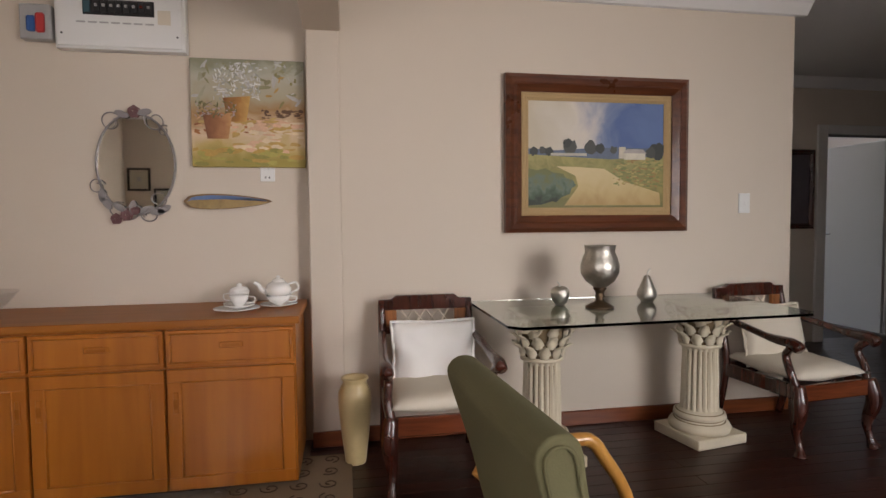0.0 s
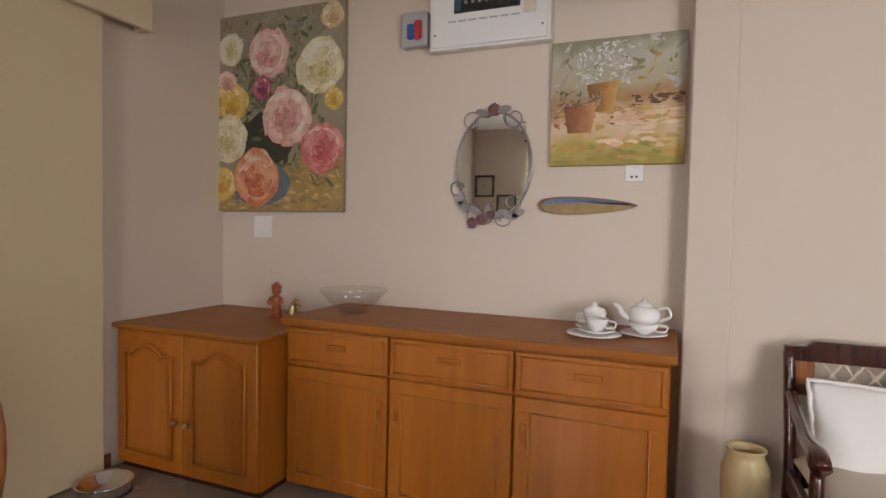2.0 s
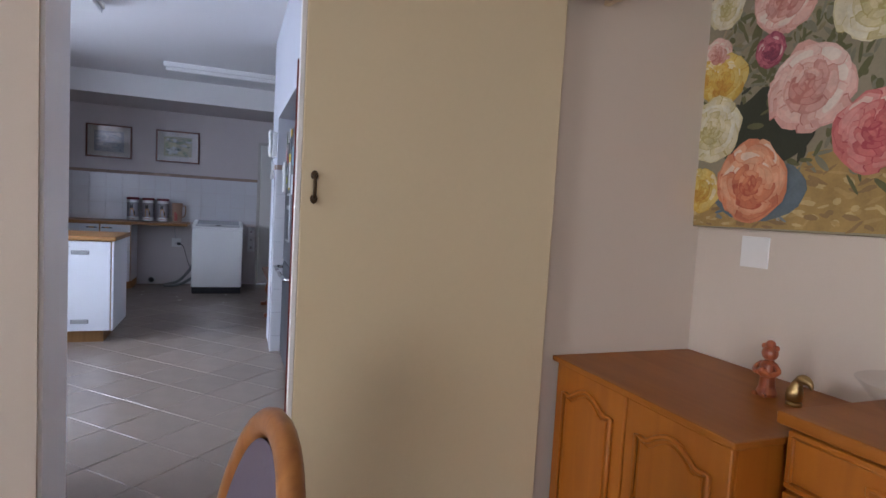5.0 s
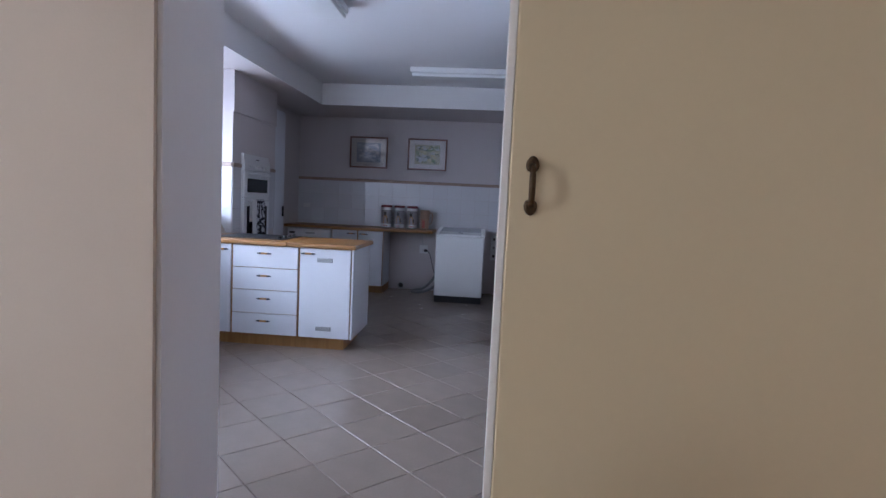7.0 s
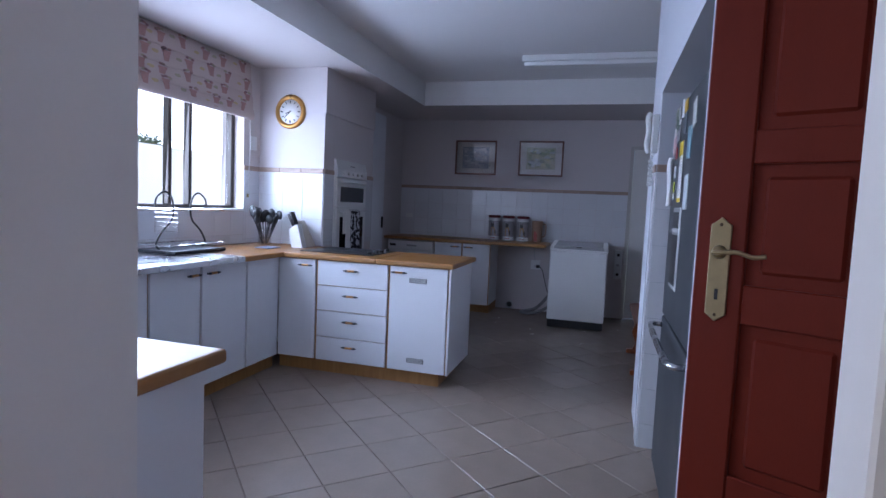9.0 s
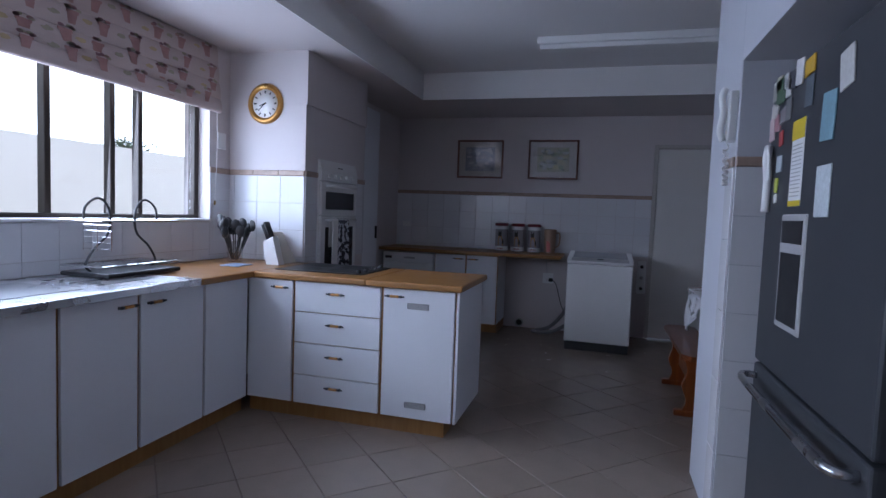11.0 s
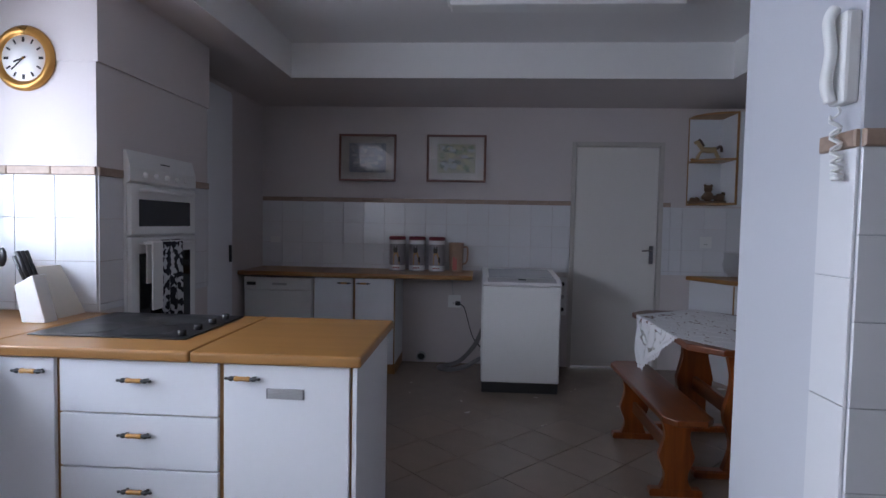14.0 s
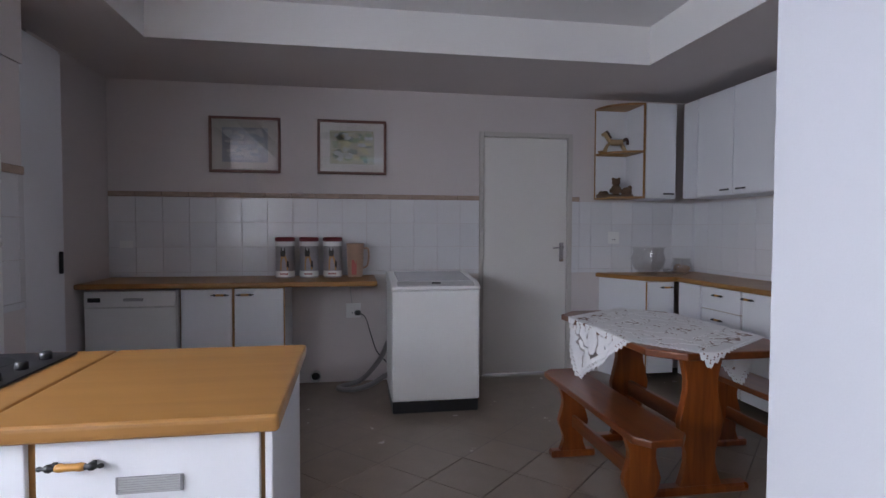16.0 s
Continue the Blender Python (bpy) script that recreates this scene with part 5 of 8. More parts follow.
def sideboard():
    s = thing("sideboard", "honey oak sideboard with three drawers above three doors", "sideboard")
    x0, x1, y0, y1, h = -1.302, 0.302, 2.228, 2.762, 0.785
    part("body", B(x0, y0 + 0.02, 0.02, x1, y1, h - 0.036), OAK, s)
    part("top", B(x0 - 0.02, y0 - 0.025, h - 0.035, x1 + 0.02, y1 + 0.003, h, bevel=0.009, seg=3), OAK_TOP, s, "worn oak top with rounded edge")
    part("plinth", B(x0 + 0.01, y0 + 0.05, 0, x1 - 0.01, y1, 0.02), DARK, s)
    xs = [x0, -0.783, -0.246, x1]
    for i, (a, b) in enumerate(zip(xs, xs[1:])):
        for z0, z1, nm in ((0.578, 0.738, "drawer"), (0.032, 0.566, "door")):
            f = part(nm, B(a + 0.006, y0, z0, b - 0.006, y0 + 0.02, z1, bevel=0.004, seg=2), OAK, s)
            m = 0.016 if nm == "drawer" else 0.055
            bm = bmesh.new()
            for q in ((a + 0.006, z0, b - 0.006, z0 + m), (a + 0.006, z1 - m, b - 0.006, z1), (a + 0.006, z0 + m, a + 0.006 + m, z1 - m), (b - 0.006 - m, z0 + m, b - 0.006, z1 - m)):
                box(bm, q[0], y0 - 0.006, q[1], q[2], y0 + 0.001, q[3], bevel=0.0025)
            part("moulding", bm, OAK, f)
            e = 0.006 + m
            ring = [(a + e, y0 - 0.002, z0 + m), (b - e, y0 - 0.002, z0 + m), (b - e, y0 - 0.002, z1 - m), (a + e, y0 - 0.002, z1 - m)]
            for k in range(4):
                part("bead", T([ring[k], ring[(k + 1) % 4]], 0.0055, 8), OAK, f, smooth=True)
            if nm == "drawer":
                hx, hz, w, hh = (a + b) / 2, (z0 + z1) / 2 + 0.01, 0.05, 0.014
            else:
                hx, hz, w, hh = (b - 0.038 if i == 0 else a + 0.040), 0.42, 0.012, 0.048
            g = part("recessed_pull", B(hx - w, y0 - 0.011, hz - hh, hx + w, y0 - 0.002, hz + hh, bevel=0.004), OAK, f, "timber inset pull")
            part("grip_hollow", B(hx - w * 0.75, y0 - 0.012, hz - hh * 0.55, hx + w * 0.75, y0 - 0.0105, hz + hh * 0.35), OAK_TOP, g)


def low_cabinet():
    s = thing("low_cabinet", "oak two-door cabinet with arched panels beside the sideboard", "cabinet")
    x0, x1, y0, y1, h = -2.182, -1.325, 2.062, 2.762, 0.712
    part("body", B(x0, y0 + 0.02, 0.03, x1, y1, h - 0.022), OAK, s)
    part("top", B(x0 - 0.012, y0 - 0.02, h - 0.022, x1 + 0.02, y1 + 0.003, h, bevel=0.006, seg=2), OAK_TOP, s)
    part("base", B(x0 + 0.01, y0 + 0.03, 0, x1 - 0.01, y1, 0.03), MAHOGANY, s)
    xm = (x0 + x1) / 2
    for i, (a, b) in enumerate(((x0, xm), (xm, x1))):
        f = part("door", B(a + 0.004, y0, 0.035, b - 0.004, y0 + 0.02, h - 0.028, bevel=0.004), OAK, s)
        cx, w, zb, zt = (a + b) / 2, (b - a) / 2 - 0.065, 0.10, h - 0.12
        top = [(cx + w * k / 8, zt + 0.046 * math.exp(-(k / 4.2) ** 2) - 0.012 - 0.012 * math.exp(-((abs(k) - 5.6) / 1.2) ** 2)) for k in range(8, -9, -1)]
        outline = [(cx - w, zb), (cx + w, zb)] + top
        soften(part("raised_panel", P([(cx + (u - cx) * 0.84, (zb + zt) / 2 + (v - (zb + zt) / 2) * 0.93) for u, v in outline], y0 - 0.009, y0 + 0.001, "xz"), OAK, f), 0.006)
        ring = [(u, y0 - 0.006, v) for u, v in outline]
        part("panel_bead", T(ring, 0.0085, 8, closed=True), OAK, f, smooth=True)
        kx = xm + (-0.035 if i == 0 else 0.035)
        k = part("knob", L([(0.006, 0), (0.008, -0.008), (0.015, -0.014), (0.016, -0.022), (0.010, -0.030), (0.001, -0.032)], 14, (kx, y0 - 0.001, 0.28), "y"), BRASS, f, smooth=True)


sideboard()
low_cabinet()


def cup(parent, x, y, z, r=0.045, h=0.055, handle=1):
    c = part("cup", L([(0.02, 0), (0.022, 0.006), (r * 0.8, h * 0.45), (r, h), (r - 0.003, h), (r * 0.76, h * 0.45), (0.016, 0.009)], 24, (x, y, z)), PORCELAIN, parent, smooth=True)
    part("handle", T(spline([(x + handle * r * 0.9, y, z + h * 0.85), (x + handle * (r + 0.025), y, z + h * 0.75), (x + handle * (r + 0.02), y, z + h * 0.35), (x + handle * r * 0.72, y, z + h * 0.3)], 5), 0.0035, 6), PORCELAIN, c, smooth=True)
    rnd = random.Random(int(x * 1000))
    fl = mat("blue grey sprig", (0.22, 0.24, 0.32), 0.3, 0.3, 20, 0, 60)
    for i in range(9):
        a, hh = rnd.uniform(0, 6.28), rnd.uniform(0.45, 0.9)
        rr = r * (0.8 + (hh - 0.45) * 0.44)
        part("sprig", L([(0.0005, 0), (0.004, 0.0006), (0.0005, 0.0012)], 6, (x + rr * math.cos(a), y + rr * math.sin(a), z + h * hh)), fl, c)
    return c


def saucer(parent, x, y, z, r=0.075):
    return part("saucer", L([(0.03, 0), (0.035, 0.002), (r, 0.014), (r, 0.017), (0.03, 0.006), (0.001, 0.005)], 28, (x, y, z)), PORCELAIN, parent, smooth=True)


def tea_things():
    z = 0.785
    a = thing("teacup_set", "white porcelain teacup on saucer and plate", "teacup", group="tea set")
    saucer(a, 0.02, 2.42, z, 0.105)
    saucer(a, 0.03, 2.425, z + 0.014, 0.07)
    cup(a, 0.03, 2.425, z + 0.02)
    b = thing("sugar_bowl", "white porcelain covered bowl", "bowl", group="tea set")
    saucer(b, 0.0, 2.60, z, 0.08)
    cup(b, 0.0, 2.60, z + 0.008, 0.05, 0.065, -1)
    part("lid", L([(0.05, 0), (0.04, 0.018), (0.012, 0.026), (0.014, 0.036), (0.001, 0.042)], 24, (0.0, 2.60, z + 0.072)), PORCELAIN, b, smooth=True)
    t = thing("teapot", "white porcelain teapot for one, stacked on its cup", "teapot", group="tea set")
    saucer(t, 0.20, 2.52, z, 0.09)
    cup(t, 0.20, 2.52, z + 0.008, 0.06, 0.05, 1)
    zt = z + 0.05
    part("body", L([(0.03, 0), (0.055, 0.012), (0.062, 0.035), (0.055, 0.06), (0.032, 0.074)], 28, (0.20, 2.52, zt)), PORCELAIN, t, smooth=True)
    part("lid", L([(0.034, 0), (0.026, 0.012), (0.008, 0.018), (0.011, 0.027), (0.001, 0.033)], 24, (0.20, 2.52, zt + 0.073)), PORCELAIN, t, smooth=True)
    part("spout", T(spline([(0.15, 2.52, zt + 0.02), (0.12, 2.52, zt + 0.035), (0.105, 2.52, zt + 0.06), (0.085, 2.52, zt + 0.072)], 5), 0.011, 10, [1.3 - 0.6 * k / 15 for k in range(16)]), PORCELAIN, t, smooth=True)
    part("handle", T(spline([(0.25, 2.52, zt + 0.06), (0.285, 2.52, zt + 0.068), (0.295, 2.52, zt + 0.035), (0.256, 2.52, zt + 0.015)], 5), 0.006, 8), PORCELAIN, t, smooth=True)


tea_things()


def glass_bowl(name, label, x, y, z, r, h, lid=False):
    b = thing(name, label, "bowl")
    prof = [(r * 0.35, 0), (r * 0.42, 0.008), (r * 0.4, 0.016), (r * 0.7, h * 0.45), (r, h), (r - 0.004, h), (r * 0.68, h * 0.5), (r * 0.3, 0.022), (0.001, 0.021)]
    part("bowl", L(prof, 40, (x, y, z)), GLASS_THIN, b, smooth=True)
    return b


glass_bowl("glass_bowl", "clear wide glass fruit bowl on the sideboard", -1.10, 2.46, 0.785, 0.165, 0.115)


def figurine():
    f = thing("figurine", "small carved orange timber figurine", "figurine")
    z = 0.712
    fx, fy = -1.60, 2.52
    bm = L([(0.032, 0), (0.034, 0.01), (0.026, 0.03), (0.024, 0.06), (0.028, 0.085), (0.026, 0.11), (0.012, 0.122), (0.001, 0.124)], 18, (fx, fy, z))
    for cx, cz, r in ((0, 0.145, 0.026), (-0.022, 0.166, 0.010), (0.022, 0.166, 0.010), (0, 0.174, 0.016), (0.0, 0.082, 0.017)):
        bmesh.ops.create_uvsphere(bm, u_segments=14, v_segments=10, radius=r, matrix=Matrix.Translation((fx + cx, fy - (0.026 if cz < 0.1 else 0.0), z + cz)))
    for q in (-1, 1):
        tube(bm, spline([(fx + q * 0.024, fy, z + 0.108), (fx + q * 0.042, fy - 0.006, z + 0.09), (fx + q * 0.03, fy - 0.026, z + 0.078), (fx + q * 0.008, fy - 0.034, z + 0.082)], 4), 0.0085, 8)
        tube(bm, [(fx + q * 0.014, fy - 0.018, z + 0.004), (fx + q * 0.016, fy - 0.04, z + 0.004)], 0.009, 8)
    part("body", bm, wood("red orange timber", (0.24, 0.05, 0.02), (0.40, 0.12, 0.04), 0.35, 0.3, 4), f)
    b = thing("brass_bird", "small polished brass bird ornament", "ornament")
    pts = spline([(-1.50, 2.52, z + 0.012), (-1.50, 2.52, z + 0.045), (-1.492, 2.52, z + 0.075), (-1.478, 2.52, z + 0.09), (-1.455, 2.52, z + 0.085), (-1.445, 2.52, z + 0.065)], 4)
    part("body", T(pts, 0.02, 12, [1.0, 1.2, 1.3, 1.3, 1.25, 1.15, 1.0, 0.9, 0.8, 0.75, 0.75, 0.8, 0.85, 0.85, 0.8, 0.7, 0.55, 0.45, 0.35, 0.25, 0.1]), BRASS, b, smooth=True)
    part("base", L([(0.024, 0), (0.024, 0.008), (0.014, 0.013)], 18, (-1.50, 2.52, z)), BRASS, b, smooth=True)


figurine()


def mirror():
    m = thing("wall_mirror", "oval mirror in a grey metal frame of roses and tendrils", "mirror")
    cx, cz, rx, rz, y = -0.513, 1.505, 0.186, 0.255, NORTH
    oval = [(cx + rx * math.cos(2 * math.pi * k / 48), cz + rz * math.sin(2 * math.pi * k / 48)) for k in range(48)]
    part("backing", P([(cx + (u - cx) * 1.02, cz + (v - cz) * 1.02) for u, v in oval], y - 0.012, y - 0.001, "xz"), PLASTIC_GREY, m)
    part("glass", P(oval, y - 0.016, y - 0.0125, "xz"), MIRROR, m, "silvered mirror glass")
    metal = mat("grey antiqued metal", (0.26, 0.24, 0.24), 0.45, 0.2, 30, 0.2, 90, metal=0.6)
    plum = mat("plum rose metal", (0.20, 0.10, 0.105), 0.4, 0.25, 30, 0.2, 90, metal=0.4)
    part("rim", T([(u, y - 0.018, v) for u, v in oval], 0.0055, 8, closed=True), metal, m, smooth=True)

    def tend(cxx, czz, r, turns, a0, nm="tendril"):
        pts = [(cxx + r * (1 - 0.55 * t / 20) * math.cos(a0 + turns * 2 * math.pi * t / 20), y - 0.022 - 0.008 * math.sin(t * 0.5), czz + r * (1 - 0.55 * t / 20) * math.sin(a0 + turns * 2 * math.pi * t / 20)) for t in range(21)]
        part(nm, T(pts, 0.0032, 6), metal, m, smooth=True)
    for a in ((cx - 0.185, cz - 0.115, 0.04, 1.2, 0.3), (cx - 0.09, cz - 0.235, 0.045, 1.1, 1.0), (cx + 0.06, cz - 0.255, 0.045, 1.2, 2.4), (cx + 0.10, cz - 0.18, 0.05, 1.1, 4.0), (cx - 0.11, cz + 0.21, 0.05, 1.0, 0.9), (cx + 0.10, cz + 0.22, 0.055, 1.1, 2.0), (cx + 0.14, cz + 0.17, 0.03, 1.0, 1.0), (cx - 0.02, cz - 0.25, 0.05, 1.0, 0.2)):
        tend(*a)
    for i, (u, v, r) in enumerate(((0.0, 0.265, 0.027), (-0.05, -0.258, 0.027), (-0.10, -0.278, 0.024), (-0.012, -0.236, 0.02))):
        bm = bmesh.new()
        for k in range(4):
            rr = r * (1 - 0.24 * k)
            tube(bm, [(cx + u + rr * (1 + 0.12 * math.sin(t * 2.6 + k)) * math.cos(t * 0.524), y - 0.022 - 0.006 * k, cz + v + rr * (1 + 0.12 * math.sin(t * 2.6 + k)) * math.sin(t * 0.524)) for t in range(12)], 0.0042, 6, closed=True)
        part("metal_rose", bm, plum, m, smooth=True)
    for u, v, a in ((0.05, 0.262, 0.2), (-0.055, 0.25, 2.8), (-0.14, -0.2, 2.2), (-0.16, -0.16, 1.6), (-0.08, -0.22, 2.6), (0.05, -0.23, 0.3), (0.10, -0.245, 0.1), (0.13, -0.23, 0.5), (-0.02, -0.22, 1.4)):
        l, w = 0.036, 0.017
        pts = [(cx + u + l * math.cos(t) * math.cos(a) - w * math.sin(t) * math.sin(a), cz + v + l * math.cos(t) * math.sin(a) + w * math.sin(t) * math.cos(a)) for t in [k * math.pi / 6 for k in range(12)]]
        part("metal_leaf", P(pts, y - 0.03, y - 0.024, "xz"), metal, m)


mirror()


def wood_leaf():
    o = thing("wall_carving", "painted leaf-shaped timber slice hung on the wall", "wall carving")
    cx, cz, y = -0.070, 1.315, NORTH
    top = [(-0.222 + 0.444 * k / 20, 0.040 * max(0.0, math.sin(math.pi * (k / 20) ** 0.6)) ** 0.62) for k in range(21)]
    bot = [(u, -v * 1.05) for u, v in top[1:-1]][::-1]
    outline = [(cx + u, cz + v) for u, v in top + bot]
    part("slice", P(outline, y - 0.022, y - 0.002, "xz"), wood("bark edged timber", (0.10, 0.05, 0.02), (0.22, 0.12, 0.04), 0.5, 0.1, 4, "x"), o)
    green = [(cx + u * 0.93, cz + v * 0.86 - 0.003) for u, v in top + bot]
    part("painted_face", P(green, y - 0.024, y - 0.0222, "xz"), mat("painted veld", (0.30, 0.20, 0.07), 0.5, 0.5, 26, 0.1, 80), o, "olive and ochre painted landscape")
    sky = [(cx + u * 0.9, cz + v * 0.8 - 0.001) for u, v in top] + [(cx + u * 0.9, cz + 0.012 - 0.006 * abs(u) * 4) for u, v in top[1:-1][::-1]]
    part("painted_sky", P(sky, y - 0.0255, y - 0.0242, "xz"), mat("painted blue sky", (0.10, 0.17, 0.36), 0.5, 0.3, 20, 0.1, 80), o, "blue painted sky")


wood_leaf()


def distribution_board():
    d = thing("distribution_board", "white electrical distribution board with black breakers", "fuse box")
    y = NORTH
    x0, x1, z0, z1 = -0.842, -0.245, 2.062, 2.46
    part("box", B(x0, y - 0.06, z0, x1, y - 0.001, z1, bevel=0.006, seg=2), PLASTIC_WHITE, d)
    part("cover", B(x0 + 0.012, y - 0.072, z0 + 0.012, x1 - 0.012, y - 0.06, z1 - 0.012, bevel=0.004, seg=2), PLASTIC_WHITE, d)
    part("breaker_slot", B(-0.71, y - 0.0735, 2.225, -0.385, y - 0.072, 2.30), BLACK, d)
    for i in range(8):
        b = part("breaker", B(-0.66 + i * 0.034, y - 0.082, 2.235, -0.632 + i * 0.034, y - 0.0735, 2.29, bevel=0.002), BLACK, d)
        part("toggle", B(-0.652 + i * 0.034, y - 0.09, 2.262, -0.64 + i * 0.034, y - 0.082, 2.274), PLASTIC_GREY if i != 6 else RED_DOOR, b)
    part("main_switch", B(-0.705, y - 0.08, 2.235, -0.675, y - 0.0735, 2.29), mat("teal switch", (0.03, 0.08, 0.10), 0.4), d)
    part("blank_label", B(-0.37, y - 0.0735, 2.19, -0.31, y - 0.0725, 2.26), CREAM_CUSHION, d)
    for i in range(7):
        part("legend_mark", B(-0.74 + i * 0.052, y - 0.0732, 2.185, -0.70 + i * 0.052, y - 0.0722, 2.193), PLASTIC_GREY, d)
    for sx in (x0 + 0.035, x1 - 0.035):
        for sz in (z0 + 0.07, z1 - 0.05):
            part("screw", L([(0.005, 0), (0.005, -0.002), (0.001, -0.003)], 10, (sx, y - 0.072, sz), "y"), BLACK, d)
    m = thing("alarm_box", "small clear-fronted box with blue and red terminals", "electrical box")
    part("case", B(-1.0, y - 0.055, 2.10, -0.86, y - 0.001, 2.27, bevel=0.006), PLASTIC_GREY, m)
    part("blue_block", B(-0.965, y - 0.062, 2.135, -0.925, y - 0.055, 2.21, bevel=0.008), mat("blue plastic", (0.04, 0.12, 0.35), 0.4), m)
    part("red_block", B(-0.925, y - 0.066, 2.13, -0.885, y - 0.055, 2.225, bevel=0.008), mat("red plastic", (0.45, 0.04, 0.04), 0.4), m)


distribution_board()


def wall_plate(name, label, face, x, y, z, w, h, toggles=1, holes=0):
    """A white wall plate. face: the axis and sign that it looks along."""
    p = thing(name, label, "switch" if toggles and not holes else "socket")
    t = 0.009
    def bx(a0, a1, z0, z1, d0, d1):
        if face == "-y":
            return B(a0, y - d1, z0, a1, y - d0, z1, bevel=0.002)
        if face == "+y":
            return B(a0, y + d0, z0, a1, y + d1, z1, bevel=0.002)
        return B(x + d0, a0, z0, x + d1, a1, z1, bevel=0.002)
    c = x if face in ("-y", "+y") else y
    part("plate", bx(c - w / 2, c + w / 2, z - h / 2, z + h / 2, 0.0005, t), PLASTIC_WHITE, p)
    for i in range(toggles):
        o = (i - (toggles - 1) / 2) * 0.022
        part("rocker", bx(c + o - 0.007, c + o + 0.007, z + (0.02 if holes else -0.012), z + (0.036 if holes else 0.012), t, t + 0.004), PLASTIC_WHITE, p)
    for i in range(holes):
        o = (i - (holes - 1) / 2) * 0.02
        part("socket_hole", bx(c + o - 0.004, c + o + 0.004, z - 0.022, z - 0.012, t, t + 0.0006), BLACK, p)
    return p


wall_plate("blank_plate", "square white blank wall plate below the rose painting", "-y", -1.898, NORTH, 1.183, 0.125, 0.125, 0)
wall_plate("wall_socket", "small white socket below the courtyard painting", "-y", 0.13, NORTH, 1.458, 0.075, 0.075, 2, 2)
wall_plate("light_switch", "white light switch near the passage corner", "-y", 2.93, LOUNGE_Y, 1.295, 0.075, 0.12, 1)


# ---- glass table and its columns ----
def column(at, rz):
    c = thing("column_pedestal", "cream cast-stone column with fluted shaft, shaded recesses and leafy capital", "column", at, rz, "columns under the glass table")
    part("plinth", B(-0.165, -0.165, 0, 0.165, 0.165, 0.055, bevel=0.008, seg=2), STONE, c)
    part("base_ring", L([(0.155, 0.055), (0.162, 0.075), (0.15, 0.098), (0.128, 0.104), (0.122, 0.118), (0.136, 0.128), (0.132, 0.148), (0.112, 0.156), (0.104, 0.166)], 40), STONE, c, smooth=True)
    n = 20
    bm = bmesh.new()
    rings = []
    for z, r in ((0.162, 0.106), (0.175, 0.098), (0.33, 0.096), (0.495, 0.091), (0.508, 0.096)):
        ring = []
        for i in range(n * 6):
            a = 2 * math.pi * i / (n * 6)
            k = abs(math.sin(a * n / 2))
            ring.append(bm.verts.new((math.cos(a) * (r - 0.014 * (1 - k) ** 1.5), math.sin(a) * (r - 0.014 * (1 - k) ** 1.5), z)))
        rings.append(ring)
    for a, b in zip(rings, rings[1:]):
        for i in range(len(a)):
            bm.faces.new((a[i], a[(i + 1) % len(a)], b[(i + 1) % len(b)], b[i]))
    part("fluted_shaft", bm, STONE, c, smooth=True)
    # Dark bars paint the shade into each flute.
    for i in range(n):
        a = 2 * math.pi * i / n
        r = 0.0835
        part("flute_groove", T([(math.cos(a) * r, math.sin(a) * r, 0.18), (math.cos(a) * (r - 0.002), math.sin(a) * (r - 0.002), 0.49)], 0.0035, 5), STONE_SHADE, c)
    part("collar", L([(0.096, 0.506), (0.108, 0.512), (0.108, 0.522), (0.098, 0.528)], 36), STONE, c, smooth=True)
    # The bell is coloured dark for the shade behind the leaves.
    part("bell", L([(0.092, 0.525), (0.10, 0.60), (0.125, 0.70), (0.13, 0.715)], 30), STONE_SHADE, c, smooth=True)
    for tier, (k, z0, h, r0) in enumerate(((10, 0.528, 0.075, 0.100), (10, 0.578, 0.075, 0.108), (8, 0.63, 0.07, 0.118))):
        for i in range(k):
            a = 2 * math.pi * (i + 0.5 * tier) / k
            bm = bmesh.new()
            pr = []
            for s in range(7):
                t = s / 6
                wv = 0.027 * math.sin(math.pi * min(1, t * 0.8 + 0.18)) ** 0.7 * (1 + 0.22 * math.cos(t * 16))
                rr = r0 + 0.010 * t + 0.075 * max(0, t - 0.55)
                zz = z0 + h * (t - 0.35 * max(0, t - 0.75))
                pr.append([(rr - 0.004, -wv, zz), (rr + 0.007, 0, zz), (rr - 0.004, wv, zz)])
            vs = [[bm.verts.new((x * math.cos(a) - y * math.sin(a), x * math.sin(a) + y * math.cos(a), z)) for x, y, z in row] for row in pr]
            for p0, p1 in zip(vs, vs[1:]):
                for j in range(2):
                    bm.faces.new((p0[j], p0[j + 1], p1[j + 1], p1[j]))
            ob = part("acanthus_leaf", bm, STONE, c, smooth=True)
            m = ob.modifiers.new("thick", "SOLIDIFY")
            m.thickness = 0.006
    # Dark rings stand for the shade between the base mouldings.
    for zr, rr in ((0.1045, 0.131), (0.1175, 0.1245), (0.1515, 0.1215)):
        part("ring_groove", L([(rr, -0.0025), (rr + 0.002, 0), (rr, 0.0025)], 40, (0, 0, zr)), STONE_SHADE, c, smooth=True)
    for i in range(4):
        a = math.pi / 4 + i * math.pi / 2
        for s in (-1, 1):
            bm = bmesh.new()
            pts = []
            for t in range(22):
                q = t / 21
                ang, rr = q * 3.6 * math.pi, 0.036 * (1 - 0.82 * q)
                u, v = rr * math.cos(ang), rr * math.sin(ang)
                px, py, pz = 0.158 + u * 0.35, s * 0.034 + s * u * 0.95, 0.690 + v
                pts.append((px * math.cos(a) - py * math.sin(a), px * math.sin(a) + py * math.cos(a), pz))
            part("volute", T(pts, 0.0085, 7, [1.15 - 0.55 * k / 21 for k in range(22)]), STONE, c, smooth=True)
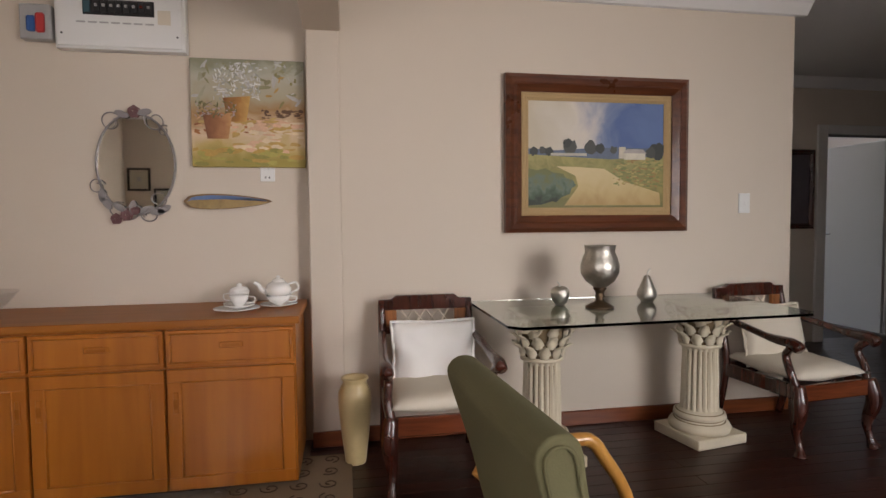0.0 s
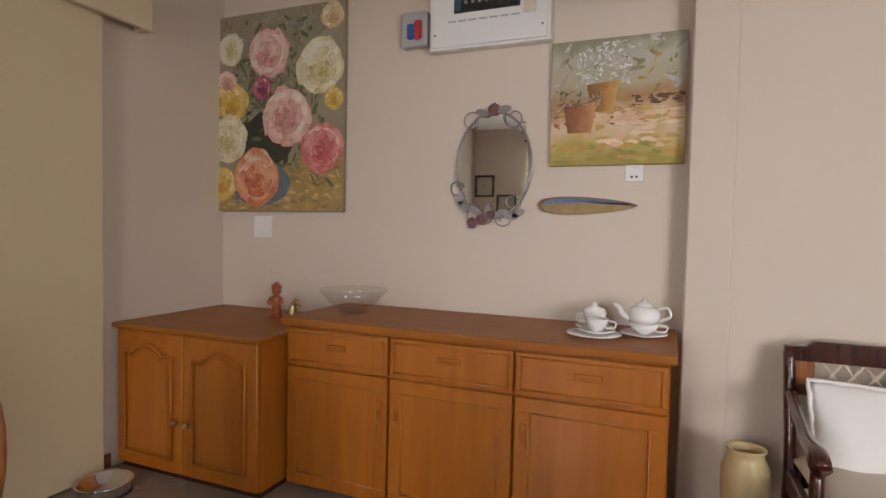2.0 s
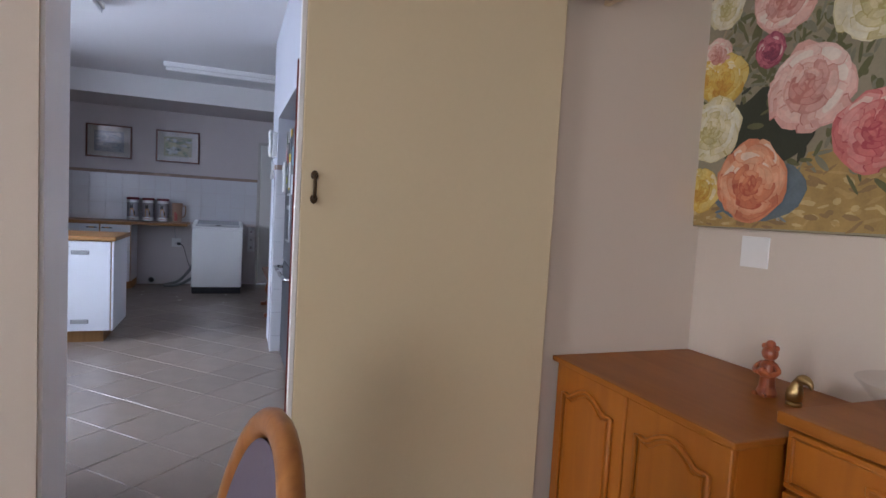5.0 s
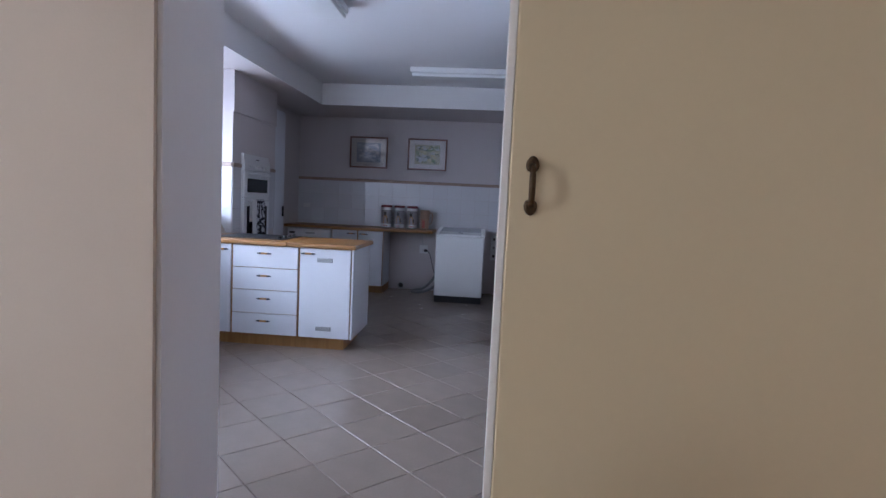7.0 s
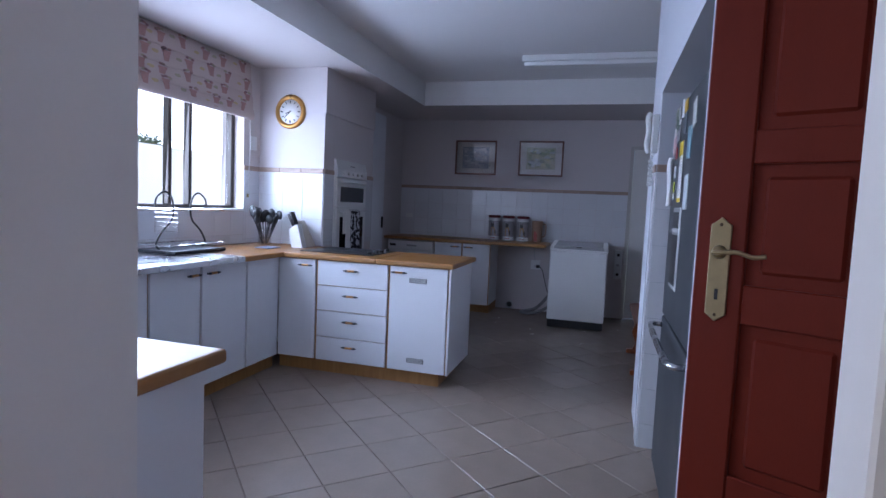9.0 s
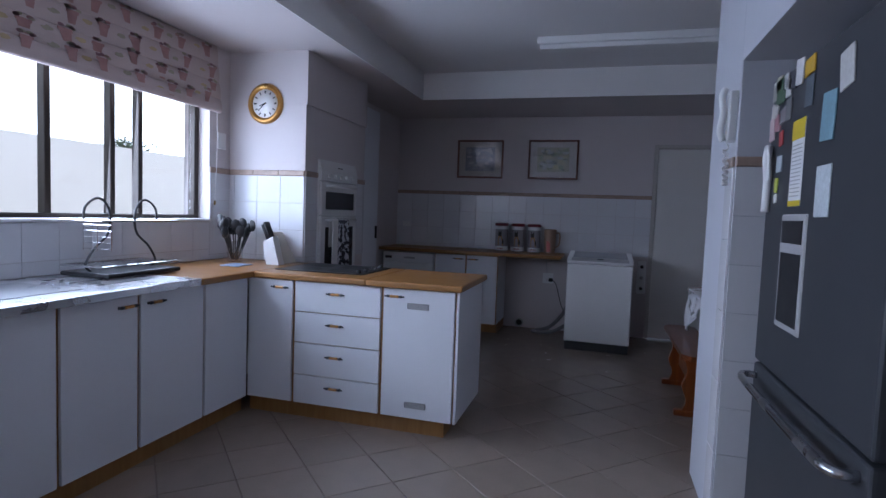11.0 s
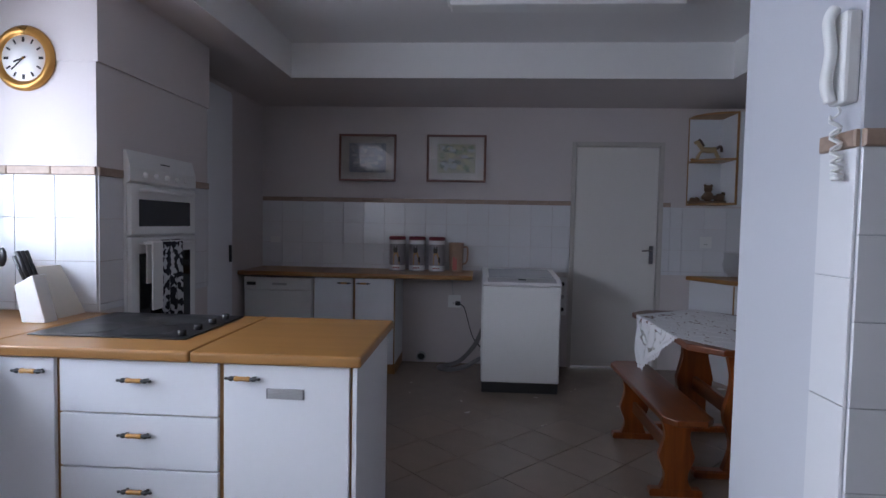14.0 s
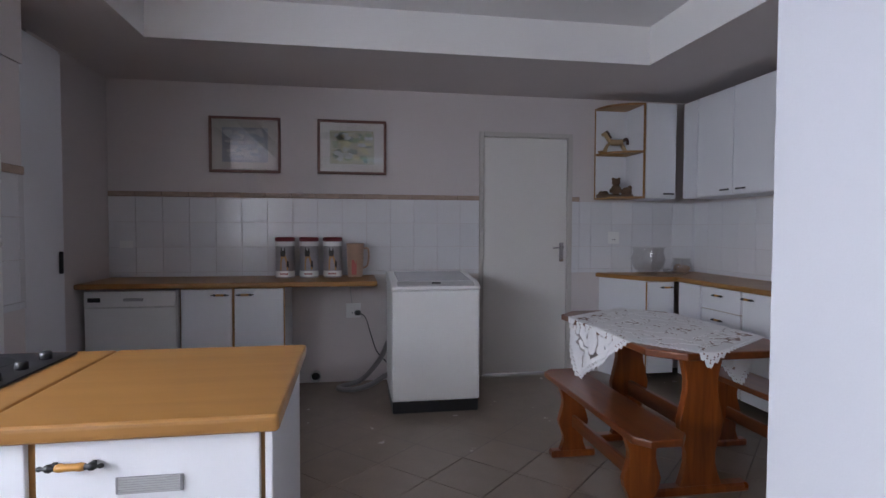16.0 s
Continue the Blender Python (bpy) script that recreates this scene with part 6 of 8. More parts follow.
        part("rosette", L([(0.02, 0), (0.016, 0.01), (0.001, 0.014)], 10, (0.125 * math.cos(i * math.pi / 2) - 0.005 * 0, 0.125 * math.sin(i * math.pi / 2), 0.70)), STONE, c, smooth=True)
    part("abacus", B(-0.135, -0.135, 0.722, 0.135, 0.135, 0.743, bevel=0.008, seg=2), STONE, c)
    return c


col = column((1.49, 2.30, 0), 6)
copy_thing(col, pose(2.44, 2.40, 0, 0, 0, 10))
t = thing("glass_tabletop", "thick clear glass table top with green edges on two columns", "table top")
part("plate", P([(1.25, 1.87), (2.67, 1.90), (2.72, 1.95), (2.72, 2.66), (1.20, 2.66), (1.20, 1.92)], 0.7445, 0.757), GLASS_GREEN, t)


def urn():
    u = thing("metal_urn", "mottled pewter hurricane urn on a turned foot", "vase")
    at = (1.79, 2.28, 0.757)
    part("foot", L([(0.07, 0), (0.072, 0.008), (0.05, 0.02), (0.022, 0.035), (0.018, 0.05), (0.026, 0.06), (0.02, 0.07), (0.024, 0.085), (0.034, 0.098), (0.03, 0.108)], 32, at), BRONZE, u, smooth=True)
    part("bowl", L([(0.03, 0.106), (0.07, 0.135), (0.094, 0.175), (0.096, 0.215), (0.085, 0.255), (0.072, 0.285), (0.076, 0.31), (0.08, 0.316), (0.076, 0.316), (0.068, 0.285), (0.09, 0.2), (0.06, 0.14), (0.001, 0.12)], 36, at), PEWTER, u, smooth=True)
    a = thing("metal_apple", "small pewter apple ornament with a stem", "ornament")
    at = (1.635, 2.42, 0.757)
    part("fruit", L([(0.001, 0.004), (0.022, 0.0), (0.04, 0.02), (0.049, 0.055), (0.044, 0.085), (0.024, 0.098), (0.001, 0.088)], 28, at), PEWTER, a, smooth=True)
    part("stem", T(spline([(at[0], at[1], at[2] + 0.088), (at[0] - 0.004, at[1], at[2] + 0.11), (at[0] - 0.015, at[1], at[2] + 0.122)], 4), 0.004, 6), PEWTER, a, smooth=True)
    b = thing("metal_pear", "small pewter pear ornament with a stem", "ornament")
    at = (2.13, 2.42, 0.757)
    part("fruit", L([(0.001, 0.002), (0.028, 0.0), (0.05, 0.028), (0.05, 0.055), (0.034, 0.09), (0.022, 0.125), (0.014, 0.142), (0.001, 0.146)], 28, at), PEWTER, b, smooth=True)
    part("stem", T(spline([(at[0], at[1], at[2] + 0.143), (at[0] + 0.006, at[1], at[2] + 0.165), (at[0] + 0.02, at[1], at[2] + 0.178)], 4), 0.004, 6), PEWTER, b, smooth=True)


urn()
v = thing("floor_vase", "tall cream glazed pottery floor vase", "vase")
part("body", L([(0.05, 0), (0.052, 0.01), (0.07, 0.16), (0.082, 0.30), (0.08, 0.36), (0.062, 0.395), (0.058, 0.41), (0.068, 0.425), (0.066, 0.432), (0.054, 0.42), (0.05, 0.40), (0.06, 0.36), (0.001, 0.05)], 36, (0.565, 2.44, 0)), CREAM_GLAZE, v, smooth=True)


# ---- chairs ----
def armchair(at, rz, lab, cushion, cloth):
    """Faces -y; legs, scrolled arms, lattice in the top rail."""
    c = thing("armchair", lab, "chair", at, rz, "mahogany armchairs")
    w, d = 0.232, 0.25
    for s in (-1, 1):
        part("back_leg", T(spline([(s * w, d + 0.05, 0), (s * w, d, 0.2), (s * w, d - 0.02, 0.38), (s * w, d + 0.02, 0.58), (s * w, d + 0.066, 0.765)], 5), 0.021, 8), MAHOGANY, c, smooth=True)
        part("front_leg", T(spline([(s * (w + 0.01), -d - 0.03, 0.0), (s * (w + 0.0), -d - 0.015, 0.05), (s * w, -d + 0.005, 0.13), (s * (w + 0.01), -d - 0.022, 0.25), (s * w, -d, 0.36)], 5), 0.03, 10, [1.15, 1.1, 0.95, 0.8, 0.7, 0.62, 0.6, 0.62, 0.68, 0.75, 0.85, 0.95, 1.05, 1.15, 1.2, 1.25, 1.25, 1.2, 1.15, 1.1, 1.05]), MAHOGANY, c, smooth=True)
        part("arm", T(spline([(s * w, d, 0.625), (s * (w + 0.012), 0.10, 0.605), (s * (w + 0.02), -0.10, 0.575), (s * (w + 0.018), -0.23, 0.57), (s * (w + 0.018), -0.275, 0.545)], 5), 0.024, 8, [0.8] * 10 + [0.9, 1.0, 1.05, 1.1, 1.15, 1.2, 1.25, 1.3, 1.3, 1.25, 1.1]), MAHOGANY, c, smooth=True)
        part("arm_support", T(spline([(s * (w + 0.018), -0.23, 0.555), (s * (w + 0.005), -0.18, 0.50), (s * (w + 0.012), -0.215, 0.42), (s * w, -0.24, 0.35)], 5), 0.02, 8), MAHOGANY, c, smooth=True)
        part("side_rail", B(s * w - 0.014, -d, 0.285, s * w + 0.014, d, 0.36, bevel=0.005), MAHOGANY, c)
    # Front rail wood is brighter and redder, for the light that falls on it.
    part("front_rail", B(-w, -d - 0.016, 0.275, w, -d + 0.014, 0.36, bevel=0.006), wood("lit red polished rail", (0.10, 0.025, 0.01), (0.20, 0.05, 0.018), 0.25, 0.5, 2.5, "x"), c)
    part("back_rail", B(-w, d - 0.014, 0.285, w, d + 0.014, 0.36, bevel=0.005), MAHOGANY, c)
    yb = d + 0.055
    crest = [(-w - 0.018, 0.735), (w + 0.018, 0.735), (w + 0.018, 0.79), (w - 0.05, 0.792), (w - 0.075, 0.812), (-w + 0.075, 0.812), (-w + 0.05, 0.792), (-w - 0.018, 0.79)]
    soften(part("crest_rail", P(crest, yb - 0.004, yb + 0.028, "xz"), MAHOGANY, c), 0.005)
    part("lower_back_rail", B(-w, yb - 0.03, 0.615, w, yb - 0.006, 0.65, bevel=0.004), MAHOGANY, c)
    cream = mat("pale lattice cord", (0.60, 0.52, 0.42), 0.7, 0.1, 20, 0.1, 90)
    for i in range(5):
        for s in (-1, 1):
            x = -0.13 + i * 0.065
            x2 = x + s * 0.065
            if abs(x2) < 0.15:
                part("lattice_bar", T([(x, yb - 0.004, 0.65), (x2, yb + 0.008, 0.735)], 0.005, 6), cream, c)
    for s in (-1, 1):
        part("lattice_block", B(s * 0.2 - 0.045, yb - 0.012, 0.65, s * 0.2 + 0.045, yb + 0.012, 0.736, bevel=0.003), wood("orange veneer", (0.20, 0.07, 0.02), (0.34, 0.13, 0.04), 0.35, 0.3), c)
    bm = pillow(0.46, 0.52, 0.09, 12, 0.28)
    for vv in bm.verts:
        vv.co = Vector((vv.co.x, vv.co.z - 0.005, 0.395 + vv.co.y))
    part("seat_cushion", bm, CREAM_CUSHION, c, "cream cotton seat pad with frilled edge", smooth=True)
    k = thing("scatter_cushion", cushion, "cushion")
    bm = pillow(0.43, 0.34, 0.14, 16, 0.5)
    m = pose(*at, 0, 0, rz) @ pose(0.02, d - 0.10, 0.53, -14, 0, 0)
    for vv in bm.verts:
        vv.co = m @ vv.co
    cob = part("cover", bm, cloth, k, smooth=True)
    pts = []
    for e in range(4):
        for q in range(14):
            u = -1 + 2 * q / 14
            a, b = {0: (u, -1), 1: (1, u), 2: (-u, 1), 3: (-1, -u)}[e]
            pull = 1 - 0.06 * (1 - abs(a * b))
            pts.append(m @ Vector((a * 0.215 * pull, 0.006 * math.sin(q * 2.2), b * 0.17 * pull)))
    part("piping", T(pts, 0.008, 6, closed=True), cloth, cob, smooth=True)
    return c


armchair((0.945, 2.275, 0), 0, "dark mahogany armchair with lattice back beside the column", "white ribbed cotton cushion propped on the armchair", CUSHION)
armchair((2.965, 2.34, 0), 5, "dark mahogany armchair standing past the glass table", "cream cotton cushion leaning in the armchair", CREAM_CUSHION)


def oval_chair():
    """Back upright at the origin, seat towards -y."""
    c = thing("oval_back_chair", "honey timber dining chair with blue-grey striped oval back", "chair", (-1.160, 0.775, 0), 7)
    rx, rz, cz = 0.225, 0.25, 0.66
    oval = [(rx * math.cos(2 * math.pi * k / 40), rz * math.sin(2 * math.pi * k / 40)) for k in range(40)]
    lean = lambda z: 0.22 * (z - 0.45)
    bm = bmesh.new()
    tube(bm, [(u, lean(cz + v), cz + v) for u, v in oval], 0.026, 10, closed=True)
    for vv in bm.verts:
        vv.co.y = lean(vv.co.z) + (vv.co.y - lean(vv.co.z)) * 0.8
    part("back_frame", bm, CHAIR_WOOD, c, smooth=True)
    part("bead", T([(u * 0.9, lean(cz + v * 0.9) + 0.018, cz + v * 0.9) for u, v in oval], 0.005, 6, closed=True), CHAIR_WOOD, c, smooth=True)
    bm = bmesh.new()
    for s in (1, -1):
        ctr = bm.verts.new((0, lean(cz) + s * 0.028, cz))
        prev = None
        for rr in (0.4, 0.75, 0.9):
            ring = [bm.verts.new((u * rr, lean(cz + v * rr) + s * 0.028 * (1 - (rr ** 4)), cz + v * rr)) for u, v in oval]
            for i in range(40):
                if prev is None:
                    bm.faces.new((ctr, ring[i], ring[(i + 1) % 40]))
                else:
                    bm.faces.new((prev[i], ring[i], ring[(i + 1) % 40], prev[(i + 1) % 40]))
            prev = ring
    part("back_pad", bm, BLUE_FABRIC, c, "blue grey striped upholstery", smooth=True)
    for s in (-1, 1):
        part("back_leg", T(spline([(s * 0.17, 0.09, 0), (s * 0.17, 0.01, 0.25), (s * 0.16, 0.0, 0.44), (s * 0.14, 0.02, 0.53)], 5), 0.02, 8), CHAIR_WOOD, c, smooth=True)
        part("front_leg", T([(s * 0.2, -0.42, 0), (s * 0.205, -0.42, 0.2), (s * 0.21, -0.42, 0.42)], 0.021, 10, [0.7, 0.9, 1.2]), CHAIR_WOOD, c, smooth=True)
        part("side_rail", B(s * 0.2 - 0.02, -0.42, 0.37, s * 0.2 + 0.012, 0.0, 0.43, bevel=0.006), CHAIR_WOOD, c)
    part("front_rail", B(-0.2, -0.445, 0.37, 0.2, -0.41, 0.43, bevel=0.006), CHAIR_WOOD, c)
    bm = pillow(0.42, 0.42, 0.09, 12, 0.25)
    for vv in bm.verts:
        vv.co = Vector((vv.co.x, vv.co.z - 0.21, 0.445 + vv.co.y))
    part("seat", bm, BLUE_FABRIC, c, "blue grey striped seat", smooth=True)


oval_chair()


def green_chair():
    """Seat towards +x, the padded back along y at the origin."""
    c = thing("lounge_chair", "olive upholstered lounge chair with bent beech arms", "chair", (0.865, 0.86, 0), 4)
    bm = bmesh.new()
    prof = spline([(0.10, 0.36), (0.03, 0.45), (0.0, 0.60), (-0.035, 0.74), (-0.045, 0.79), (-0.03, 0.82), (0.0, 0.832), (0.035, 0.822), (0.05, 0.79), (0.06, 0.72), (0.10, 0.55), (0.15, 0.42), (0.16, 0.37)], 4)
    prism(bm, [(q.x, q.y) for q in prof], -0.29, 0.31, "xz")
    for vv in bm.verts:
        if vv.co.y > 0:
            vv.co.y *= 0.45 + 0.55 * min(1.0, max(0.0, (vv.co.z - 0.36) / 0.44))
    soften(part("back_cushion", bm, OLIVE, c, smooth=False), 0.022, 3)
    for s in (-0.292,):
        part("piping", T(spline([(0.14, s, 0.40), (0.08, s, 0.58), (0.045, s, 0.72), (0.03, s, 0.795), (0.0, s, 0.812), (-0.025, s, 0.795), (-0.02, s, 0.74), (0.015, s, 0.60)], 5), 0.004, 6), OLIVE, c, smooth=True)
    part("seat_cushion", B(0.13, -0.25, 0.27, 0.60, 0.25, 0.39, bevel=0.03, seg=3), OLIVE, c)
    for s in (-1, 1):
        part("arm", T(spline([(0.03, s * 0.27, 0.50), (0.08, s * 0.27, 0.565), (0.15, s * 0.27, 0.573), (0.33, s * 0.27, 0.573), (0.375, s * 0.27, 0.562), (0.41, s * 0.27, 0.52), (0.50, s * 0.27, 0.36), (0.58, s * 0.27, 0.02)], 6), 0.02, 8), BEECH, c, smooth=True)
        part("back_leg", T([(0.10, s * 0.27, 0.42), (0.0, s * 0.27, 0.02)], 0.018, 8), BEECH, c, smooth=True)
        part("side_rail", B(0.06, s * 0.27 - 0.012, 0.22, 0.46, s * 0.27 + 0.012, 0.27, bevel=0.004), BEECH, c)
    part("cross_bar", B(0.08, -0.26, 0.22, 0.11, 0.26, 0.265, bevel=0.004), BEECH, c)
    part("cross_bar", B(0.42, -0.26, 0.22, 0.45, 0.26, 0.265, bevel=0.004), BEECH, c)


green_chair()


def rug():
    r = thing("rug", "small beige rug with a scroll pattern on the boards", "rug")
    part("rug_body", B(-0.0, 1.75, 0.0, 0.545, 2.53, 0.009, bevel=0.003), mat("beige rug pile", (0.22, 0.16, 0.10), 0.95, 0.2, 14, 0.4, 220), r)
    dk = mat("brown rug scroll", (0.08, 0.05, 0.03), 0.95, 0.2, 14, 0.4, 220)
    for i in range(6):
        for j in range(4):
            cx, cy = 0.05 + j * 0.13, 1.82 + i * 0.13
            pts = [(cx + 0.045 * (1 - k / 16) * math.cos(k * 0.62 + i), cy + 0.045 * (1 - k / 16) * math.sin(k * 0.62 + i), 0.0095) for k in range(14)]
            part("scroll", T(pts, 0.004, 4), dk, r)
    d = thing("dog_bowl", "shiny stainless steel pet bowl on the tiles", "bowl")
    part("bowl", L([(0.102, 0.004), (0.104, 0.01), (0.108, 0.05), (0.120, 0.056), (0.119, 0.060), (0.104, 0.052), (0.092, 0.014), (0.001, 0.012)], 36, (-1.985, 1.855, 0)), CHROME, d, smooth=True)
    part("rubber_ring", L([(0.094, 0.0), (0.108, 0.0), (0.107, 0.008), (0.094, 0.008)], 36, (-1.985, 1.855, 0)), BLACK, d, smooth=True)


rug()


# ---- passage and what the mirror shows ----
p = thing("passage_picture", "dark framed picture in the passage", "picture")
picture_frame(p, 4.52, 4.95, 1.10, 1.85, PASS - 0.001, 0.05, 0.03, MAHOGANY)
part("print", B(4.565, PASS - 0.006, 1.145, 4.905, PASS - 0.001, 1.805), mat("dim blue print", (0.12, 0.10, 0.12), 0.5, 0.5, 6, 0.05, 60), p)
d = thing("passage_door", "white panelled passage door standing ajar", "door")
part("leaf", B(5.93, PASS + 0.15, 0.01, 5.97, PASS + 0.90, 1.985, bevel=0.004), DOOR_WHITE, d)
part("handle", T([(5.91, PASS + 0.75, 1.02), (5.91, PASS + 0.85, 1.02)], 0.009, 8), CHROME, d, smooth=True)
for x0, z0 in ((-2.17, 1.62), (-1.86, 1.36)):
    p = thing("framed_print", "small botanical print in a dark frame", "picture", group="prints on the far wall")
    y = SOUTH
    bm = bmesh.new()
    for a in ((x0, z0, x0 + 0.27, z0 + 0.025), (x0, z0 + 0.265, x0 + 0.27, z0 + 0.29), (x0, z0 + 0.025, x0 + 0.025, z0 + 0.265), (x0 + 0.245, z0 + 0.025, x0 + 0.27, z0 + 0.265)):
        box(bm, a[0], y, a[1], a[2], y + 0.025, a[3], bevel=0.003)
    part("frame", bm, BLACK, p)
    part("print", B(x0 + 0.02, y + 0.001, z0 + 0.02, x0 + 0.25, y + 0.008, z0 + 0.27), mat("pale print", (0.50, 0.47, 0.38), 0.7, 0.15, 8, 0.02, 60), p)
    part("sketch", B(x0 + 0.11, y + 0.009, z0 + 0.12, x0 + 0.16, y + 0.010, z0 + 0.18), PLASTIC_GREY, p)


def curtain(x0, x1, z0, z1, y, lab):
    c = thing("curtain", lab, "curtain", group="sheer curtains")
    bm = bmesh.new()
    n = int((x1 - x0) * 60)
    lo, hi = [], []
    for i in range(n + 1):
        x = x0 + (x1 - x0) * i / n
        w = 0.022 * math.sin(i * 0.9) + 0.008 * math.sin(i * 0.37)
        lo.append(bm.verts.new((x, y + w * 1.2, z0)))
        hi.append(bm.verts.new((x, y + w * 0.7, z1)))
    for i in range(n):
        bm.faces.new((lo[i], lo[i + 1], hi[i + 1], hi[i]))
    m = mat("sheer voile", (0.8, 0.78, 0.72), 0.9, 0.05, 10, 0.1, 200)
    m.node_tree.nodes["Principled BSDF"].inputs["Transmission Weight"].default_value = 0.55
    ob = part("fabric", bm, m, c, smooth=True)
    ob.modifiers.new("thick", "SOLIDIFY").thickness = 0.001
    part("rod", T([(x0 - 0.05, y, z1 + 0.02), (x1 + 0.05, y, z1 + 0.02)], 0.012, 8), BRONZE, c, smooth=True)


curtain(-1.44, -1.02, 0.05, 2.32, SOUTH + 0.07, "white sheer curtain drawn to the side of the window")


# ---- kitchen details ----
def roman_blind():
    b = thing("roman_blind", "folded roman blind printed with pink flower pots", "blind")
    x0, x1, y = -6.065, -4.12, WIN_Y + 0.004
    cream = mat("cream printed cotton", (0.52, 0.43, 0.40), 0.9, 0.08, 8, 0.25, 200)
    folds = [(1.97, 2.09, 0.065), (2.06, 2.21, 0.05), (2.18, 2.33, 0.038), (2.30, 2.455, 0.026)]
    for i, (z0, z1, d) in enumerate(folds):
        pts = spline([(y, z1), (y + d * 0.6, z1 - 0.01), (y + d, (z0 + z1) / 2), (y + d, z0 + 0.02), (y + d * 0.8, z0), (y + d * 0.4, z0 + 0.01), (y, z0 + 0.04)], 3)
        f = part("fold", P([(p.x, p.y) for p in [Vector((q[0], q[1], 0)) for q in pts]], x0, x1, "yz"), cream, b)
        rnd = random.Random(i + 2)
        pink, grn = mat("pink print", (0.38, 0.22, 0.20), 0.9, 0.3, 30, 0.2, 200), mat("sage print", (0.36, 0.33, 0.24), 0.9, 0.25, 30, 0.2, 200)
        dkp, yel = mat("plum print", (0.24, 0.14, 0.15), 0.9, 0.3, 30, 0.2, 200), mat("straw print", (0.48, 0.38, 0.22), 0.9, 0.25, 30, 0.2, 200)
        n = 9
        for k in range(n):
            cx = x0 + (k + 0.5 + rnd.uniform(-0.25, 0.25)) * (x1 - x0) / n
            cz = z0 + 0.06 + rnd.uniform(0, 0.03)
            w, h = 0.034 * rnd.uniform(0.85, 1.15), 0.036
            tilt = rnd.uniform(-0.25, 0.25)
            pot = [(-w * 0.6, -h), (w * 0.6, -h), (w * 0.9, h * 0.55), (w * 1.12, h * 0.6), (w * 1.1, h), (-w * 1.1, h), (-w * 1.12, h * 0.6), (-w * 0.9, h * 0.55)]
            part("printed_pot", P([(cx + u + tilt * v, cz + v) for u, v in pot], y + d + 0.0005, y + d + 0.0015, "xz"), pink, f)
            for q in range(5):
                a = rnd.uniform(0.3, 2.8)
                part("printed_leaf", P(blob(cx + 0.04 * math.cos(a), cz + h + 0.018 * math.sin(a), 0.018, 0.009, 8, 0.4, k * 7 + q), y + d + 0.0005, y + d + 0.0014, "xz"), (grn, dkp, pink)[q % 3], f)
            part("printed_leaf", P(blob(cx + 0.10, cz + rnd.uniform(-0.01, 0.02), 0.03, 0.012, 9, 0.5, k), y + d + 0.0005, y + d + 0.0014, "xz"), (yel, grn)[k % 2], f)
    part("headrail", B(x0, WIN_Y + 0.001, 2.45, x1, y + 0.03, 2.48), cream, b)
    part("cord", T(spline([(-6.06, WIN_Y + 0.03, 2.05), (-6.065, WIN_Y + 0.03, 1.7), (-6.06, WIN_Y + 0.02, 1.33)], 4), 0.002, 5), PLASTIC_WHITE, b)
    part("cord_weight", L([(0.002, 0), (0.009, 0.008), (0.007, 0.03), (0.001, 0.034)], 10, (-6.06, WIN_Y + 0.02, 1.30)), BRASS, b, smooth=True)


roman_blind()


def clock():
    c = thing("wall_clock", "round gilt wall clock with white roman dial", "clock")
    x, y, z = -6.25, -1.838, 2.07
    gold = mat("gilt rim", (0.50, 0.26, 0.07), 0.3, 0.15, 10, 0.05, 80, metal=0.7)
    part("rim", L([(0.148, 0.0), (0.15, 0.012), (0.135, 0.03), (0.118, 0.028), (0.110, 0.018), (0.105, 0.012)], 48, (x, y, z), "x"), gold, c, smooth=True)
    part("dial", L([(0.108, 0.010), (0.108, 0.013), (0.001, 0.0135)], 48, (x, y, z), "x"), PORCELAIN, c, smooth=True)
    for k in range(12):
        a = 2 * math.pi * k / 12
        bm = B(x + 0.0135, -0.004 if k % 3 else -0.006, 0.074, x + 0.0145, 0.004 if k % 3 else 0.006, 0.096)
        for v in bm.verts:
            yy, zz = v.co.y, v.co.z
            v.co.y, v.co.z = y - (yy * math.cos(a) + zz * math.sin(a)) * -1, z + zz * math.cos(a) - yy * math.sin(a)
        part("numeral", bm, BLACK, c)
    for nm, a, l, w in (("hour_hand", radians(250), 0.05, 0.004), ("minute_hand", radians(228), 0.078, 0.003)):
        bm = B(x + 0.015, -w, -0.012, x + 0.0165, w, l)
        for v in bm.verts:
            yy, zz = v.co.y, v.co.z
            v.co.y, v.co.z = y + yy * math.cos(a) + zz * math.sin(a), z + zz * math.cos(a) - yy * math.sin(a)
        part(nm, bm, BLACK, c)
    part("hub", L([(0.006, 0.0165), (0.006, 0.019), (0.001, 0.02)], 12, (x, y, z), "x"), gold, c, smooth=True)


clock()


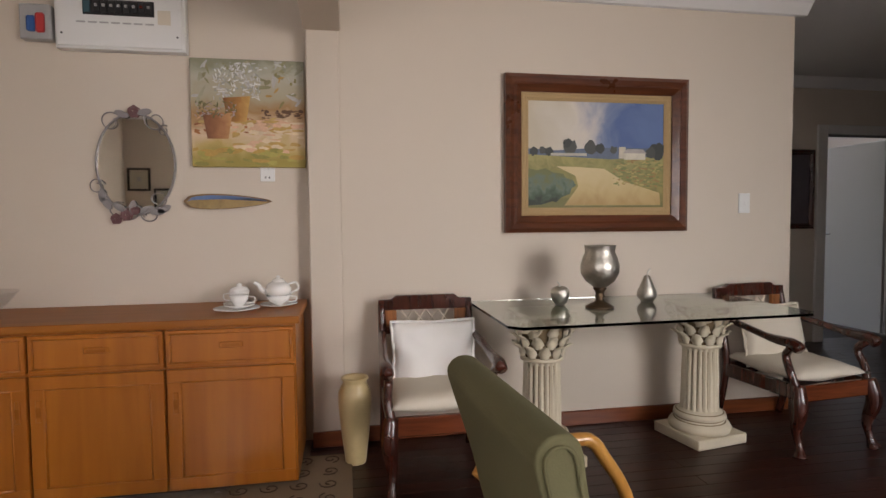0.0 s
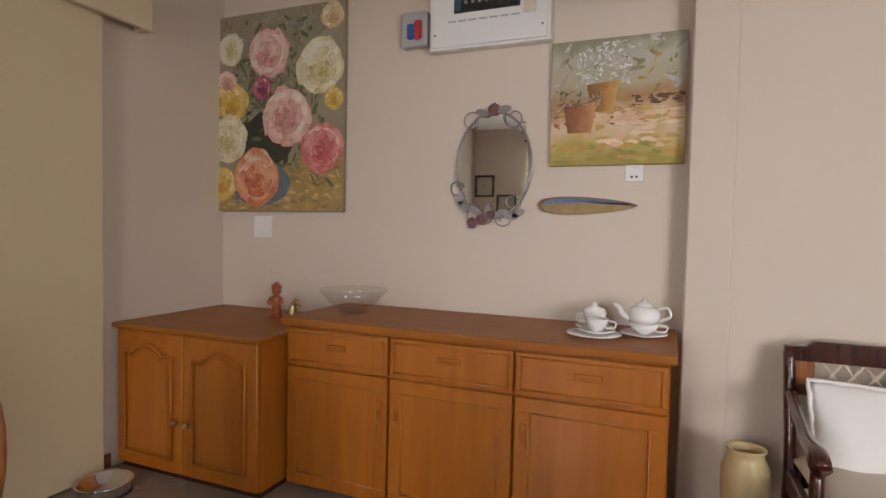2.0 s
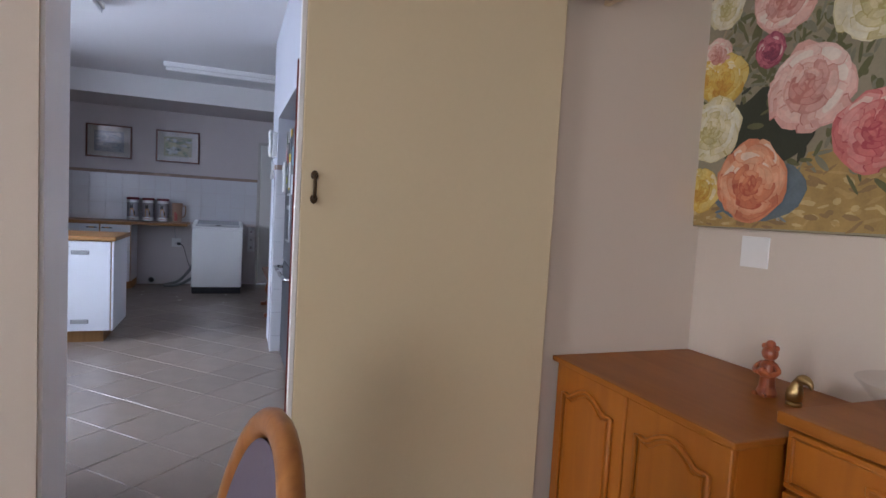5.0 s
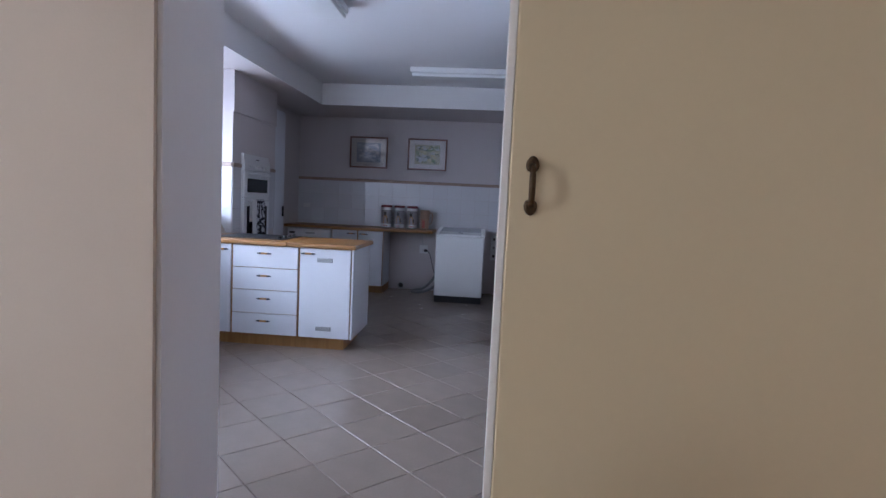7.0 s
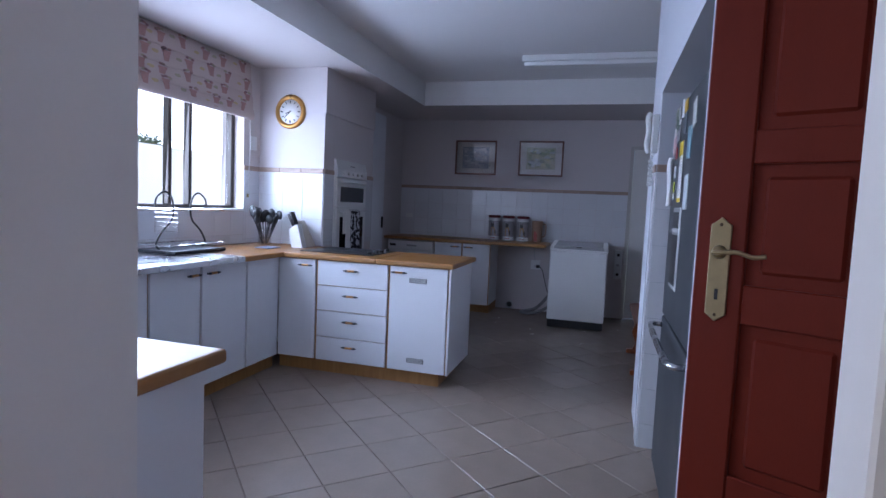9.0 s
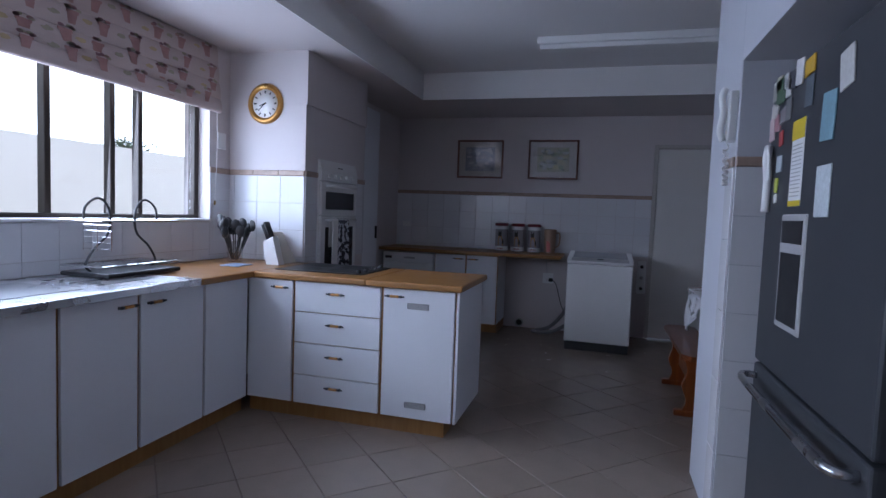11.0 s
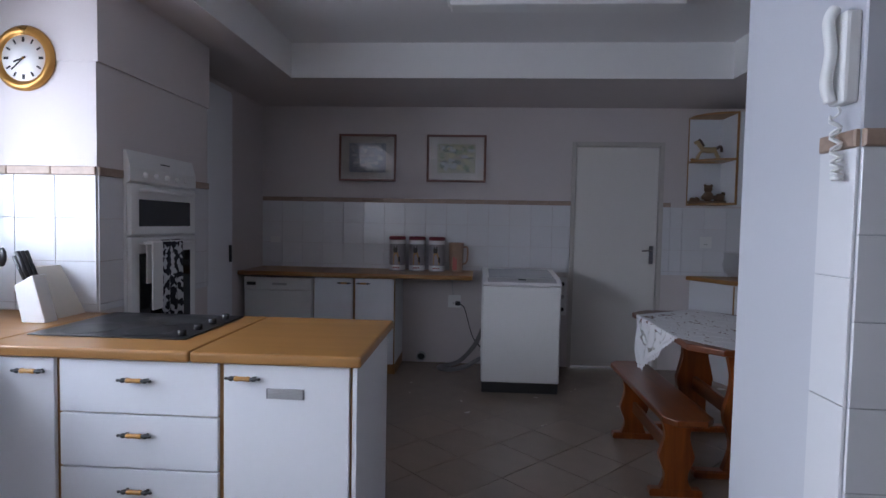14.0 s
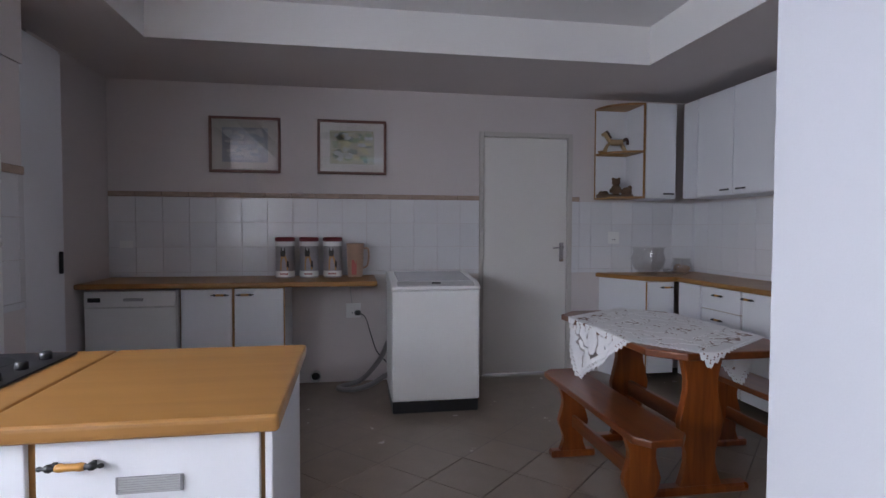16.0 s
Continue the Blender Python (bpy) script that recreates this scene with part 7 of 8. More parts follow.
def wall_picture(y0, y1, z0, z1, lab, base, dabs, seed):
    p = thing("watercolour", lab, "picture", group="watercolours on the back wall")
    x = BACK
    fr = wood("reddish frame", (0.10, 0.035, 0.025), (0.18, 0.07, 0.045), 0.4, 0.2, 3, "y")
    w = 0.022
    for a in ((y0, z0, y1, z0 + w), (y0, z1 - w, y1, z1), (y0, z0 + w, y0 + w, z1 - w), (y1 - w, z0 + w, y1, z1 - w)):
        part("frame", B(x + 0.001, a[0], a[1], x + 0.024, a[2], a[3], bevel=0.004), fr, p)
    part("mount", B(x + 0.001, y0 + w, z0 + w, x + 0.010, y1 - w, z1 - w), mat("ivory mount", (0.50, 0.46, 0.42), 0.8, 0.04, 8, 0.03, 90), p, "ivory card mount")
    a0, a1, b0, b1 = y0 + 0.10, y1 - 0.10, z0 + 0.085, z1 - 0.085
    part("picture_area", B(x + 0.010, a0, b0, x + 0.0112, a1, b1), mat("wash " + lab[:8], base, 0.8, 0.3, 9, 0.03, 60), p)
    rnd = random.Random(seed)
    for i in range(64):
        cy, cz = rnd.uniform(a0 + 0.04, a1 - 0.04), rnd.uniform(b0 + 0.026, b1 - 0.026)
        m = dabs[i % len(dabs)]
        part("brush_dab", P(blob(cy, cz, rnd.uniform(0.016, 0.042), rnd.uniform(0.008, 0.024), 9, 0.5, i), x + 0.0112, x + 0.0118 + i * 0.00002, "yz"), m, p)
    g = part("glazing", B(x + 0.0145, y0 + w, z0 + w, x + 0.016, y1 - w, z1 - w), GLASS_THIN, p)
    g.visible_shadow = False


wc = lambda n, *c: mat(n, c, 0.85, 0.2, 20, 0.02, 60)
wall_picture(-1.078, -0.523, 1.738, 2.186, "pale blue watercolour in a reddish frame", (0.24, 0.27, 0.31), [wc("pale blue wash", 0.28, 0.33, 0.40), wc("grey wash", 0.38, 0.39, 0.42), wc("white wash", 0.5, 0.5, 0.52)], 3)
wall_picture(-0.23, 0.335, 1.74, 2.188, "green garden watercolour in a reddish frame", (0.30, 0.29, 0.17), [wc("leaf wash", 0.12, 0.18, 0.06), wc("dark leaf wash", 0.05, 0.08, 0.04), wc("straw wash", 0.42, 0.38, 0.18), wc("pool wash", 0.40, 0.42, 0.40)], 5)


def tube_light(x0, y0, x1, y1):
    f = thing("strip_light", "unlit white fluorescent batten on the ceiling", "ceiling light", group="fluorescent battens")
    z = KCEIL
    part("channel", B(x0, y0, z - 0.055, x1, y1, z - 0.001, bevel=0.005), PLASTIC_WHITE, f)
    long_y = (y1 - y0) > (x1 - x0)
    if long_y:
        xm = (x0 + x1) / 2
        part("diffuser", B(x0 + 0.012, y0 + 0.02, z - 0.095, x1 - 0.012, y1 - 0.02, z - 0.056, bevel=0.012, seg=3), PLASTIC_WHITE, f)
    else:
        part("diffuser", B(x0 + 0.02, y0 + 0.012, z - 0.095, x1 - 0.02, y1 - 0.012, z - 0.056, bevel=0.012, seg=3), PLASTIC_WHITE, f)


tube_light(-7.20, 0.06, -7.04, 1.45)
tube_light(-5.29, -0.40, -4.0, -0.16)


def hob():
    h = thing("hob", "black glass ceramic hob set in the worktop", "hob")
    part("glass", B(-6.23, -1.40, 0.9005, -5.72, -0.79, 0.906, bevel=0.002), mat("black hob glass", (0.010, 0.010, 0.012), 0.33, 0.05, 4, 0.0, 60), h)
    for i in range(4):
        part("knob", L([(0.017, 0), (0.016, 0.018), (0.012, 0.022), (0.001, 0.022)], 16, (-6.14 + i * 0.12, -0.835, 0.906)), BLACK, h, smooth=True)
    for x, y, r in ((-6.08, -1.24, 0.08), (-5.85, -1.24, 0.10), (-6.08, -1.0, 0.10), (-5.85, -1.0, 0.08)):
        part("zone_ring", L([(r, 0), (r + 0.003, 0), (r + 0.003, 0.0006), (r, 0.0006)], 36, (x, y, 0.906)), BLACK, h)


hob()


def dish_rack():
    r = thing("dish_rack", "two-tier black and chrome wire dish rack on the sink", "dish rack")
    y0, y1 = -2.05, -1.78
    xa, xb = -5.26, -4.84
    for y in (-1.92,):
        for s, x in ((1, xa + 0.02), (-1, xb)):
            pts = spline([(x - 0.0 * s, y, 0.93), (x - 0.03 * s, y, 0.97), (x + 0.02 * s, y, 1.05), (x + 0.10 * s, y, 1.12), (x + 0.12 * s, y, 1.20), (x + 0.10 * s, y, 1.28), (x + 0.04 * s, y, 1.315), (x - 0.03 * s, y, 1.27), (x - 0.04 * s, y, 1.20)], 5)
            part("side_bow", T(pts, 0.0065, 8), BLACK, r, smooth=True)
    for z, nm in ((1.20, "upper_wire"), (0.965, "lower_wire")):
        for y in (y0, y1):
            part("rail", T([(xa - 0.04, y, z), (xb + 0.06, y, z)], 0.005, 6), CHROME, r)
        for x in (xa - 0.04, xb + 0.06):
            part("rail", T([(x, y0, z), (x, y1, z)], 0.005, 6), CHROME, r)
        n = 18
        for i in range(n):
            x = xa - 0.02 + (xb - xa + 0.06) * i / (n - 1)
            part(nm, T([(x, y0, z - 0.002), (x, y1, z - 0.002)], 0.002, 5), CHROME, r)
    part("drip_tray", B(xa - 0.03, y0 - 0.02, 0.908, xb + 0.05, y1 + 0.03, 0.932, bevel=0.01, seg=2), BLACK, r)
    for i in range(5):
        part("cutlery_wire", T([(-4.78, -1.9, 1.18 - i * 0.03), (-4.78, -1.72, 1.18 - i * 0.03)], 0.002, 5), CHROME, r)
    for y in (-1.9, -1.81, -1.72):
        part("cutlery_wire", T([(-4.78, y, 1.20), (-4.78, y, 1.05)], 0.002, 5), CHROME, r)


dish_rack()


def utensils():
    j = thing("utensil_jar", "clear glass jar full of black kitchen utensils", "utensil jar")
    x, y, z = -6.03, -1.93, 0.90
    part("jar", L([(0.05, 0), (0.055, 0.01), (0.055, 0.12), (0.048, 0.135), (0.056, 0.15), (0.052, 0.15), (0.044, 0.135), (0.05, 0.12), (0.05, 0.012), (0.001, 0.01)], 28, (x, y, z)), GLASS_THIN, j, smooth=True)
    rnd = random.Random(2)
    for i in range(18):
        a = 2 * math.pi * i / 18 + rnd.uniform(-0.2, 0.2)
        lean = rnd.uniform(0.06, 0.15)
        h = rnd.uniform(0.21, 0.30)
        top = Vector((x + lean * math.cos(a), y + lean * math.sin(a) * 0.8, z + h))
        u = part("utensil", T([(x + 0.02 * math.cos(a), y + 0.02 * math.sin(a), z + 0.012), tuple(top)], 0.005, 6), BLACK, j)
        bm = bmesh.new()
        bmesh.ops.create_uvsphere(bm, u_segments=10, v_segments=6, radius=1)
        for v in bm.verts:
            v.co = top + Vector((v.co.x * 0.033, v.co.y * 0.013, v.co.z * 0.042)) @ Matrix.Rotation(a, 3, "Z")
        part("utensil_head", bm, BLACK, u, smooth=True)
    k = thing("knife_block", "white slanted knife block with black handled knives", "knife block")
    bx, by = -5.98, -1.56
    pts = [(by - 0.055, 0.901), (by + 0.05, 0.901), (by - 0.005, 1.10), (by - 0.085, 1.055)]
    blk = soften(part("block", P(pts, bx - 0.035, bx + 0.035, "yz"), PLASTIC_WHITE, k), 0.004)
    for i in range(5):
        dx = -0.022 + (i % 3) * 0.022
        dy = -0.03 if i < 3 else -0.06
        s = Vector((bx + dx, by + dy - 0.0, 1.06 + (0.02 if i < 3 else 0.0)))
        e = s + Vector((0, -0.05, 0.115))
        part("knife_handle", T([s, s.lerp(e, 0.5), e], 0.0095, 8, [0.85, 1.0, 1.05]), BLACK, k, smooth=True)
    m = thing("coaster_stack", "small blue patterned mat on the worktop", "mat")
    part("mat", B(-5.86, -1.80, 0.9005, -5.70, -1.66, 0.908, bevel=0.002), mat("blue floral mat", (0.25, 0.32, 0.48), 0.5, 0.5, 50, 0.05, 90), m)
    b = thing("cutting_board", "pale board leaning behind the knife block", "cutting board")
    part("board", P([(-1.58, 0.901), (-1.54, 0.901), (-1.66, 1.12), (-1.70, 1.12)], -6.22, -6.06, "yz"), mat("pale board", (0.55, 0.50, 0.42), 0.5, 0.08, 10, 0.05, 60), b)
    t = thing("tea_towel", "black and white patterned tea towel over the oven handle", "towel")
    bm = bmesh.new()
    y = -1.435
    n = 14
    cols = []
    for i in range(n + 1):
        x = -6.86 + 0.20 * i / n
        w = 0.006 * math.sin(i * 1.3)
        cols.append([bm.verts.new((x, y + 0.0 - 0.022 + w * 0.5, 1.04)), bm.verts.new((x, y - 0.02, 1.213)), bm.verts.new((x, y - 0.006, 1.228)), bm.verts.new((x, y + 0.010, 1.213)), bm.verts.new((x, y + 0.012 + w, 1.0)), bm.verts.new((x, y + 0.014 + w * 1.6, 0.80))])
    for a, b2 in zip(cols, cols[1:]):
        for k2 in range(5):
            bm.faces.new((a[k2], b2[k2], b2[k2 + 1], a[k2 + 1]))
    tm = mat("towel print", (0.30, 0.30, 0.32), 0.9, 0.3, 12, 0.2, 200)
    nt = tm.node_tree
    ns, rp = nt.nodes.new("ShaderNodeTexNoise"), nt.nodes.new("ShaderNodeValToRGB")
    ns.inputs["Scale"].default_value, ns.inputs["Detail"].default_value = 26, 1
    rp.color_ramp.interpolation = "CONSTANT"
    rp.color_ramp.elements[1].position = 0.52
    rp.color_ramp.elements[0].color, rp.color_ramp.elements[1].color = (0.02, 0.02, 0.03, 1), (0.6, 0.6, 0.62, 1)
    tcn = nt.nodes.new("ShaderNodeTexCoord")
    nt.links.new(tcn.outputs["Object"], ns.inputs["Vector"])
    nt.links.new(ns.outputs[0], rp.inputs[0])
    nt.links.new(rp.outputs[0], nt.nodes["Principled BSDF"].inputs["Base Color"])
    ob = part("cloth", bm, tm, t, smooth=True)
    ob.modifiers.new("thick", "SOLIDIFY").thickness = 0.003
    t = thing("hand_towel", "plain white towel over the oven handle", "towel")
    bm = bmesh.new()
    box(bm, -6.655, y + 0.006, 0.86, -6.56, y + 0.014, 1.215, bevel=0.003)
    box(bm, -6.655, y - 0.024, 1.0, -6.56, y - 0.018, 1.215, bevel=0.002)
    box(bm, -6.655, y - 0.024, 1.213, -6.56, y + 0.014, 1.226, bevel=0.004)
    part("cloth", bm, CUSHION, t)


utensils()


def canister(y):
    c = thing("food_canister", "tall printed tin with red lid and dog picture", "tin", group="pet food tins")
    x, z, r, h = -8.90, 0.90, 0.073, 0.30
    part("tin", L([(r, 0), (r, h), (0.001, h)], 32, (x, y, z)), mat("silver printed tin", (0.30, 0.28, 0.29), 0.35, 0.3, 12, 0.02, 60, metal=0.3), c, smooth=False)
    part("lid", L([(r + 0.004, h - 0.012), (r + 0.005, h + 0.012), (r - 0.004, h + 0.02), (0.001, h + 0.02)], 32, (x, y, z)), mat("dark red lid", (0.18, 0.02, 0.03), 0.35), c, "dark red lid", smooth=True)
    part("label_band", L([(r + 0.001, 0.01), (r + 0.0015, 0.055)], 32, (x, y, z)), PLASTIC_WHITE, c, "white label band")
    part("top_band", L([(r + 0.001, h - 0.05), (r + 0.0015, h - 0.014)], 32, (x, y, z)), PLASTIC_WHITE, c, "white upper band")
    tan, blk = mat("tan print", (0.36, 0.20, 0.08), 0.5), mat("black print", (0.03, 0.025, 0.02), 0.5)
    X = x + r
    def pr(pts, m, d=0.0):
        bm = bmesh.new()
        vs = [bm.verts.new((x + math.sqrt(max(0, (r + 0.003 + d) ** 2 - u * u)), y + u, z + v)) for u, v in pts]
        bm.faces.new(vs)
        ob = part("printed_shape", bm, m, c)
        ob.modifiers.new("thick", "SOLIDIFY").thickness = 0.0008
    pr([(-0.03, 0.06), (0.03, 0.06), (0.034, 0.10), (0.02, 0.15), (0.008, 0.19), (-0.02, 0.19), (-0.028, 0.14)], tan)
    pr([(-0.026, 0.17), (0.008, 0.17), (0.012, 0.20), (0.006, 0.245), (-0.002, 0.215), (-0.012, 0.215), (-0.022, 0.245), (-0.028, 0.20)], blk, 0.001)
    pr([(0.018, 0.09), (0.036, 0.08), (0.034, 0.13), (0.022, 0.14)], blk, 0.001)
    for i in range(4):
        part("lettering_bar", B(x + r + 0.0005, y - 0.03 + i * 0.016, z + 0.026, x + r + 0.003, y - 0.019 + i * 0.016, z + 0.038), mat("red print", (0.3, 0.03, 0.03), 0.5), c)
    return c


for y in (-0.475, -0.29, -0.105):
    canister(y)
j = thing("measuring_jug", "translucent peach plastic jug beside the tins", "jug")
part("jug", L([(0.055, 0), (0.06, 0.01), (0.07, 0.26), (0.075, 0.265), (0.072, 0.27), (0.066, 0.26), (0.055, 0.015), (0.001, 0.012)], 28, (-8.90, 0.075, 0.90)), mat("peach plastic", (0.42, 0.28, 0.20), 0.4, 0.1, 6, 0.0, 60), j, smooth=True)
part("red_print", B(-8.842, 0.045, 0.92, -8.836, 0.085, 1.04), mat("pink print", (0.5, 0.14, 0.12), 0.5), j)
part("handle", T(spline([(-8.90, 0.14, 1.13), (-8.90, 0.18, 1.12), (-8.90, 0.175, 1.0), (-8.90, 0.135, 0.97)], 5), 0.008, 8), mat("peach handle", (0.42, 0.28, 0.20), 0.4), j, smooth=True)


# plug, cables, pipes behind the washing machine
wall_plate("wall_socket", "white double socket under the back worktop", "+x", BACK, 0.06, 0.60, 0.12, 0.12, 2, 2)
pl = thing("plug_lead", "black plug and lead hanging from the socket", "cable")
part("plug", B(BACK + 0.012, 0.07, 0.565, BACK + 0.06, 0.12, 0.605, bevel=0.012, seg=2), BLACK, pl)
part("lead", T(spline([(BACK + 0.055, 0.11, 0.585), (BACK + 0.10, 0.16, 0.55), (BACK + 0.12, 0.20, 0.42), (BACK + 0.16, 0.25, 0.28), (BACK + 0.22, 0.33, 0.20)], 6), 0.005, 6), BLACK, pl, smooth=True)
part("upper_lead", T(spline([(BACK + 0.012, 0.05, 0.66), (BACK + 0.02, 0.04, 0.74), (BACK + 0.01, 0.03, 0.86)], 5), 0.004, 6), PLASTIC_GREY, pl, smooth=True)
h = thing("drain_hose", "grey ribbed washing machine drain hose on the floor", "hose")
pts = spline([(BACK + 0.35, 0.33, 0.40), (BACK + 0.30, 0.26, 0.24), (BACK + 0.26, 0.12, 0.08), (BACK + 0.26, -0.06, 0.022), (BACK + 0.33, 0.04, 0.022), (BACK + 0.36, 0.18, 0.06), (BACK + 0.40, 0.30, 0.14), (BACK + 0.42, 0.34, 0.15)], 12)
part("hose", T(pts, 0.019, 10, [1.0 + 0.10 * (k % 2) for k in range(len(pts))]), mat("grey hose", (0.20, 0.19, 0.19), 0.5, 0.15, 12, 0.1, 80), h, smooth=True)
w = thing("waste_pipe", "short dark waste pipe stub at the wall base", "pipe")
part("pipe", L([(0.045, 0), (0.045, 0.06), (0.038, 0.06), (0.036, 0.01)], 20, (BACK + 0.001, -0.25, 0.06), "x"), PLASTIC_GREY, w, smooth=True)
part("cap", L([(0.037, 0.02), (0.02, 0.03), (0.001, 0.03)], 20, (BACK, -0.25, 0.06), "x"), BLACK, w, smooth=True)
hd = thing("hose_bracket", "white wall caddy with dark fittings beside the washer", "caddy")
part("plate", B(BACK + 0.001, 1.03, 0.50, BACK + 0.05, 1.12, 0.86, bevel=0.008), PLASTIC_WHITE, hd)
for i in range(3):
    part("fitting", L([(0.018, 0), (0.018, 0.03), (0.001, 0.034)], 12, (BACK + 0.05, 1.075, 0.56 + i * 0.12), "x"), BLACK if i != 1 else PLASTIC_GREY, hd, smooth=True)
wall_plate("wall_socket", "white switched socket above the corner worktop", "+x", BACK, 2.39, 1.215, 0.11, 0.11, 1, 2)
wall_plate("wall_plate", "white blank plate beside the window", "+y", -6.15, WIN_Y, 1.78, 0.09, 0.12, 0)
wall_plate("wall_plate", "small white plate above the back worktop", "+x", BACK, -1.70, 1.16, 0.10, 0.06, 0)

# bowls in the far corner, ornaments on the open shelf
b = thing("punch_bowl", "large clear glass fishbowl on the corner worktop", "bowl")
part("bowl", L([(0.08, 0), (0.085, 0.008), (0.13, 0.07), (0.145, 0.13), (0.125, 0.20), (0.13, 0.21), (0.14, 0.235), (0.135, 0.235), (0.12, 0.205), (0.138, 0.13), (0.12, 0.07), (0.07, 0.016), (0.001, 0.014)], 36, (-8.83, 2.60, 0.90)), GLASS_THIN, b, smooth=True)
b = thing("glass_jar", "clear glass jar filled with beige shells", "jar")
part("jar", L([(0.06, 0), (0.085, 0.03), (0.09, 0.08), (0.07, 0.12), (0.075, 0.14), (0.07, 0.14), (0.065, 0.12), (0.084, 0.08), (0.055, 0.01), (0.001, 0.008)], 30, (-8.80, 2.90, 0.90)), GLASS_THIN, b, smooth=True)
bm = bmesh.new()
rnd = random.Random(9)
for i in range(40):
    a, rr = rnd.uniform(0, 6.28), 0.06 * math.sqrt(rnd.random())
    bmesh.ops.create_icosphere(bm, subdivisions=1, radius=rnd.uniform(0.009, 0.016), matrix=Matrix.Translation((-8.80 + rr * math.cos(a), 2.90 + rr * math.sin(a), 0.918 + rnd.uniform(0, 0.06))))
part("shells", bm, mat("beige shells", (0.52, 0.36, 0.26), 0.6, 0.3, 30, 0.2, 90), b)
b = thing("small_dish", "small clear glass dish beside the fishbowl", "dish")
part("dish", L([(0.03, 0), (0.055, 0.02), (0.06, 0.05), (0.056, 0.05), (0.05, 0.02), (0.001, 0.008)], 26, (-8.77, 2.77, 0.90)), GLASS_THIN, b, smooth=True)


def rocking_horse():
    h = thing("rocking_horse", "small cream carved rocking horse ornament", "ornament")
    x, y, z = -8.93, 2.33, 1.935
    cream, brown = mat("cream horse paint", (0.42, 0.30, 0.16), 0.5, 0.2, 20, 0.1, 80), mat("dark mane", (0.06, 0.03, 0.02), 0.7, 0.3, 30, 0.3, 120)
    bm = bmesh.new()
    tube(bm, spline([(x, y - 0.06, z + 0.12), (x, y, z + 0.115), (x, y + 0.06, z + 0.12)], 4), 0.026, 10)
    tube(bm, spline([(x, y - 0.055, z + 0.125), (x, y - 0.085, z + 0.165), (x, y - 0.10, z + 0.19)], 4), 0.018, 8)
    tube(bm, spline([(x, y - 0.095, z + 0.195), (x, y - 0.125, z + 0.175)], 3), 0.014, 8)
    for s in (-1, 1):
        tube(bm, spline([(x + s * 0.015, y - 0.055, z + 0.11), (x + s * 0.018, y - 0.085, z + 0.075), (x + s * 0.02, y - 0.10, z + 0.03)], 4), 0.009, 6)
        tube(bm, spline([(x + s * 0.015, y + 0.055, z + 0.11), (x + s * 0.018, y + 0.075, z + 0.07), (x + s * 0.02, y + 0.095, z + 0.03)], 4), 0.009, 6)
    part("body", bm, cream, h, smooth=True)
    bm = bmesh.new()
    tube(bm, spline([(x, y - 0.045, z + 0.15), (x, y - 0.07, z + 0.19), (x, y - 0.09, z + 0.21)], 4), 0.013, 6)
    tube(bm, spline([(x, y + 0.07, z + 0.13), (x, y + 0.105, z + 0.15), (x, y + 0.115, z + 0.10)], 4), 0.013, 6)
    part("mane_and_tail", bm, brown, h, "dark mane and tail", smooth=True)
    for s in (-1, 1):
        part("rocker", T(spline([(x + s * 0.022, y - 0.15, z + 0.035), (x + s * 0.022, y - 0.06, z + 0.012), (x + s * 0.022, y + 0.06, z + 0.012), (x + s * 0.022, y + 0.15, z + 0.035)], 5), 0.008, 6), STRIP, h, smooth=True)
    t = thing("bear_ornament", "small brown carved bear group on the shelf", "ornament")
    x, y, z = -8.93, 2.34, 1.568
    fur = mat("brown carving", (0.13, 0.075, 0.04), 0.7, 0.3, 30, 0.4, 90)
    bm = bmesh.new()
    for cx, cz, r in ((0, 0.07, 0.045), (0, 0.135, 0.036), (-0.028, 0.165, 0.013), (0.028, 0.165, 0.013), (-0.04, 0.06, 0.02), (0.045, 0.06, 0.02), (0.10, 0.05, 0.045), (0.13, 0.09, 0.02), (-0.10, 0.03, 0.03), (-0.14, 0.035, 0.022)):
        bmesh.ops.create_uvsphere(bm, u_segments=12, v_segments=8, radius=r, matrix=Matrix.Translation((x, y + cx, z + cz)))
    box(bm, x - 0.04, y - 0.17, z, x + 0.04, y + 0.15, z + 0.03, bevel=0.008)
    part("carving", bm, fur, t, smooth=True)


rocking_horse()


def intercom():
    i = thing("intercom_phone", "white wall intercom handset with coiled cord on the pillar", "intercom")
    y = AISLE_Y
    part("base", B(-5.172, y - 0.035, 1.64, -5.112, y - 0.001, 1.85, bevel=0.008, seg=2), PLASTIC_WHITE, i)
    part("handset", T(spline([(-5.142, y - 0.045, 1.645), (-5.142, y - 0.058, 1.69), (-5.142, y - 0.050, 1.76), (-5.142, y - 0.058, 1.83), (-5.142, y - 0.045, 1.86)], 5), 0.0135, 10), PLASTIC_WHITE, i, smooth=True)
    part("button", B(-5.168, y - 0.038, 1.75, -5.158, y - 0.035, 1.77), BLACK, i)
    n = 90
    pts = [(-5.150 + 0.011 * math.cos(k * 0.9) + 0.02 * math.sin(k / n * 3), y - 0.03 + 0.011 * math.sin(k * 0.9), 1.635 - 0.17 * math.sin(math.pi * k / n * 0.98) ** 0.9) for k in range(n)]
    part("coiled_cord", T(pts, 0.0035, 5), PLASTIC_WHITE, i, smooth=True)


intercom()


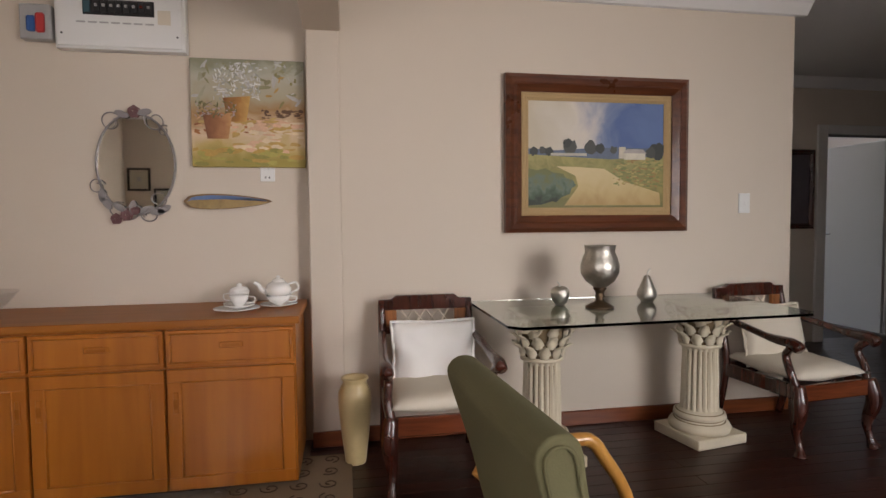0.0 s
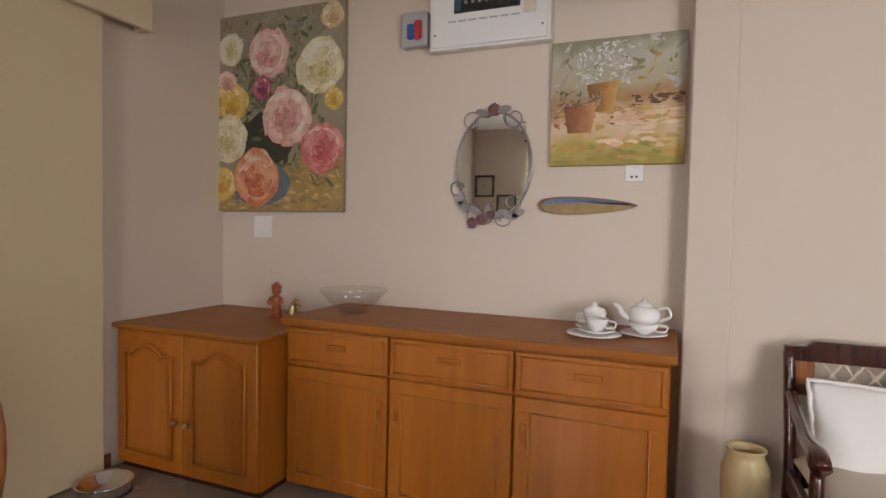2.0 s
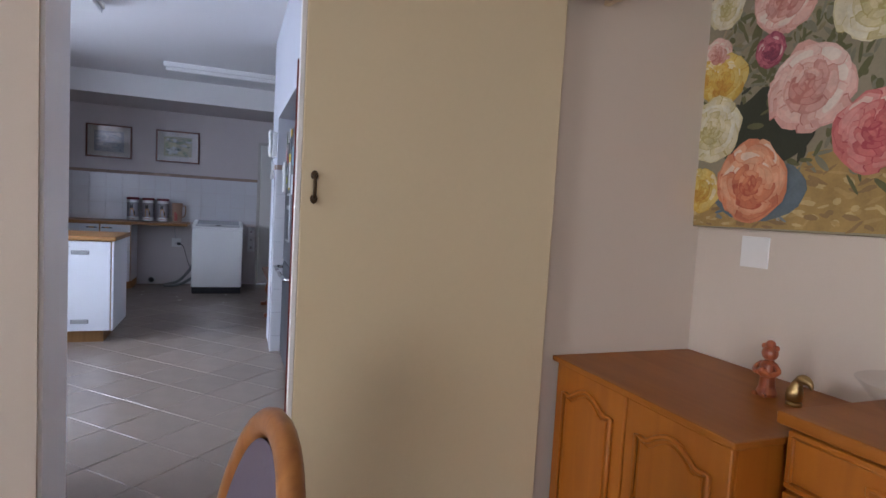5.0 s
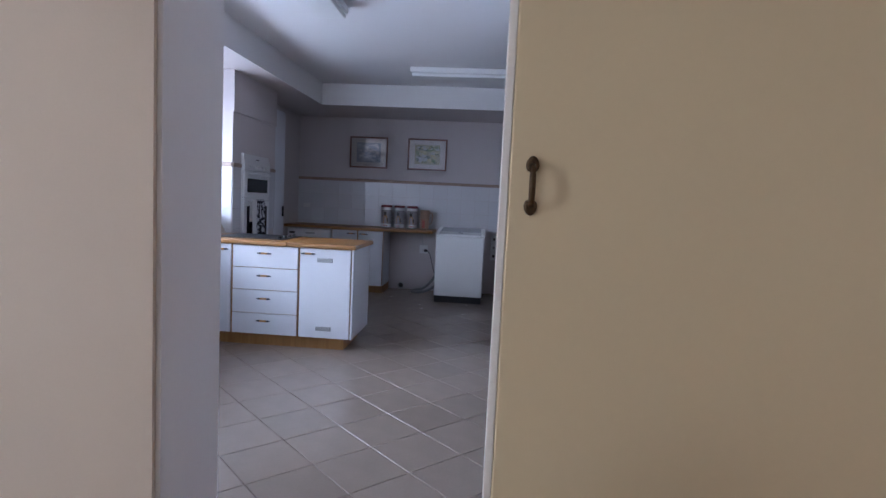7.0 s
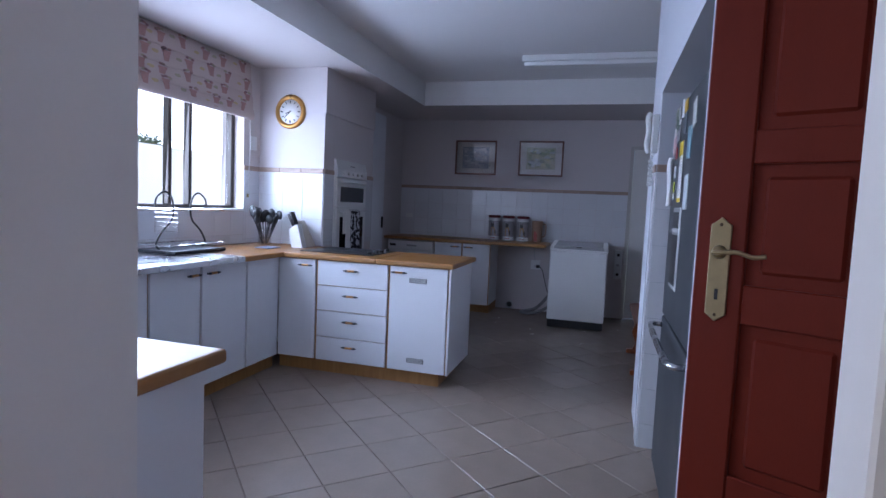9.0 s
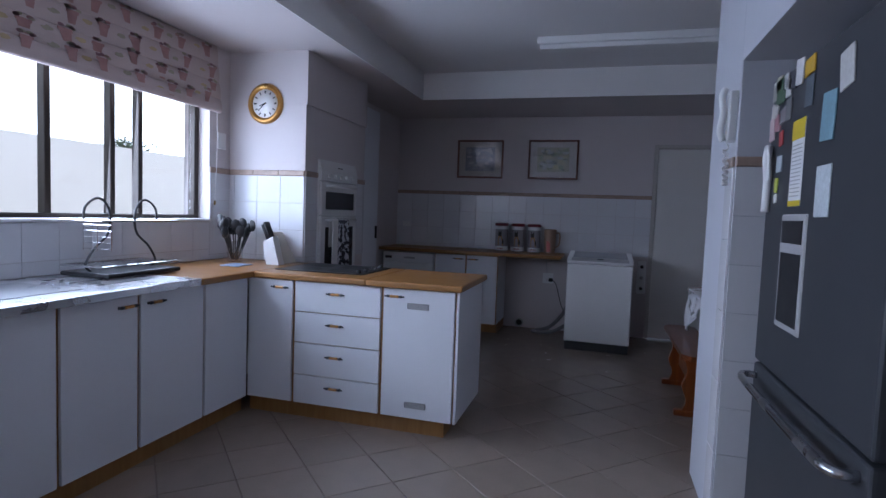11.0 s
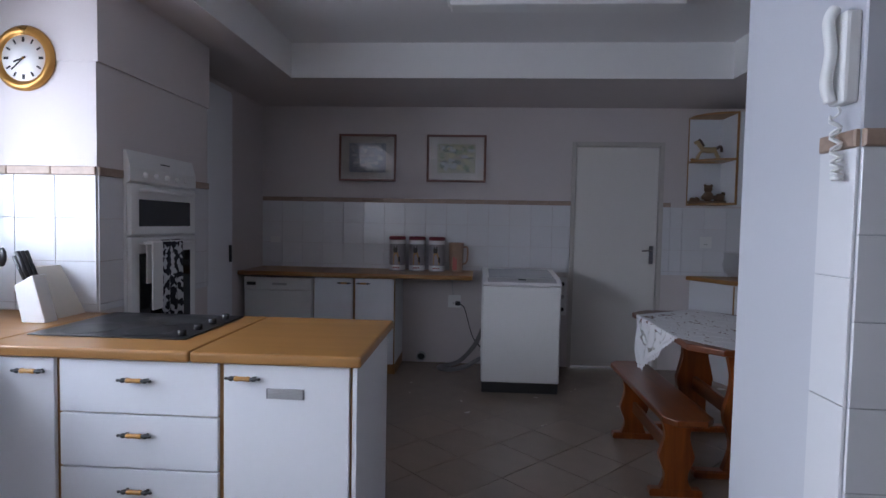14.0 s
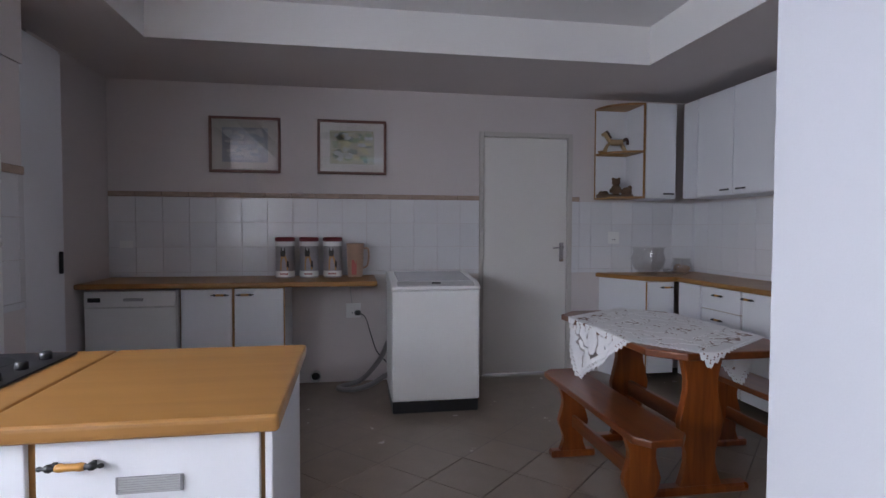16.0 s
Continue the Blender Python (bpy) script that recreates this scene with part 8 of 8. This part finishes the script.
def fridge_notes():
    """Magnets and papers on the fridge door, each a thing of its own."""
    y = 1.185
    items = [(-4.80, 1.77, 0.05, 0.07, (0.30, 0.30, 0.28)), (-4.79, 1.70, 0.07, 0.05, (0.5, 0.48, 0.45)), (-4.74, 1.76, 0.09, 0.09, (0.07, 0.12, 0.07)), (-4.76, 1.82 - 0.03, 0.06, 0.05, (0.42, 0.40, 0.30)), (-4.69, 1.80 - 0.02, 0.05, 0.05, (0.55, 0.55, 0.55)),
             (-4.655, 1.755, 0.055, 0.06, (0.62, 0.62, 0.60)), (-4.62, 1.79 - 0.02, 0.07, 0.06, (0.06, 0.06, 0.07)), (-4.81, 1.64, 0.05, 0.08, (0.5, 0.38, 0.38)), (-4.75, 1.655, 0.06, 0.06, (0.38, 0.20, 0.22)), (-4.70, 1.67, 0.07, 0.05, (0.22, 0.20, 0.21)),
             (-4.64, 1.68, 0.05, 0.07, (0.14, 0.14, 0.14)), (-4.56, 1.78, 0.07, 0.08, (0.60, 0.60, 0.60)), (-4.47, 1.775, 0.08, 0.05, (0.55, 0.34, 0.03)), (-4.46, 1.70, 0.06, 0.09, (0.10, 0.12, 0.14)), (-4.70, 1.595, 0.035, 0.05, (0.45, 0.06, 0.06)),
             (-4.70, 1.51, 0.055, 0.055, (0.46, 0.50, 0.52)), (-4.72, 1.44, 0.03, 0.05, (0.45, 0.50, 0.05)), (-4.72, 1.395, 0.03, 0.03, (0.6, 0.6, 0.58)), (-4.30, 1.60, 0.09, 0.13, (0.20, 0.34, 0.40)), (-4.20, 1.70, 0.08, 0.10, (0.5, 0.5, 0.48)), (-4.30, 1.40, 0.10, 0.14, (0.55, 0.60, 0.62))]
    for i, (x, z, w, h, c) in enumerate(items):
        m = thing("fridge_magnet", "small flat magnet or note stuck on the fridge", "magnet", group="magnets on the fridge")
        bm = B(-w / 2, -0.005, -h / 2, w / 2, 0, h / 2, bevel=0.0015)
        bm.transform(Matrix.Translation((x, y - 0.0004, z)) @ Matrix.Rotation(radians([0, 6, -5, 3, -8][i % 5]), 4, "Y"))
        part("face", bm, mat("magnet print", c, 0.45, 0.35, 60, 0.0, 160), m)
    n = thing("notice_sheet", "white printed sheet with yellow header on the fridge", "paper")
    part("sheet", B(-4.585, y - 0.002, 1.365, -4.475, y - 0.0006, 1.63), PLASTIC_WHITE, n)
    yel = mat("yellow print", (0.62, 0.46, 0.02), 0.6, 0.1, 20, 0, 60)
    part("header", B(-4.585, y - 0.0034, 1.57, -4.475, y - 0.0022, 1.63), yel, n, "yellow header")
    part("footer", B(-4.585, y - 0.0034, 1.365, -4.475, y - 0.0022, 1.382), yel, n, "yellow footer")
    for k in range(14):
        part("text_bar", B(-4.575, y - 0.0032, 1.395 + k * 0.012, -4.49, y - 0.0022, 1.398 + k * 0.012), PLASTIC_GREY, n)
    f = thing("fly_swatter_clip", "white plastic phone-shaped clip hung on the fridge edge", "clip")
    part("clip", T(spline([(-4.80, y - 0.012, 1.58), (-4.785, y - 0.02, 1.53), (-4.79, y - 0.012, 1.46), (-4.795, y - 0.012, 1.35)], 5), 0.014, 8), PLASTIC_WHITE, f, smooth=True)
    part("arm", T(spline([(-4.80, y - 0.012, 1.575), (-4.76, y - 0.02, 1.54), (-4.77, y - 0.012, 1.46)], 5), 0.007, 8), PLASTIC_WHITE, f, smooth=True)


fridge_notes()


# garden beyond the window
def hedge_tree():
    t = thing("garden_tree", "distant green tree above the garden wall", "tree")
    part("trunk", T(spline([(-11.5, -8.5, -0.2), (-11.4, -8.5, 1.0), (-11.5, -8.5, 2.4)], 4), 0.12, 8), STRIP, t)
    bm = bmesh.new()
    rnd = random.Random(5)
    for i in range(420):
        d = Vector((rnd.gauss(0, 0.2), rnd.gauss(0, 0.2), rnd.gauss(0, 0.07)))
        c = Vector((-11.5, -8.5, 2.40)) + d
        s = rnd.uniform(0.03, 0.07)
        a, b = Vector((rnd.gauss(0, 1), rnd.gauss(0, 1), rnd.gauss(0, 1))).normalized(), Vector((rnd.gauss(0, 1), rnd.gauss(0, 1), rnd.gauss(0, 1))).normalized()
        bm.faces.new([bm.verts.new(c + a * s), bm.verts.new(c + b * s * 0.5), bm.verts.new(c - a * s), bm.verts.new(c - b * s * 0.5)])
    part("crown", bm, mat("foliage", (0.10, 0.13, 0.08), 0.7, 0.3, 5, 0.1, 60), t)


hedge_tree()


# ---- tiles and boards, laid piece by piece ----
def tile_mesh(name, w, h, t, material, chamfer=0.002):
    """A tile on the xy plane, its top at z = 0, centred."""
    bm = bmesh.new()
    a, b = w / 2, h / 2
    lo = [bm.verts.new((sx * a, sy * b, -t)) for sx, sy in ((-1, -1), (1, -1), (1, 1), (-1, 1))]
    mid = [bm.verts.new((sx * a, sy * b, -chamfer)) for sx, sy in ((-1, -1), (1, -1), (1, 1), (-1, 1))]
    top = [bm.verts.new((sx * (a - chamfer), sy * (b - chamfer), 0)) for sx, sy in ((-1, -1), (1, -1), (1, 1), (-1, 1))]
    for p, q in ((lo, mid), (mid, top)):
        for i in range(4):
            bm.faces.new((p[i], p[(i + 1) % 4], q[(i + 1) % 4], q[i]))
    bm.faces.new(top)
    me = bpy.data.meshes.new(name)
    bm.to_mesh(me)
    bm.free()
    me.materials.append(material)
    return me


def clip_poly(pts, x0, x1, y0, y1):
    for ax, lim, keep in ((0, x0, 1), (0, x1, -1), (1, y0, 1), (1, y1, -1)):
        out = []
        for i, p in enumerate(pts):
            q = pts[(i + 1) % len(pts)]
            ip, iq = keep * (p[ax] - lim) >= 0, keep * (q[ax] - lim) >= 0
            if ip:
                out.append(p)
            if ip != iq:
                k = (lim - p[ax]) / (q[ax] - p[ax])
                out.append((p[0] + k * (q[0] - p[0]), p[1] + k * (q[1] - p[1])))
        pts = out
        if len(pts) < 3:
            return []
    return pts


def lay_floor():
    """Square tiles at 45 degrees over dining room and kitchen; those along the walk are parts, the rest one mesh."""
    S, G = 0.3335, 0.005
    ox, oy = -4.319, -0.046
    u, v = Vector((-math.sqrt(0.5), math.sqrt(0.5))), Vector((math.sqrt(0.5), math.sqrt(0.5)))
    me = tile_mesh("floor_tile", S - G, S - G, 0.008, TILE)
    zones = [(BACK, WEST_BACK, WIN_Y, RIGHT_Y), (WEST_BACK, 0.33, SOUTH, NORTH)]
    rest = bmesh.new()
    near = []
    for i in range(-30, 40):
        for j in range(-40, 30):
            c = Vector((ox, oy)) + u * S * (i + 0.5) + v * S * (j + 0.5)
            if not (BACK - 0.3 < c.x < 0.7 and WIN_Y - 0.3 < c.y < RIGHT_Y + 0.3):
                continue
            h = (S - G) / 2
            quad = [tuple(c + u * a * h + v * b * h) for a, b in ((-1, -1), (1, -1), (1, 1), (-1, 1))]
            full = any(x0 + 0.24 < c.x < x1 - 0.24 and y0 + 0.24 < c.y < y1 - 0.24 for x0, x1, y0, y1 in zones)
            if full and -7.6 < c.x < -2.4 and c.y > -1.5:
                near.append(c)
            else:
                for z in zones:
                    p = clip_poly(quad, *z)
                    if len(p) > 2:
                        f = rest.faces.new([rest.verts.new((q[0], q[1], 0.0)) for q in p])
    for c in near[:300]:
        ob = new("floor_tile", me)
        ob.matrix_basis = pose(c.x, c.y, 0, 0, 0, 45)
        ob.parent = floor_tiled
    rest_ob = part("floor_tiles_rest", rest, TILE, floor_tiled)
    rest_ob["kind"] = "stuff"


lay_floor()


def lay_boards():
    rnd = random.Random(12)
    w = 0.09
    y = SOUTH + 0.045
    meshes = {}
    k = 0
    while y < PASS + 0.1:
        x = 0.33
        while x < EAST:
            l = rnd.choice((0.9, 1.2, 1.5, 1.8))
            l = min(l, EAST - x)
            if l > 0.05:
                key = round(l, 2)
                if key not in meshes:
                    meshes[key] = tile_mesh("board", l - 0.0015, w - 0.0015, 0.01, PARQUET, 0.0012)
                ob = new("floor_board", meshes[key])
                ob.matrix_basis = pose(x + l / 2, y, -0.001)
                ob.parent = floor_boards
            x += l
        y += w


lay_boards()


def tile_wall(parent, face, plane, a0, a1, z0, z1, size, anchor=None, zanchor=None):
    """Glazed tiles on a wall. face: '+x', '+y' or '-y'. Cut pieces close the ends."""
    t, g = 0.007, 0.0025
    anchor = a0 if anchor is None else anchor
    zanchor = z1 if zanchor is None else zanchor
    cache = {}
    i0 = math.floor((a0 - anchor) / size)
    i1 = math.ceil((a1 - anchor) / size)
    k0 = math.floor((z0 - zanchor) / size)
    k1 = math.ceil((z1 - zanchor) / size)
    for i in range(i0, i1):
        for k in range(k0, k1):
            p0, p1 = max(a0, anchor + i * size), min(a1, anchor + (i + 1) * size)
            q0, q1 = max(z0, zanchor + k * size), min(z1, zanchor + (k + 1) * size)
            if p1 - p0 < 0.012 or q1 - q0 < 0.012:
                continue
            key = (round(p1 - p0, 3), round(q1 - q0, 3))
            if key not in cache:
                cache[key] = tile_mesh("wall_tile", key[0] - g, key[1] - g, t, WALL_TILE, 0.0012)
            ob = new("wall_tile", cache[key])
            a, z = (p0 + p1) / 2, (q0 + q1) / 2
            if face == "+x":
                ob.matrix_basis = Matrix.Translation((plane + t + 0.001, a, z)) @ Matrix(((0, 0, 1, 0), (1, 0, 0, 0), (0, 1, 0, 0), (0, 0, 0, 1)))
            elif face == "+y":
                ob.matrix_basis = Matrix.Translation((a, plane + t + 0.001, z)) @ Matrix(((-1, 0, 0, 0), (0, 0, 1, 0), (0, 1, 0, 0), (0, 0, 0, 1)))
            else:
                ob.matrix_basis = Matrix.Translation((a, plane - t - 0.001, z)) @ Matrix(((1, 0, 0, 0), (0, 0, -1, 0), (0, 1, 0, 0), (0, 0, 0, 1)))
            ob.parent = parent


def border_run(parent, face, plane, a0, a1, z0, z1, step=0.2):
    n = max(1, round((a1 - a0) / step))
    s = (a1 - a0) / n
    me = tile_mesh("border_tile", s - 0.002, z1 - z0, 0.012, BORDER, 0.004)
    for i in range(n):
        a, z = a0 + s * (i + 0.5), (z0 + z1) / 2
        ob = new("border_tile", me)
        if face == "+x":
            ob.matrix_basis = Matrix.Translation((plane + 0.0135, a, z)) @ Matrix(((0, 0, 1, 0), (1, 0, 0, 0), (0, 1, 0, 0), (0, 0, 0, 1)))
        elif face == "+y":
            ob.matrix_basis = Matrix.Translation((a, plane + 0.0135, z)) @ Matrix(((-1, 0, 0, 0), (0, 0, 1, 0), (0, 1, 0, 0), (0, 0, 0, 1)))
        else:
            ob.matrix_basis = Matrix.Translation((a, plane - 0.0135, z)) @ Matrix(((1, 0, 0, 0), (0, 0, -1, 0), (0, 1, 0, 0), (0, 0, 0, 1)))
        ob.parent = parent


O = bpy.data.objects
BZ0, BZ1 = 1.538, 1.578
for face, plane, runs, par in (
    ("+x", BACK, [(-1.83, 1.14, 0.9), (1.99, 2.06, 0.9), (2.06, RIGHT_Y, 0.9)], "wall_back"),
    ("+x", -6.25, [(WIN_Y, -1.50, 0.9)], "wall_oven_tower"),
    ("+y", WIN_Y, [(-6.25, W0, 0.9)], "wall_window"),
    ("+y", -1.50, [(-6.43, -6.252, 0.9), (-7.30, -7.09, 0.9)], "wall_oven_tower"),
    ("+x", -5.10, [(AISLE_Y, AISLE_Y + 0.84, 0.0)], "wall_aisle"),
    ("-y", RIGHT_Y, [(BACK, -6.9, 0.9)], "wall_right"),
):
    for a0, a1, z0 in runs:
        tile_wall(O[par], face, plane, a0, a1, z0 + (0.002 if z0 else 0), BZ0 - 0.001, 0.2, anchor={"wall_back": -1.83, "wall_oven_tower": -1.50 if face == "+x" else -6.252}.get(par))
        if not (par == "wall_back" and a0 == 2.06) and par != "wall_right":
            border_run(O[par], face, plane, a0, a1, BZ0, BZ1)
tile_wall(O["wall_window"], "+y", WIN_Y, W0, W1 + 0.4, 0.904, WZ0 - 0.002, 0.2, anchor=-6.25)
tile_wall(O["wall_aisle"], "-y", AISLE_Y, -5.235, -5.10, 0.0, BZ0 - 0.001, 0.3)
border_run(O["wall_aisle"], "-y", AISLE_Y, -5.235, -5.10, BZ0, BZ1, 0.085)
